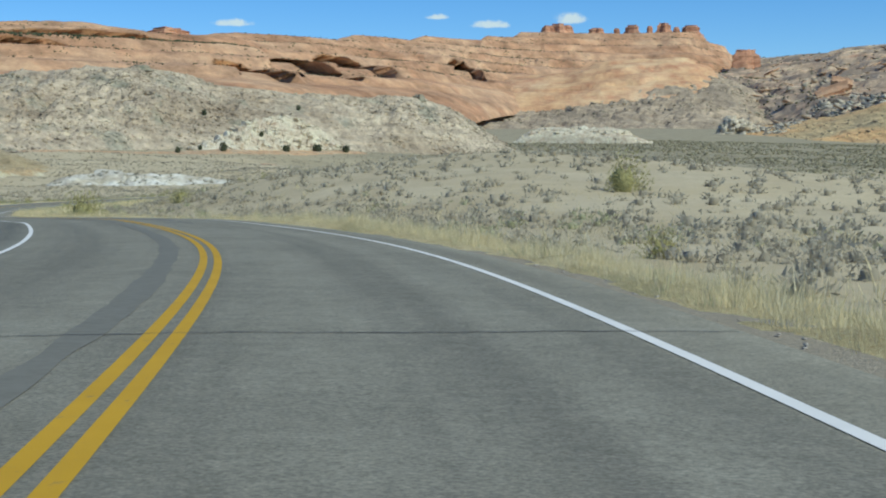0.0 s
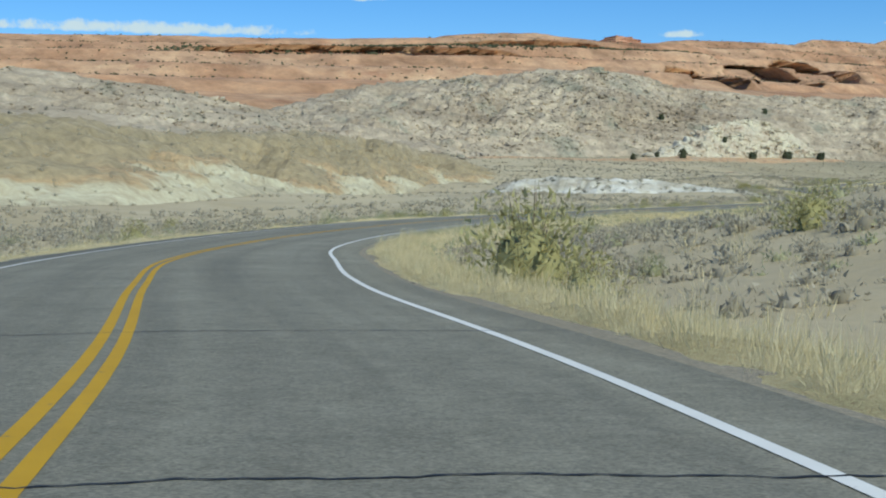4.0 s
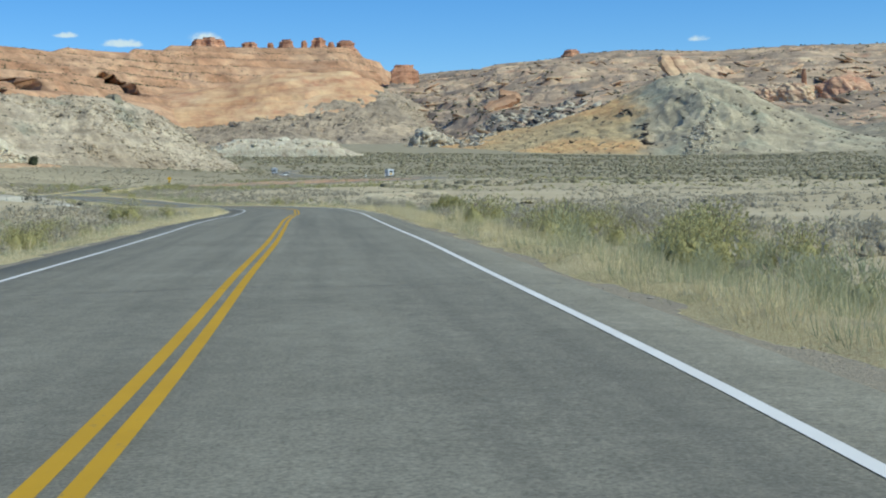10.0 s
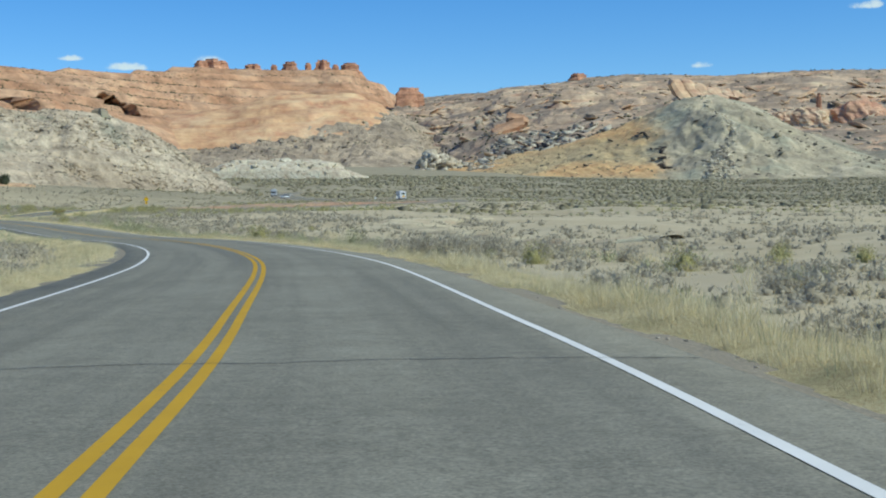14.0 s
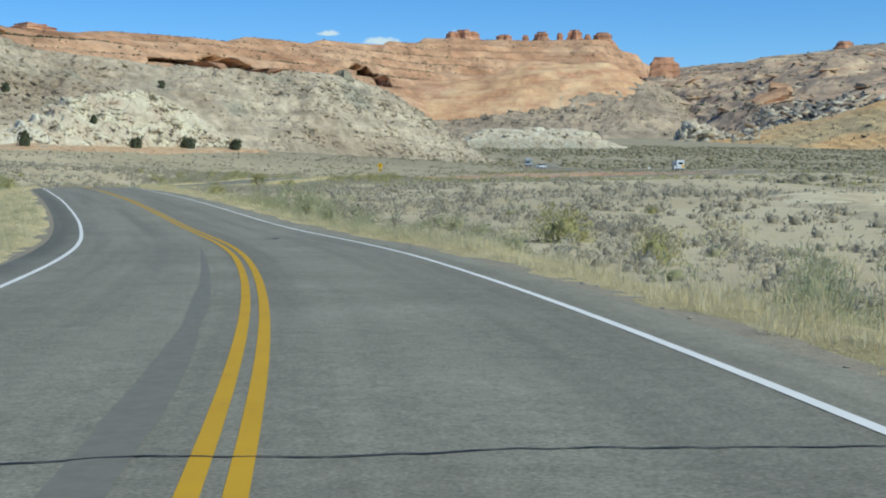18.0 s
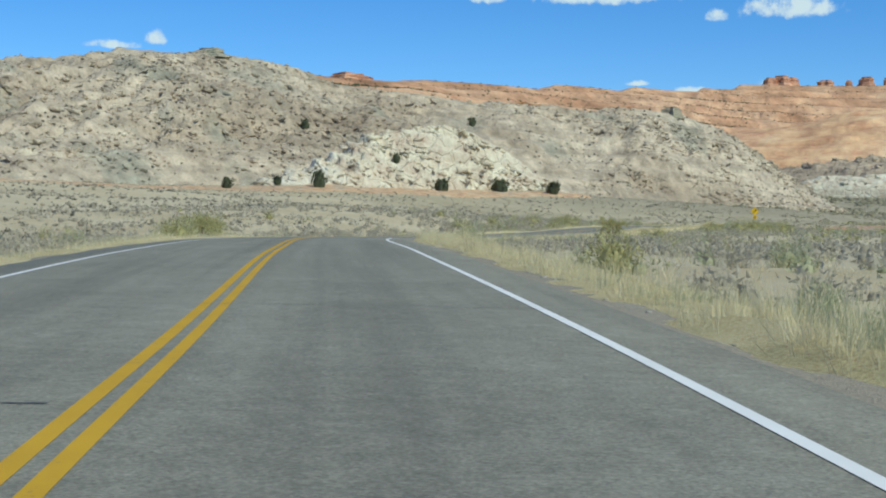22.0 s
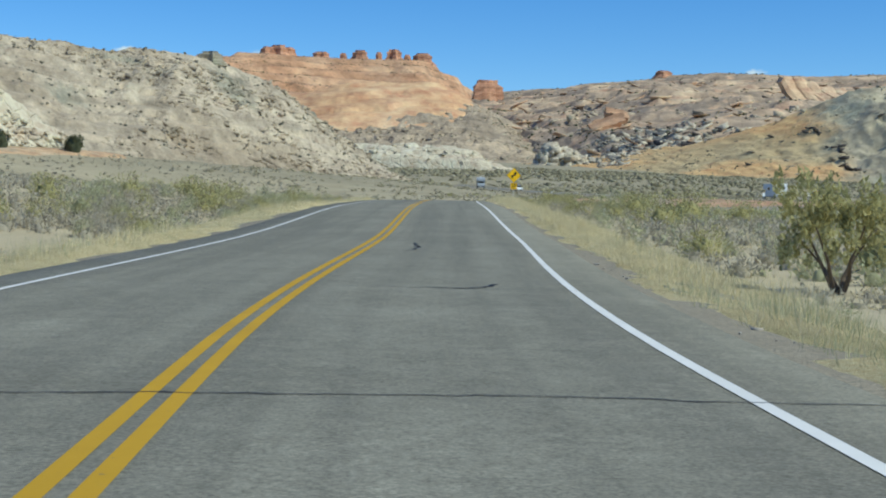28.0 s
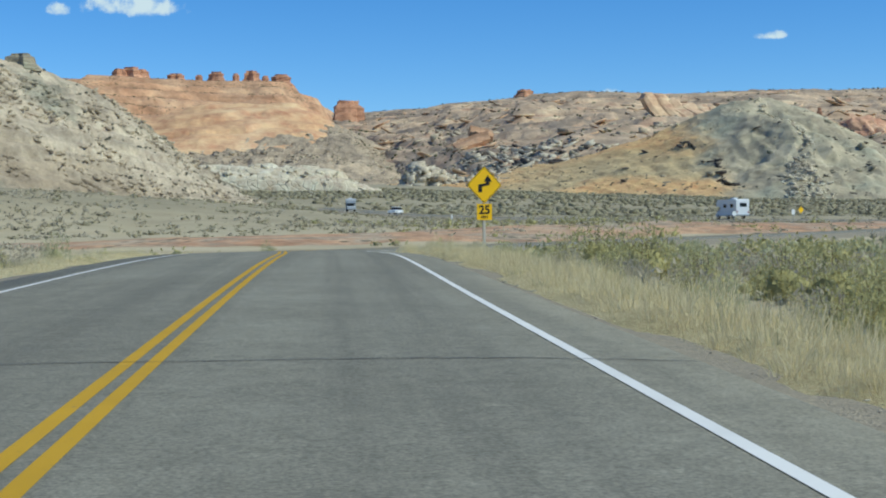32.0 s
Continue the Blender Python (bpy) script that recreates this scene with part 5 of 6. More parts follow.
# singled-out shrubs and small trees: place, width, height, kind
SINGLES = ((-38.8, 85.6, 3.4, 0.9, "o"), (-36.6, 83.2, 1.7, 0.7, "o"), (-40.6, 88.5, 1.6, 0.7, "g"), (-2.5, 74, 2.6, 1.1, "o"), (-65.9, 104.6, 1.6, 1.0, "o"), (-55.9, 227, 2.2, 0.8, "t"), (-67.5, 325, 2.4, 0.8, "o"),
           (-108.7, 464, 2.2, 1.15, "t"), (-105.5, 470, 1.8, 1.0, "o"), (-128.6, 425, 3.0, 0.8, "t"), (-131.5, 431, 3.2, 0.85, "o"), (-92.2, 377, 1.9, 0.9, "o"),
           (-82.1, 357, 1.7, 1.0, "g"), (-83.5, 352, 1.5, 1.0, "g"), (-109.5, 451, 1.0, 0.9, "g"), (-57.3, 188, 1.8, 0.9, "o"), (-57.5, 184, 1.4, 1.0, "g"),
           (-57.4, 193, 1.6, 0.9, "s"), (-105.6, 409, 1.3, 0.8, "g"), (-104.2, 412, 1.2, 0.8, "g"), (-104, 498, 2.2, 0.9, "o"), (-101.5, 504, 2.6, 0.85, "o"),
           (-103.5, 513, 2.0, 0.9, "g"), (-101, 519, 2.6, 0.8, "o"), (-99, 526, 2.4, 0.8, "o"), (-97, 511, 2.2, 0.8, "o"), (-98.5, 534, 2.4, 0.8, "o"),
           (-102.8, 541, 2.0, 0.9, "o"), (-101.6, 549, 2.0, 0.9, "o"), (-72.5, 130, 1.5, 0.9, "g"), (-71.5, 137, 1.6, 0.8, "g"), (-72.4, 145, 1.4, 0.9, "o"),
           (-130, 487, 2.2, 0.7, "o"), (-127.5, 495, 2.0, 0.8, "g"), (-124, 508, 2.4, 0.8, "o"), (-122, 520, 2.0, 0.8, "g"), (-56.2, 205, 1.4, 0.9, "s"),
           (-54.6, 210, 1.6, 0.9, "s"), (-60.5, 303, 1.7, 0.9, "g"), (-88.5, 383, 1.4, 0.9, "g"), (-79.5, 346, 1.7, 1.0, "g"), (-77.3, 339, 1.5, 1.0, "g"),
           (-57.8, 200.6, 2.0, 1.0, "o"), (-56.6, 203.2, 1.8, 1.0, "o"), (-74, 234, 2.2, 0.9, "o"), (-75.2, 236.5, 1.8, 0.9, "o"), (-73.2, 248, 1.6, 0.9, "o"), (-118.2, 402.5, 2.2, 1.0, "o"), (-119.6, 404.5, 1.9, 1.0, "o"),
           (-121.8, 409, 2.0, 1.0, "g"), (-123.0, 412, 1.8, 1.0, "g"), (-122.2, 410.5, 1.6, 1.1, "o"), (-105.8, 410.5, 1.9, 1.0, "g"), (-107.0, 414, 1.7, 1.0, "o"))
KINDS = {"o": (olive_near, "greasewood", "olive-green bush with thin upright stems", "bush", "bushes along the road"),
         "g": (green_near, "rabbitbrush", "dusty green roadside shrub", "shrub", "shrubs along the road"),
         "s": (sage_near, "sagebrush", "grey dry sagebrush on sandy soil", "shrub", "sagebrush in the desert")}


def small_tree(x, y, w, h, seed, leaves=OLIVE, label="small olive-green desert tree with bare twigs", z=None):
    """A low tree: forked trunk and limbs, and a crown of leaf clumps."""
    q = random.Random(seed)
    z = float(ground_z(np.array([x]), np.array([y]))[0]) if z is None else z
    base = empty("desert_tree", x, y, z - 0.05)
    bm = bmesh.new()
    tips = []
    for k in range(6):
        a, p, rad = q.uniform(0, 6.3), Vector((q.uniform(-0.1, 0.1), q.uniform(-0.1, 0.1), 0)), 0.06
        d = Vector((math.cos(a) * 0.6, math.sin(a) * 0.6, 1)).normalized()
        prev = None
        for j in range(5):
            ring = [bm.verts.new(p + Vector((math.cos(i * 1.257), math.sin(i * 1.257), 0)) * rad) for i in range(5)]
            if prev:
                for i in range(5):
                    bm.faces.new((prev[i], prev[(i + 1) % 5], ring[(i + 1) % 5], ring[i]))
            prev, rad = ring, rad * 0.68
            p = p + d * h * 0.19
            d = (d + Vector((q.uniform(-0.5, 0.5), q.uniform(-0.5, 0.5), q.uniform(-0.1, 0.3)))).normalized()
        tips.append(p)
    part("trunk", bm, BARK, base)
    hubs = [(t.x, t.y, t.z) for t in tips] + [(math.cos(k) * 0.4 * w * math.cos(1.3 * k % 1.35), math.sin(k) * 0.4 * w * math.cos(1.3 * k % 1.35), h * (0.12 + 0.68 * math.sin(1.3 * k % 1.35))) for k in range(1, 23)]
    vs, fs, n = [], [], 0
    if leaves is JUNIPER:
        v, f = dome(q, w * 0.8, h * 0.9, 12, 5, 0.14)
        vs, fs, n = [v], [f], len(v)
    for hx, hy, hz in hubs:
        v, f = leaf_cloud(q, 130, w * q.uniform(0.25, 0.45), h * q.uniform(0.25, 0.45), max(0.085, 0.05 * h), 0.5, 0.2, 3, 0.3)
        vs.append(v + np.array((hx, hy, hz - 0.1 * h), np.float32))
        fs.append(f + n)
        n += len(v)
    crown = new("crown", mesh_of("crown", np.vstack(vs), np.vstack(fs), leaves))
    crown.parent = base
    return tagged(base, label, "tree")


for k, (x, y, w, tall, kind) in enumerate(SINGLES):
    if kind == "t":
        small_tree(x, y, w, w * tall * 0.75, 300 + k)
    else:
        put_shrub(KINDS[kind][0], KINDS[kind][1], x, y, w, 37.0 * k, *KINDS[kind][2:], tall=tall)

# loose shrubs beside the road
for kind, n, lo, hi, size, seed in (("s", 100, 7.4, 22, 1.1, 61), ("g", 56, 6.5, 12, 0.9, 62), ("o", 40, 8.0, 26, 1.2, 63)):
    p, q = near_road_places(n, lo, hi, 40, 640, seed)
    for k, (x, y, _) in enumerate(p):
        put_shrub(KINDS[kind][0], KINDS[kind][1], float(x), float(y), size * float(np.exp(q.normal(0, 0.25))), float(q.uniform(0, 360)), *KINDS[kind][2:], tall=float(q.uniform(0.75, 1.05)))

for s0, s1, lo, hi, n, kind, size, seed in ((404, 446, 6.9, 11, 36, "g", 0.8, 71), (272, 292, 6.8, 11, 14, "g", 0.8, 72), (232, 262, 7.0, 9.0, 22, "g", 0.6, 73), (338, 356, 7.5, 14, 16, "s", 1.6, 74), (594, 620, 8, 16, 16, "o", 1.3, 75),
                                            (392, 442, 5.7, 8.6, 60, "g", 0.8, 76), (276, 310, 7.0, 17, 64, "s", 1.3, 77), (238, 272, 5.8, 8.8, 34, "g", 0.8, 78), 
                                            (354, 380, 5.7, 8, 14, "g", 0.8, 80), (252, 274, 7, 11, 16, "o", 1.3, 82), (588, 648, 6.8, 12, 26, "o", 1.0, 83), (588, 640, 6.6, 11, 22, "s", 1.0, 84)):
    p, q = near_road_places(n, lo, hi, s0, s1, seed, 1)
    for k, (x, y, _) in enumerate(p):
        put_shrub(KINDS[kind][0], KINDS[kind][1], float(x), float(y), size * float(np.exp(q.normal(0, 0.2))), float(q.uniform(0, 360)), *KINDS[kind][2:], tall=float(q.uniform(0.8, 1.05)))

for s0, s1, lo, hi, n, kind, size, seed in ((520, 562, 7, 14, 22, "s", 1.0, 83), (472, 520, 6.4, 9, 14, "g", 0.8, 84), (212, 246, 6.4, 9.5, 16, "o", 0.9, 85), (215, 250, 6.2, 9, 12, "g", 0.8, 86), (256, 290, 6.6, 10, 16, "o", 1.0, 87), (556, 640, 6.8, 14, 26, "s", 1.2, 88), (556, 640, 6.4, 10, 24, "g", 0.9, 89), (566, 640, 6.6, 13, 26, "o", 1.1, 90)):
    p, q = near_road_places(n, lo, hi, s0, s1, seed, -1)
    for k, (x, y, _) in enumerate(p):
        put_shrub(KINDS[kind][0], KINDS[kind][1], float(x), float(y), size * float(np.exp(q.normal(0, 0.2))), float(q.uniform(0, 360)), *KINDS[kind][2:], tall=float(q.uniform(0.8, 1.05)))


def brush_patch(kind, n, x0, x1, y0, y1, size, seed, clear=7.0):
    q = np.random.default_rng(seed)
    x, y = q.uniform(x0, x1, n), q.uniform(y0, y1, n)
    gap, _ = road_gap(x, y)
    for px_, py_ in zip(x[gap > clear], y[gap > clear]):
        put_shrub(KINDS[kind][0], KINDS[kind][1], float(px_), float(py_), size * float(np.exp(q.normal(0, 0.2))), float(q.uniform(0, 360)), *KINDS[kind][2:], tall=float(q.uniform(0.7, 0.95)))


# the thicket inside the bend and the bushes on its outer side
for kind, n, x0, x1, y0, y1, size, seed, clear in (("o", 36, -106, -80, 522, 566, 1.4, 401, 7.6), ("g", 40, -106, -78, 520, 570, 1.2, 402, 7.2), ("s", 46, -106, -76, 516, 570, 1.4, 403, 7.4), ("o", 14, -84, -56, 530, 590, 2.0, 404, 8),
                                                   ("g", 34, -142, -120, 492, 566, 1.3, 405, 7.2), ("o", 14, -140, -121, 500, 560, 1.8, 406, 8), ("s", 30, -146, -120, 480, 566, 1.6, 407, 7.4), ("g", 16, -150, -60, 572, 600, 1.5, 408, 8)):
    brush_patch(kind, n, x0, x1, y0, y1, size, seed, clear)


def field(n, x0, x1, y0, y1, seed, clear=7.5, clump=40.0, keep=-0.15):
    q = np.random.default_rng(seed)
    x, y = q.uniform(x0, x1, n), q.uniform(y0, y1, n)
    gap, _ = road_gap(x, y)
    m = (gap > clear) & (fbm(x / clump, y / clump, 3, seed) > keep) & (~bare(x, y) | (q.uniform(0, 1, n) < 0.3))
    x, y = x[m], y[m]
    return np.stack([x, y, ground_z(x, y) - 0.03], 1), q


def scrub(name, p, q, size, material, label, seed, spread=0.35, shapes=None, flat=None):
    s = size * np.exp(spread * np.clip(q.normal(0, 1, len(p)), -1.6, 1.3))
    return tagged(scatter(name, shapes or clump_far, p, s, q.uniform(0, 6.3, len(p)), material, 0, flat, seed), label, "scrub", kind="stuff")


for k, (name, n, x0, x1, y0, y1, clear, size, mat, label) in enumerate((
        ("grey_scrub", 7500, -20, 160, 20, 420, 40, 0.95, SAGE, "grey dry scrub scattered over the desert plain"),
        ("grey_scrub", 2600, -190, -80, 60, 440, 40, 0.9, SAGE, "grey dry scrub scattered over the desert plain"),
        ("slope_scrub", 8000, -340, -125, 400, 760, 12, 0.85, SAGE, "small grey shrubs dotting the sandy slope"),
        ("slope_scrub", 3500, -340, -130, 400, 760, 22, 0.75, BRUSH, "small grey shrubs dotting the sandy slope"),
        ("grey_scrub", 3400, -80, 160, 410, 660, 46, 0.85, SAGE, "grey dry scrub on the flat beside the road"),
        ("green_scrub", 900, -90, 160, 420, 660, 46, 0.9, GREENLEAF, "dusty green scrub on the flat beside the road"),
        ("olive_scrub", 900, -90, 200, 450, 700, 46, 1.2, OLIVE, "olive-green bushes on the flat beside the road"),
        ("olive_scrub", 1500, -100, 60, 556, 720, 9, 1.35, OLIVE, "olive-green bushes on the flat inside the bend"),
        ("olive_scrub", 240, -102, -40, 578, 616, 6.6, 1.6, OLIVE, "tall olive-green bushes crowding the inside of the bend"),
        ("green_scrub", 170, -102, -40, 578, 616, 6.6, 1.5, GREENLEAF, "tall dusty green shrubs crowding the inside of the bend"),
        ("grey_scrub", 1300, -100, 60, 556, 720, 9, 1.2, SAGE, "grey dry scrub on the flat inside the bend"),
        ("valley_scrub", 3400, -150, 300, 660, 860, 8, 1.5, VALLEY, "low dusty green brush covering the valley floor"),
        ("valley_scrub", 2800, -150, 300, 660, 860, 8, 1.3, SAGE, "low grey brush covering the valley floor"),
        ("valley_scrub", 6000, -150, 420, 860, 1400, 8, 4.0, VALLEY, "low dusty green brush covering the valley floor"),
        ("valley_scrub", 3000, -150, 420, 860, 1400, 8, 2.6, SAGE, "low grey-brown brush covering the valley floor"),
        ("valley_scrub", 6000, -100, 500, 480, 1400, 60, 3.6, VALLEY, "low grey brush covering the valley floor"))):
    p, q = field(n, x0, x1, y0, y1, 71 + k, clear, keep=-0.4 if "valley" in name else -0.15)
    scrub(name, p, q, size, mat, label, k, shapes=clump_tiny if y1 > 1000 else clump_slope if "slope" in name or "valley" in name else None, flat=0.6 if "valley" in name else None)


def corridor(n, lo, hi, s0, s1, seed, clump=14.0, keep=-0.2, share=0.75):
    p, q = near_road_places(n, lo, hi, s0, s1, seed)
    gap, _ = road_gap(p[:, 0], p[:, 1])
    thin = (p[:, 0] < -119) & (p[:, 1] > 425)          # the sandy slope carries little
    p = p[(gap > lo - 0.5) & (fbm(p[:, 0] / clump, p[:, 1] / clump, 3, seed) > keep) & (~thin | (q.uniform(0, 1, len(p)) < share))]
    gap, rz = road_gap(p[:, 0], p[:, 1])
    p[:, 2] = np.where(gap < 7.5, np.maximum(ground_z(p[:, 0], p[:, 1]), rz + np.interp(gap, (4.3, 4.9, 5.8, 6.5, 9), (0, -0.08, -0.2, -0.36, -0.45))), ground_z(p[:, 0], p[:, 1])) - 0.03
    return p, q


for k, (name, n, lo, hi, s0, s1, size, mat, label) in enumerate((
        ("dry_scrub", 5200, 7.2, 17, 30, 520, 0.78, SAGE, "dense grey dry scrub beside the road"),
        ("dry_scrub", 9500, 15, 50, 30, 520, 0.85, SAGE, "dense grey dry scrub beside the road"),
        ("dry_scrub", 2400, 7.2, 18, 500, 640, 0.75, SAGE, "dense grey dry scrub beside the road"),
        ("dry_scrub", 5000, 18, 48, 500, 700, 0.8, SAGE, "dense grey dry scrub beside the road"),
        ("dry_tussocks", 3000, 6.6, 20, 30, 640, 0.6, STRAW, "pale dry grass tussocks among the scrub"),
        ("green_scrub", 600, 7.2, 19, 30, 500, 0.75, GREENLEAF, "dusty green shrubs among the scrub"),
        ("green_scrub", 550, 7.2, 18, 525, 640, 0.8, GREENLEAF, "dusty green shrubs beside the road"),
        ("green_scrub", 700, 18, 48, 525, 700, 0.9, GREENLEAF, "dusty green shrubs beside the road"),
        ("olive_scrub", 700, 9, 48, 525, 700, 0.95, OLIVE, "olive-green bushes beside the road"))):
    p, q = corridor(n, lo, hi, s0, s1, 171 + k, keep=-0.32, share=1.0 if mat is SAGE else 0.08)
    scrub(name, p, q, size, mat, label, 20 + k, 0.4, clump_tuft if "tussocks" in name else clump_fine if lo < 8 and hi < 20 else clump_far)
for name, skin, n, lo, hi, size, seed in (("slope_bushes", ochre_skin, 260, 0.0, 1.0, 2.6, 88), ("slope_bushes", foothill_skin, 420, 0.0, 1.0, 2.6, 90), ("slope_bushes", right_skin, 420, 0.0, 1.0, 2.2, 89), ("hill_scrub", pale_skin, 2300, 0.0, 1.0, 1.15, 81), ("hill_scrub", fl_skin, 700, 0.0, 1.0, 1.5, 82), ("earth_scrub", brown_skin, 1700, 0.0, 1.0, 0.8, 83), ("mesa_scrub", mesa_skin, 9000, 0.3, 1.0, 4.2, 84), ("mesa_scrub", far_skin, 900, 0.97, 1.02, 8.0, 87), ("mesa_scrub", far_skin, 3500, 0.0, 1.0, 7.0, 85), ("mesa_scrub", talus_skin, 1500, 0.3, 1.0, 3.6, 86)):
    p = on_skin(skin, n, lo, hi, seed)
    m = fbm(p[:, 0] / 90, p[:, 1] / 90, 3, seed) > -0.08
    scrub(name, p[m], np.random.default_rng(seed), size, JUNIPER if "mesa" in name else (BRUSH if "earth" not in name else SAGE), "dark scrub scattered over the rock slopes" if "mesa" in name else "small dull shrubs scattered over the hillside", seed, shapes=clump_tiny if "earth" not in name else clump_mid)

for mat, n, seed in ((SAGE, 150, 186), (BRUSH, 110, 187)):
    scrub("bank_scrub", on_skin(white_skin, n, 0.0, 1.1, seed), np.random.default_rng(seed), 0.8, mat, "small shrubs on the white earth bank", seed, shapes=clump_mid)
p = on_skin(mesa_skin, 60000, 0.3, 1.0, 188)
t = ((p[:, 0] + 1480) * 700 + (p[:, 1] - 1780) * 760) / (700 ** 2 + 760 ** 2)
off = np.abs((p[:, 0] + 1480) * 760 - (p[:, 1] - 1780) * 700) / math.hypot(700, 760)
p = p[(t > 0) & (t < 1) & (off < 70) & (np.abs(p[:, 2] - 212 - 36 * t) < 9)]
scrub("mesa_scrub", p, np.random.default_rng(189), 7.5, JUNIPER, "dark brush along the ledge of the mesa", 189, shapes=clump_tiny)

# junipers at the foot of the cream outcrop
slopes = [BVHTree.FromPolygons([tuple(p) for p in k.reshape(-1, 3)], grid_faces(*k.shape[:2]).tolist()) for k in (cream_skin, pale_skin)]


def slope_z(x, y):
    hits = [t.ray_cast(Vector((x, y, 500)), Vector((0, 0, -1)))[0] for t in slopes]
    return max([float(ground_z(np.array([x]), np.array([y]))[0])] + [h.z for h in hits if h is not None])


for k, (x, y, w, h) in enumerate(((-233, 690, 5.5, 6), (-208, 722, 6.5, 5), (-195, 739, 7, 5), (-180, 746, 5.5, 5), (-250, 668, 4, 4),
                                  (-222, 722, 3, 3.5), (-247, 693, 3, 3), (-268, 760, 4, 4), (-228, 820, 4, 4))):
    small_tree(x, y, w * 0.85, h * 0.8, 500 + k, JUNIPER, "dark juniper at the foot of the rock", slope_z(x, y))

# roadside grass


VERGE = np.array((4.45, 4.75, 5.05, 5.35, 5.7, 6.1, 6.5, 7.0, 7.6))


def verge_lift(st, lat):
    """Height of the matted grass over the shoulder at a station and a distance from the middle."""
    a = np.abs(lat)
    edge = np.clip((a - 4.62 - 0.35 * fbm(st / 2.5, lat * 0 + 3, 3, 77)) / 0.35, 0, 1) * np.clip((7.9 - a) / 1.3, 0, 1)
    lump = 0.1 + 0.2 * fbm(st / 1.6, lat / 0.9, 4, 78) + 0.16 * fbm(st / 14, lat / 3, 2, 79)
    return edge * np.clip(lump, -0.02, 0.26) - 0.03 * (1 - edge)


def verge_drop(lat):
    return np.interp(np.abs(lat), (4.3, 4.9, 5.8, 6.5, 7.6, 9), (0, -0.07, -0.19, -0.33, -0.42, -0.45))


def make_thatch():
    n = Nodes("matted_grass")
    blade = n.noise(1.0, 6, 0.7, n.squeeze(26, 26, 9))
    c = n.ramp(n.noise(0.35, 5, 0.65), [(0.3, (0.48, 0.41, 0.2)), (0.45, (0.65, 0.53, 0.27)), (0.6, (0.74, 0.61, 0.33)), (0.75, (0.52, 0.44, 0.26))])
    c = n.mix(0.8, c, n.ramp(blade, [(0.3, (0.2, 0.2, 0.19)), (0.5, (0.5, 0.5, 0.5)), (0.7, (0.74, 0.73, 0.7))]), "OVERLAY")
    return n.done(c, 0.95, blade, 1.0, 0.08)


THATCH = make_thatch()
for side in (-1, 1):
    st = np.arange(30, 660, 0.4)
    gs, gl = np.meshgrid(st, VERGE * side, indexing="ij")
    v = road_at(gs, gl)
    v[..., 2] += verge_drop(gl) + verge_lift(gs, gl)
    tagged(new("matted_grass", mesh_of("matted_grass", v, grid_faces(len(st), len(VERGE)), THATCH, True)), "mat of dry grass and litter along the road edge", "grass", kind="stuff")


def greener(st):
    """1 along the stretches where green weeds take over the verge, 0 where straw does."""
    return sum(np.clip(1.5 - np.abs(st - mid) / half, 0, 1) * 1.0 for mid, half in ((202, 22), (256, 16), (418, 26), (530, 18)))


def grass(name, n_tufts, lo, hi, tall, blades, material, label, seed, clump=5.0, keep=-0.2, thick=0.004):
    q = np.random.default_rng(seed)
    s = q.uniform(30, 660, n_tufts)
    lat = (lo + (hi - lo) * q.beta(1.2, 1.8, n_tufts)) * q.choice([-1, 1, 1], n_tufts)
    m = (fbm(s / clump, lat / 3 + 20, 3, seed) > keep) & (verge_lift(s, lat) > 0.01 if hi < 8 else lat != 0)
    m &= q.uniform(0, 1, n_tufts) < (0.12 + greener(s) if material is GREENLEAF else 1 - 0.7 * greener(s))
    s, lat = s[m], lat[m]
    base = road_at(s, lat)
    base[:, 2] += verge_drop(lat) + np.maximum(verge_lift(s, lat), 0) - 0.07
    k = len(base)
    a = q.uniform(0, 6.3, (k, blades))
    lean = np.abs(q.normal(0, 0.6, (k, blades)))
    h = tall * np.exp(0.3 * np.clip(q.normal(0, 1, (k, 1)), -1.5, 1)) * q.uniform(0.4, 1.15, (k, blades)) * (0.75 + 0.9 * np.clip(verge_lift(s, lat), 0, 0.4) / 0.25)[:, None]
    foot = base[:, None, :] + np.stack([np.cos(a), np.sin(a), 0 * a], -1) * (q.uniform(0, 0.16, (k, blades)))[..., None]
    tip = foot + np.stack([np.cos(a) * lean * h, np.sin(a) * lean * h, h * np.cos(np.minimum(lean, 1.2))], -1)
    w = np.stack([-np.sin(a + 0.8), np.cos(a + 0.8), 0 * a], -1) * thick
    v = np.stack([foot - w, foot + w, tip], 2).reshape(-1, 3)
    ob = new(name, mesh_of(name, v, np.arange(len(v)).reshape(-1, 3), material))
    return tagged(ob, label, "grass", kind="stuff")


grass("dry_grass", 40000, 4.6, 7.4, 0.25, 18, STRAW, "soft dry straw-coloured grass along the road edge", 91, 6, -0.5)
grass("green_grass", 26000, 4.8, 8.6, 0.3, 16, GREENLEAF, "green weeds mixed in the roadside grass", 92, 12, -0.25)
q = np.random.default_rng(95)
st, lat = q.uniform(30, 660, 3600), 4.75 + 2.1 * q.beta(1.2, 1.6, 3600)
m = (fbm(st / 3, lat, 3, 96) > -0.12) & (q.uniform(0, 1, 3600) < 1 - 0.6 * greener(st))
p = road_at(st[m], lat[m])
p[:, 2] += verge_drop(lat[m]) + np.maximum(verge_lift(st[m], lat[m]), 0) - 0.06
verge_tuft = [broom(r, 70, 0.75, 0.75, 0.34, 0.018, 0.2, 0.25) for _ in range(8)]
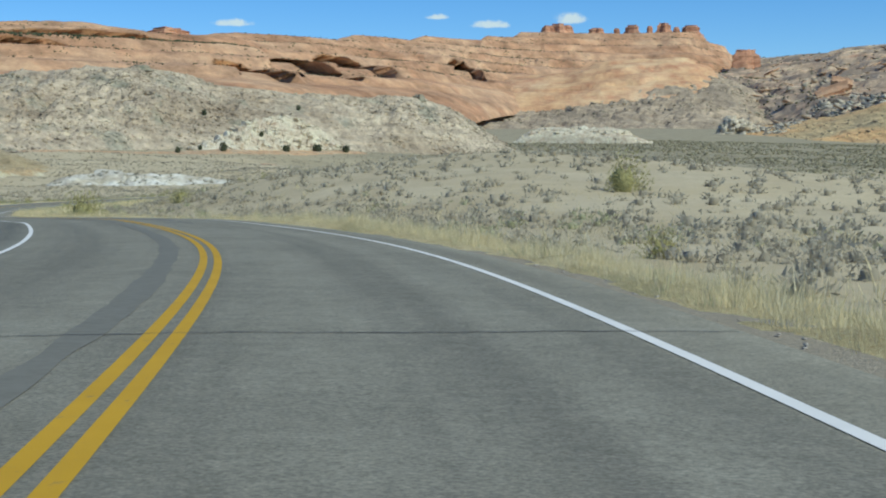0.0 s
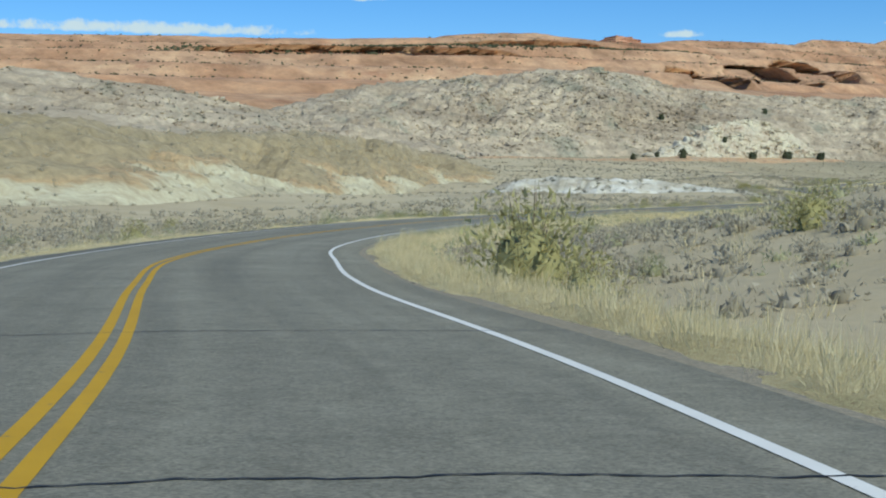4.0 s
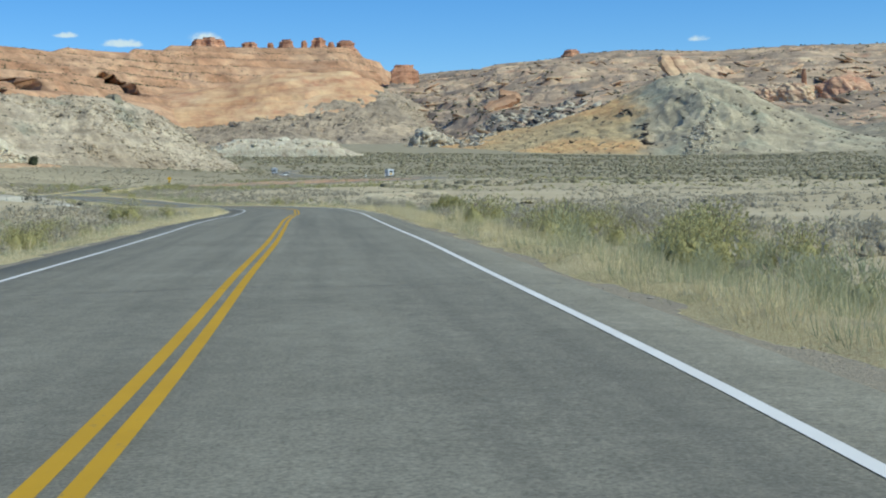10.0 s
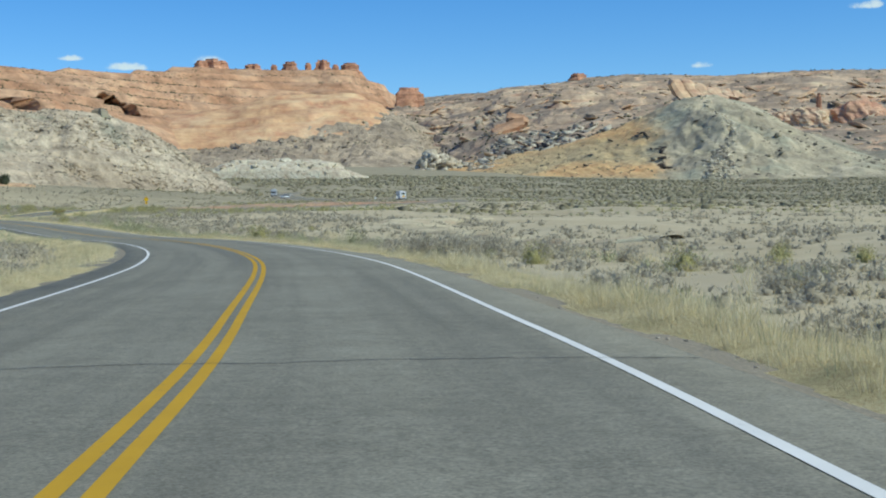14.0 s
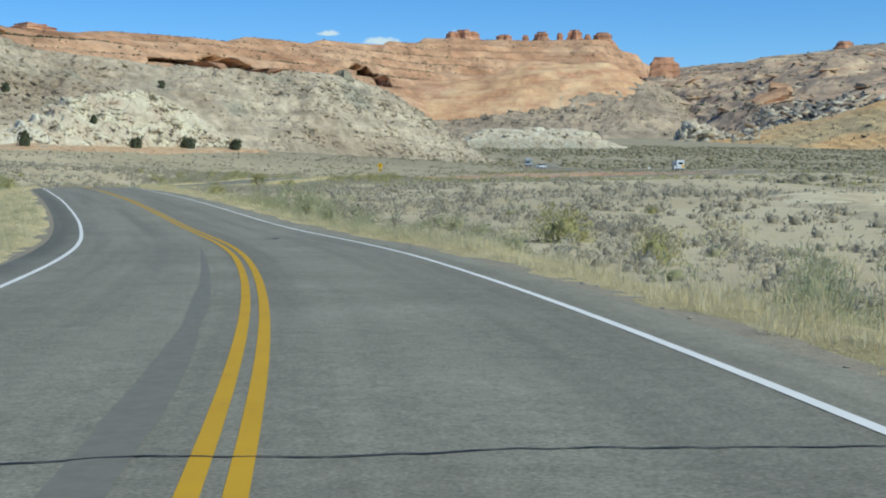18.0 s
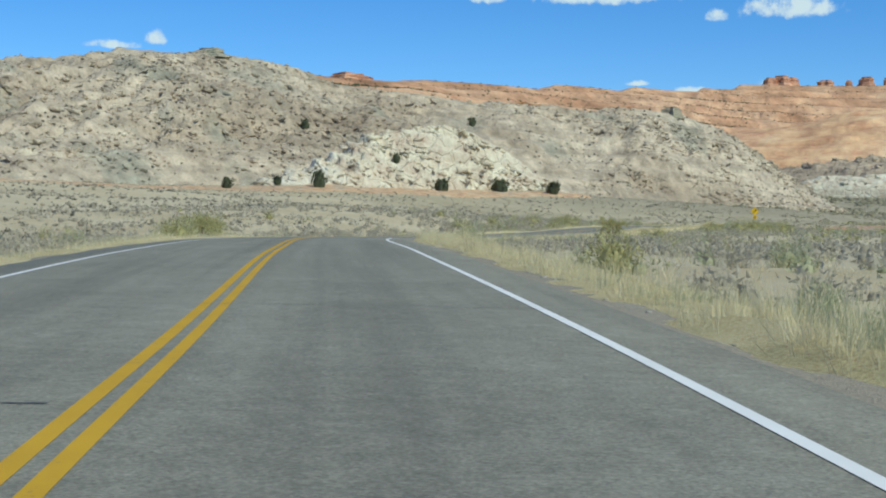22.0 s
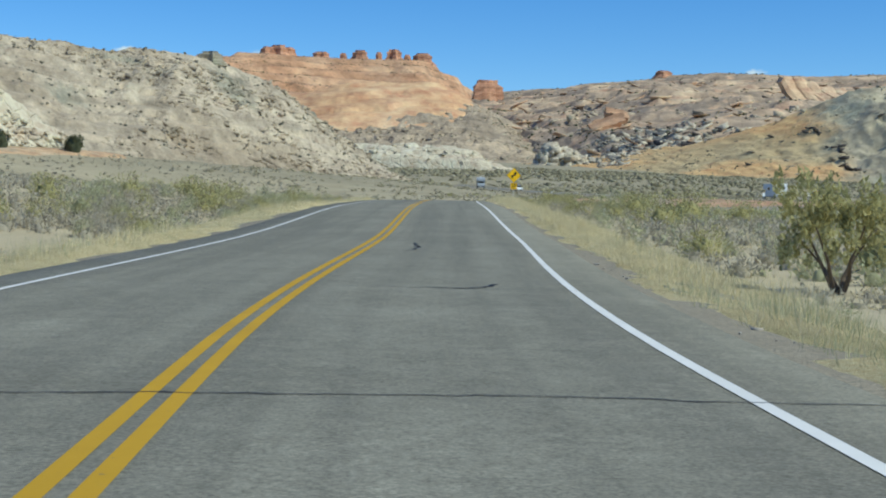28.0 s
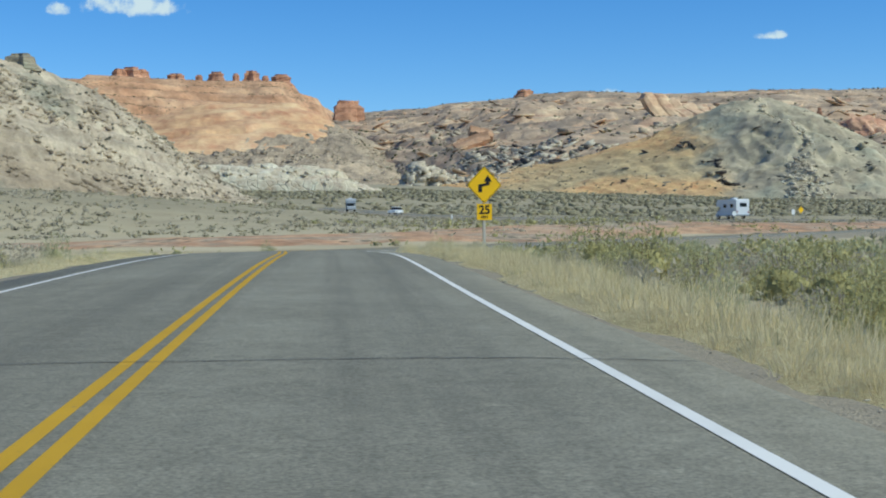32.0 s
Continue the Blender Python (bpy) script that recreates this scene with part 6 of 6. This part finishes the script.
tagged(scatter("grass_tussocks", verge_tuft, p, 0.5 * np.exp(0.25 * np.clip(q.normal(0, 1, len(p)), -1.5, 1.2)), q.uniform(0, 6.3, len(p)), STRAW, 0, None, 97), "pale dry grass tussocks along the road edge", "grass", kind="stuff")
grass("low_grass", 4500, 5.6, 11.0, 0.28, 14, STRAW, "short dry grass behind the road edge", 93, 7, -0.15)


def tall_tuft(x, y, tall, seed):
    """A fountain of long bowed grass blades."""
    q = random.Random(seed)
    gap, rz = road_gap([x], [y])
    z = max(float(ground_z(np.array([x]), np.array([y]))[0]), float(rz[0] + np.interp(gap[0], (4.3, 4.9, 5.8, 6.5, 9), (0, -0.08, -0.2, -0.36, -1.5))))
    bm = bmesh.new()
    for _ in range(110):
        a, lean, h = q.uniform(0, 6.3), abs(q.gauss(0, 0.32)), tall * q.uniform(0.45, 1.1)
        out, side = Vector((math.cos(a), math.sin(a), 0)), Vector((-math.sin(a), math.cos(a), 0)) * 0.007
        p, prev = out * q.uniform(0, 0.13), None
        for k in range(5):
            t = k / 4
            c = p + out * h * lean * t ** 1.7 + Vector((0, 0, h * t * (1 - 0.3 * lean * t)))
            pair = [bm.verts.new(c - side * (1 - 0.85 * t)), bm.verts.new(c + side * (1 - 0.85 * t))]
            if prev:
                bm.faces.new((prev[0], prev[1], pair[1], pair[0]))
            prev = pair
    me = bpy.data.meshes.new("grass_tuft")
    bm.to_mesh(me)
    bm.free()
    me.materials.append(STRAW)
    ob = new("grass_tuft", me)
    ob.matrix_world = pose(x, y, z - 0.03)
    return tagged(ob, "tall tuft of pale straw-coloured grass", "grass", "grass tufts beside the road")


for k, (x, y, tall) in enumerate(((-58.3, 200.0, 1.15), (-58.6, 197.2, 0.95), (-101.4, 394.8, 1.05), (-100.6, 392.6, 1.0), (-100.2, 394.4, 0.95), (-102.2, 398.4, 0.8), (-105.4, 508, 0.8), (-104.6, 522, 0.75), (-106.2, 517, 0.7), (-103.2, 512, 0.8))):
    tall_tuft(x, y, tall, 700 + k)

# short stubble between the shrubs
stubble = [broom(r, 12, 1.0, 0.5, 0.36, 0.05, 0.2, 0.35) for _ in range(8)]
for mat, n, seed in ((STRAW, 9000, 601), (SAGE, 7000, 602)):
    p, q = corridor(n, 7.2, 30, 30, 660, seed, 9.0, -0.12)
    tagged(scatter("dry_stubble", stubble, p, 0.34 * np.exp(0.35 * np.clip(q.normal(0, 1, len(p)), -1.5, 1.3)), q.uniform(0, 6.3, len(p)), mat, 0, None, seed), "short dry stubble on the sandy ground", "grass", kind="stuff")

# loose stones on the shoulders
q = np.random.default_rng(55)
s_at, lat = q.uniform(50, 620, 2400), (4.42 + 2.0 * q.beta(1.1, 2.2, 2400)) * q.choice([-1, 1, 1], 2400)
p = road_at(s_at, lat)
p[:, 2] += np.interp(np.abs(lat), (4.3, 4.9, 5.8, 6.5, 9), (-0.02, -0.055, -0.17, -0.33, -0.45))
small = [(v * np.array((1, 1, 0.8)), f) for v, f in BLOCKS]
tagged(scatter("shoulder_stones", small, p, 0.018 * np.exp(np.clip(q.normal(0, 0.5, 2400), -1, 1)), q.uniform(0, 6.3, 2400), STONE, 0.2, None, 56), "small loose stones on the gravel shoulder", "stones", kind="stuff")

# ---- cracks in the asphalt ----


def tar_strip(name, pts, width, seed, label):
    """A wandering sealed crack through plan points on the road."""
    q = random.Random(seed)
    line = spline([(x, y, 0) for x, y in pts], 8)[:, :2]
    _, z = road_gap(line[:, 0], line[:, 1])
    near = [int(((ROAD[:, :2] - p) ** 2).sum(1).argmin()) for p in line]
    bm, prev = bmesh.new(), None
    for i, p in enumerate(line):
        d = line[min(i + 1, len(line) - 1)] - line[max(i - 1, 0)]
        d = d / (np.hypot(*d) + 1e-9)
        w = width * q.uniform(0.6, 1.3) / 2
        o = np.array((-d[1], d[0]))
        lat = float((p - ROAD[near[i], :2]) @ RIGHT[near[i]])
        st = STA[near[i]] + float((p - ROAD[near[i], :2]) @ tang[near[i]])
        h = float(road_at(st, lat)[2]) + 0.005
        c = p + o * q.uniform(-1.0, 1.0) * min(width, 0.05)
        pair = [bm.verts.new((*(c - o * w), h)), bm.verts.new((*(c + o * w), h))]
        if prev:
            bm.faces.new((prev[0], prev[1], pair[1], pair[0]))
        prev = pair
    me = bpy.data.meshes.new(name)
    bm.to_mesh(me)
    bm.free()
    me.materials.append(TAR)
    return tagged(new(name, me), label, "road crack", "sealed cracks in the road", kind="structure")


for k, pts in enumerate((((-21.5, 52.7), (-18.3, 47.2), (-16.7, 44.4), (-15.8, 42.6), (-14.9, 40.8)), ((-75.3, 315.6), (-75.2, 317.2), (-75.8, 318.2)),
                         ((-115.9, 468.3), (-115.7, 468.6), (-115.5, 470.1), (-115.5, 471.8)), ((-115.9, 458.4), (-115.3, 458.5), (-114.9, 459.3)),
                         ((-58.3, 116.2), (-59.1, 118.4), (-59.1, 119.4)), ((-116.9, 435.2), (-116.7, 436.0)), ((-62.0, 150.2), (-62.0, 149.2), (-61.8, 149.4)))):
    tar_strip("sealed_crack", pts, 0.06, k, "black crack sealer winding over the asphalt")
q = random.Random(4)
s = 62.0
while s < 640:
    a, b = (-4.25, 4.25) if q.random() < 0.6 else ((-4.25, q.uniform(-0.5, 2)) if q.random() < 0.4 else (q.uniform(-2, 0.5), 4.25))
    m = [road_at(s + 0.1 * q.uniform(-1, 1), a + (b - a) * i / 9)[:2] for i in range(10)]
    tar_strip("road_seam", [tuple(p) for p in m], 0.025, int(s * 10), "thin dark crack running across the asphalt")
    s += q.uniform(6, 15)

# ---- signs and vehicles ----
SIGN_YELLOW = make_plain("yellow_sign_face", (0.86, 0.5, 0.008), 0.45, soil=0.05)
BLACK = make_plain("black_paint", (0.012, 0.012, 0.012), 0.6)
ZINC = make_plain("galvanised_steel", (0.4, 0.4, 0.38), 0.5, 0.6)
POST = make_plain("weathered_post", (0.5, 0.46, 0.38), 0.8)
RV_WHITE = make_plain("white_coach_paint", (0.8, 0.8, 0.78), 0.35, soil=0.12)
GLASS_DARK = make_plain("dark_tinted_glass", (0.012, 0.014, 0.017), 0.08)
RUBBER = make_plain("tyre_rubber", (0.02, 0.02, 0.02), 0.85)
CHROME = make_plain("wheel_metal", (0.5, 0.5, 0.5), 0.35, 0.8)
RED_LENS = make_plain("red_lamp_lens", (0.35, 0.012, 0.01), 0.25)
GREY_PAINT = make_plain("grey_coach_paint", (0.42, 0.44, 0.46), 0.4)
SIGN_WHITE = make_plain("white_sign_face", (0.75, 0.75, 0.72), 0.5)


def box(sx, sy, sz, bevel=0.02, x=0.0, y=0.0, z=0.0):
    """A bevelled block, standing on z, centred on x and y."""
    bm = bmesh.new()
    bmesh.ops.create_cube(bm, size=1)
    for v in bm.verts:
        v.co = Vector((v.co.x * sx + x, v.co.y * sy + y, (v.co.z + 0.5) * sz + z))
    if bevel:
        bmesh.ops.bevel(bm, geom=list(bm.edges), offset=bevel, segments=2, affect="EDGES")
    return bm


def prism(outline, depth, y=0.0, bevel=0.0):
    """An upright plate: outline in x and z, thickness along y."""
    bm = bmesh.new()
    front = [bm.verts.new((x, y - depth / 2, z)) for x, z in outline]
    back = [bm.verts.new((x, y + depth / 2, z)) for x, z in outline]
    bm.faces.new(front)
    bm.faces.new(back[::-1])
    n = len(outline)
    for i in range(n):
        bm.faces.new((front[i], back[i], back[(i + 1) % n], front[(i + 1) % n]))
    bmesh.ops.recalc_face_normals(bm, faces=bm.faces)
    if bevel:
        bmesh.ops.bevel(bm, geom=list(bm.edges), offset=bevel, segments=2, affect="EDGES")
    return bm


def diamond(half, round_=0.06):
    pts = []
    for k in range(4):
        a = math.pi / 2 * k
        for d in (-1, 0, 1):
            b = a + d * 0.5
            c = Vector((math.cos(a), math.sin(a))) * (half - round_ * 1.414)
            pts.append((c.x + math.cos(b) * round_ * 1.4, c.y + math.sin(b) * round_ * 1.4))
    return pts


def words(text, size, parent, x, y, z, material, name):
    cu = bpy.data.curves.new(name, "FONT")
    cu.body, cu.size, cu.align_x, cu.align_y, cu.extrude = text, size, "CENTER", "CENTER", 0.001
    cu.offset = size * 0.03
    tmp = bpy.data.objects.new(name, cu)
    scene.collection.objects.link(tmp)
    me = bpy.data.meshes.new_from_object(tmp.evaluated_get(bpy.context.evaluated_depsgraph_get()))
    bpy.data.objects.remove(tmp)
    me.materials.clear()
    me.materials.append(material)
    ob = new(name, me)
    ob.parent = parent
    ob.matrix_local = pose(x, y, z, 90, 0, 0)
    return ob


def warning_sign(x, y, rz, centre):
    z = float(ground_z(np.array([x]), np.array([y]))[0])
    s = empty("road_sign", x, y, z, rz)
    h = centre - z
    part("post", box(0.09, 0.07, h + 0.35, 0.008, 0, 0.05, -0.1), POST, s, "weathered wooden post")
    d = part("diamond_panel", prism([(a, b + h) for a, b in diamond(0.6)], 0.006, 0, 0), SIGN_YELLOW, s, "yellow diamond panel")
    edge = bmesh.new()
    for pts in (diamond(0.578),):
        outer = [edge.verts.new((a, -0.0055, b + h)) for a, b in pts]
        inner = [edge.verts.new((a * 0.965, -0.0055, b * 0.965 + h)) for a, b in pts]
        for i in range(len(pts)):
            edge.faces.new((outer[i], outer[(i + 1) % len(pts)], inner[(i + 1) % len(pts)], inner[i]))
    part("border", edge, BLACK, d)
    w = 0.066
    shaft = [(-0.15 - w, -0.24), (-0.15 + w, -0.24), (-0.15 + w, -0.06), (0.12 + w, 0.0), (0.12 + w, 0.13), (0.12 - w, 0.13), (0.12 - w, 0.07), (-0.15 - w, 0.01)]
    part("arrow_shaft", prism([(a, b + h) for a, b in shaft], 0.003, -0.007), BLACK, d)
    part("arrow_head", prism([(a, b + h) for a, b in ((0.12 - 0.15, 0.11), (0.12 + 0.15, 0.11), (0.12, 0.33))], 0.003, -0.007), BLACK, d)
    pz = h - 0.9
    plate = part("speed_plate", prism([(a * 0.27, b * 0.27 + pz) for a, b in ((-1, -0.94), (-0.94, -1), (0.94, -1), (1, -0.94), (1, 0.94), (0.94, 1), (-0.94, 1), (-1, 0.94))], 0.006), SIGN_YELLOW, s, "small yellow plate")
    words("25", 0.4, plate, 0, -0.006, pz + 0.06, BLACK, "figures")
    words("MPH", 0.12, plate, 0, -0.006, pz - 0.17, BLACK, "letters")
    return tagged(s, "yellow diamond winding-road sign with a 25 MPH plate", "road sign")


warning_sign(-103.98, 554.5, 10, 1.5)


def little_sign(x, y, rz, shape, material, label, top=1.9):
    z = float(ground_z(np.array([x]), np.array([y]))[0])
    s = empty("road_sign", x, y, z, rz)
    part("post", box(0.06, 0.06, top, 0.005, 0, 0.04, -0.1), ZINC, s)
    part("panel", prism([(a, b + top - 0.25) for a, b in shape], 0.006), material, s)
    return tagged(s, label, "road sign")


disc = [(0.36 * math.cos(k * math.pi / 10), 0.36 * math.sin(k * math.pi / 10)) for k in range(20)]
little_sign(-41, 693, 20, disc, SIGN_WHITE, "small round white sign by the far bend")
little_sign(-33.5, 690, 22, [(-0.3, -0.38), (0.3, -0.38), (0.3, 0.38), (-0.3, 0.38)], SIGN_WHITE, "small white rectangular sign by the far bend")
little_sign(-31, 693, 22, diamond(0.5), SIGN_YELLOW, "small yellow diamond sign by the far bend", 2.2)
little_sign(-79.5, 705, 10, [(-0.12, -0.4), (0.12, -0.4), (0.12, 0.25), (-0.12, 0.25)], SIGN_WHITE, "slim white roadside marker in the brush", 1.2)


def wheel(parent, x, y, rad, width):
    bm = bmesh.new()
    bmesh.ops.create_cone(bm, cap_ends=True, segments=24, radius1=rad, radius2=rad, depth=width, matrix=Matrix.Translation((x, y, rad)) @ Matrix.Rotation(math.pi / 2, 4, "Y"))
    bmesh.ops.bevel(bm, geom=list(bm.edges), offset=0.04, segments=2, affect="EDGES")
    w = part("wheel", bm, RUBBER, parent)
    bm = bmesh.new()
    bmesh.ops.create_cone(bm, cap_ends=True, segments=20, radius1=rad * 0.6, radius2=rad * 0.55, depth=width + 0.02, matrix=Matrix.Translation((x, y, rad)) @ Matrix.Rotation(math.pi / 2, 4, "Y"))
    part("rim", bm, CHROME, w)


def motorhome(x, y, rz, paint, label):
    """A coach-built motorhome, its nose along +y."""
    z = float(ground_z(np.array([x]), np.array([y]))[0])
    _, rz_ = road_gap(np.array([x]), np.array([y]))
    m = empty("motorhome", x, y, max(z, float(rz_[0])) + 0.05, rz)
    side = [(-3.3, 0.55), (-3.3, 3.05), (-3.15, 3.2), (2.6, 3.2), (3.0, 2.75), (3.0, 2.05), (1.75, 1.95), (1.75, 0.55)]
    bm = bmesh.new()
    a = [bm.verts.new((-1.22, p, q_)) for p, q_ in side]
    b = [bm.verts.new((1.22, p, q_)) for p, q_ in side]
    bm.faces.new(a[::-1])
    bm.faces.new(b)
    for i in range(len(side)):
        bm.faces.new((a[i], a[(i + 1) % len(side)], b[(i + 1) % len(side)], b[i]))
    bmesh.ops.recalc_face_normals(bm, faces=bm.faces)
    bmesh.ops.bevel(bm, geom=list(bm.edges), offset=0.06, segments=2, affect="EDGES")
    part("coach_body", bm, paint, m, "white coach body")
    cab = [(1.7, 0.5), (1.7, 2.0), (2.3, 1.95), (2.75, 1.3), (3.55, 1.1), (3.65, 0.5)]
    bm = bmesh.new()
    a = [bm.verts.new((-0.98, p, q_)) for p, q_ in cab]
    b = [bm.verts.new((0.98, p, q_)) for p, q_ in cab]
    bm.faces.new(a[::-1])
    bm.faces.new(b)
    for i in range(len(cab)):
        bm.faces.new((a[i], a[(i + 1) % len(cab)], b[(i + 1) % len(cab)], b[i]))
    bmesh.ops.recalc_face_normals(bm, faces=bm.faces)
    bmesh.ops.bevel(bm, geom=list(bm.edges), offset=0.05, segments=2, affect="EDGES")
    part("cab", bm, paint, m)
    part("rear_window", box(1.25, 0.05, 0.62, 0.02, 0.1, -3.31, 1.95), GLASS_DARK, m, "dark rear window")
    for sx in (-1, 1):
        for wy in (-1.9, 0.2):
            part("side_window", box(0.05, 0.95, 0.55, 0.02, sx * 1.225, wy, 1.85), GLASS_DARK, m)
        part("cab_window", box(0.04, 0.55, 0.5, 0.02, sx * 0.985, 2.05, 1.35), GLASS_DARK, m)
        part("tail_lamp", box(0.16, 0.05, 0.3, 0.02, sx * 1.02, -3.31, 0.95), RED_LENS, m)
        wheel(m, sx * 0.95, -1.9, 0.4, 0.28)
        wheel(m, sx * 0.9, 2.75, 0.4, 0.24)
    part("windscreen", prism([(-0.85, 1.35), (0.85, 1.35), (0.78, 1.9), (-0.78, 1.9)], 0.04, 2.66), GLASS_DARK, m)
    part("bumper", box(2.3, 0.18, 0.22, 0.05, 0, -3.36, 0.5), GREY_PAINT, m)
    part("roof_unit", box(0.8, 1.0, 0.28, 0.08, 0, -0.6, 3.19), RV_WHITE, m)
    return tagged(m, label, "motorhome")


motorhome(-30.0, 722.0, 9, RV_WHITE, "white motorhome with dark windows on the road")
motorhome(-80.8, 848, 176, GREY_PAINT, "grey motorhome standing on the road ahead")


def car(x, y, rz, paint, label):
    z = float(ground_z(np.array([x]), np.array([y]))[0])
    _, rz_ = road_gap(np.array([x]), np.array([y]))
    m = empty("car", x, y, max(z, float(rz_[0])) + 0.05, rz)
    for name, prof, half, mat in (("body", [(-2.3, 0.35), (-2.35, 0.95), (-1.3, 1.0), (1.1, 1.0), (2.2, 0.85), (2.3, 0.35)], 0.92, paint),
                                  ("cabin", [(-2.1, 0.98), (-1.75, 1.5), (-1.5, 1.6), (0.2, 1.6), (1.15, 0.98)], 0.8, GLASS_DARK),
                                  ("roof", [(-1.8, 1.52), (-1.6, 1.66), (0.1, 1.66), (0.3, 1.52)], 0.82, paint)):
        bm = bmesh.new()
        a = [bm.verts.new((-half, p, q_)) for p, q_ in prof]
        b = [bm.verts.new((half, p, q_)) for p, q_ in prof]
        bm.faces.new(a[::-1])
        bm.faces.new(b)
        for i in range(len(prof)):
            bm.faces.new((a[i], a[(i + 1) % len(prof)], b[(i + 1) % len(prof)], b[i]))
        bmesh.ops.recalc_face_normals(bm, faces=bm.faces)
        bmesh.ops.bevel(bm, geom=list(bm.edges), offset=0.06, segments=2, affect="EDGES")
        part(name, bm, mat, m)
    for sx in (-1, 1):
        for wy in (-1.4, 1.4):
            wheel(m, sx * 0.82, wy, 0.34, 0.22)
        part("headlamp", box(0.3, 0.05, 0.14, 0.02, sx * 0.65, 2.27, 0.68), CHROME, m)
    return tagged(m, label, "car")


car(-74.9, 806, 150, RV_WHITE, "white car with dark windows on the road")
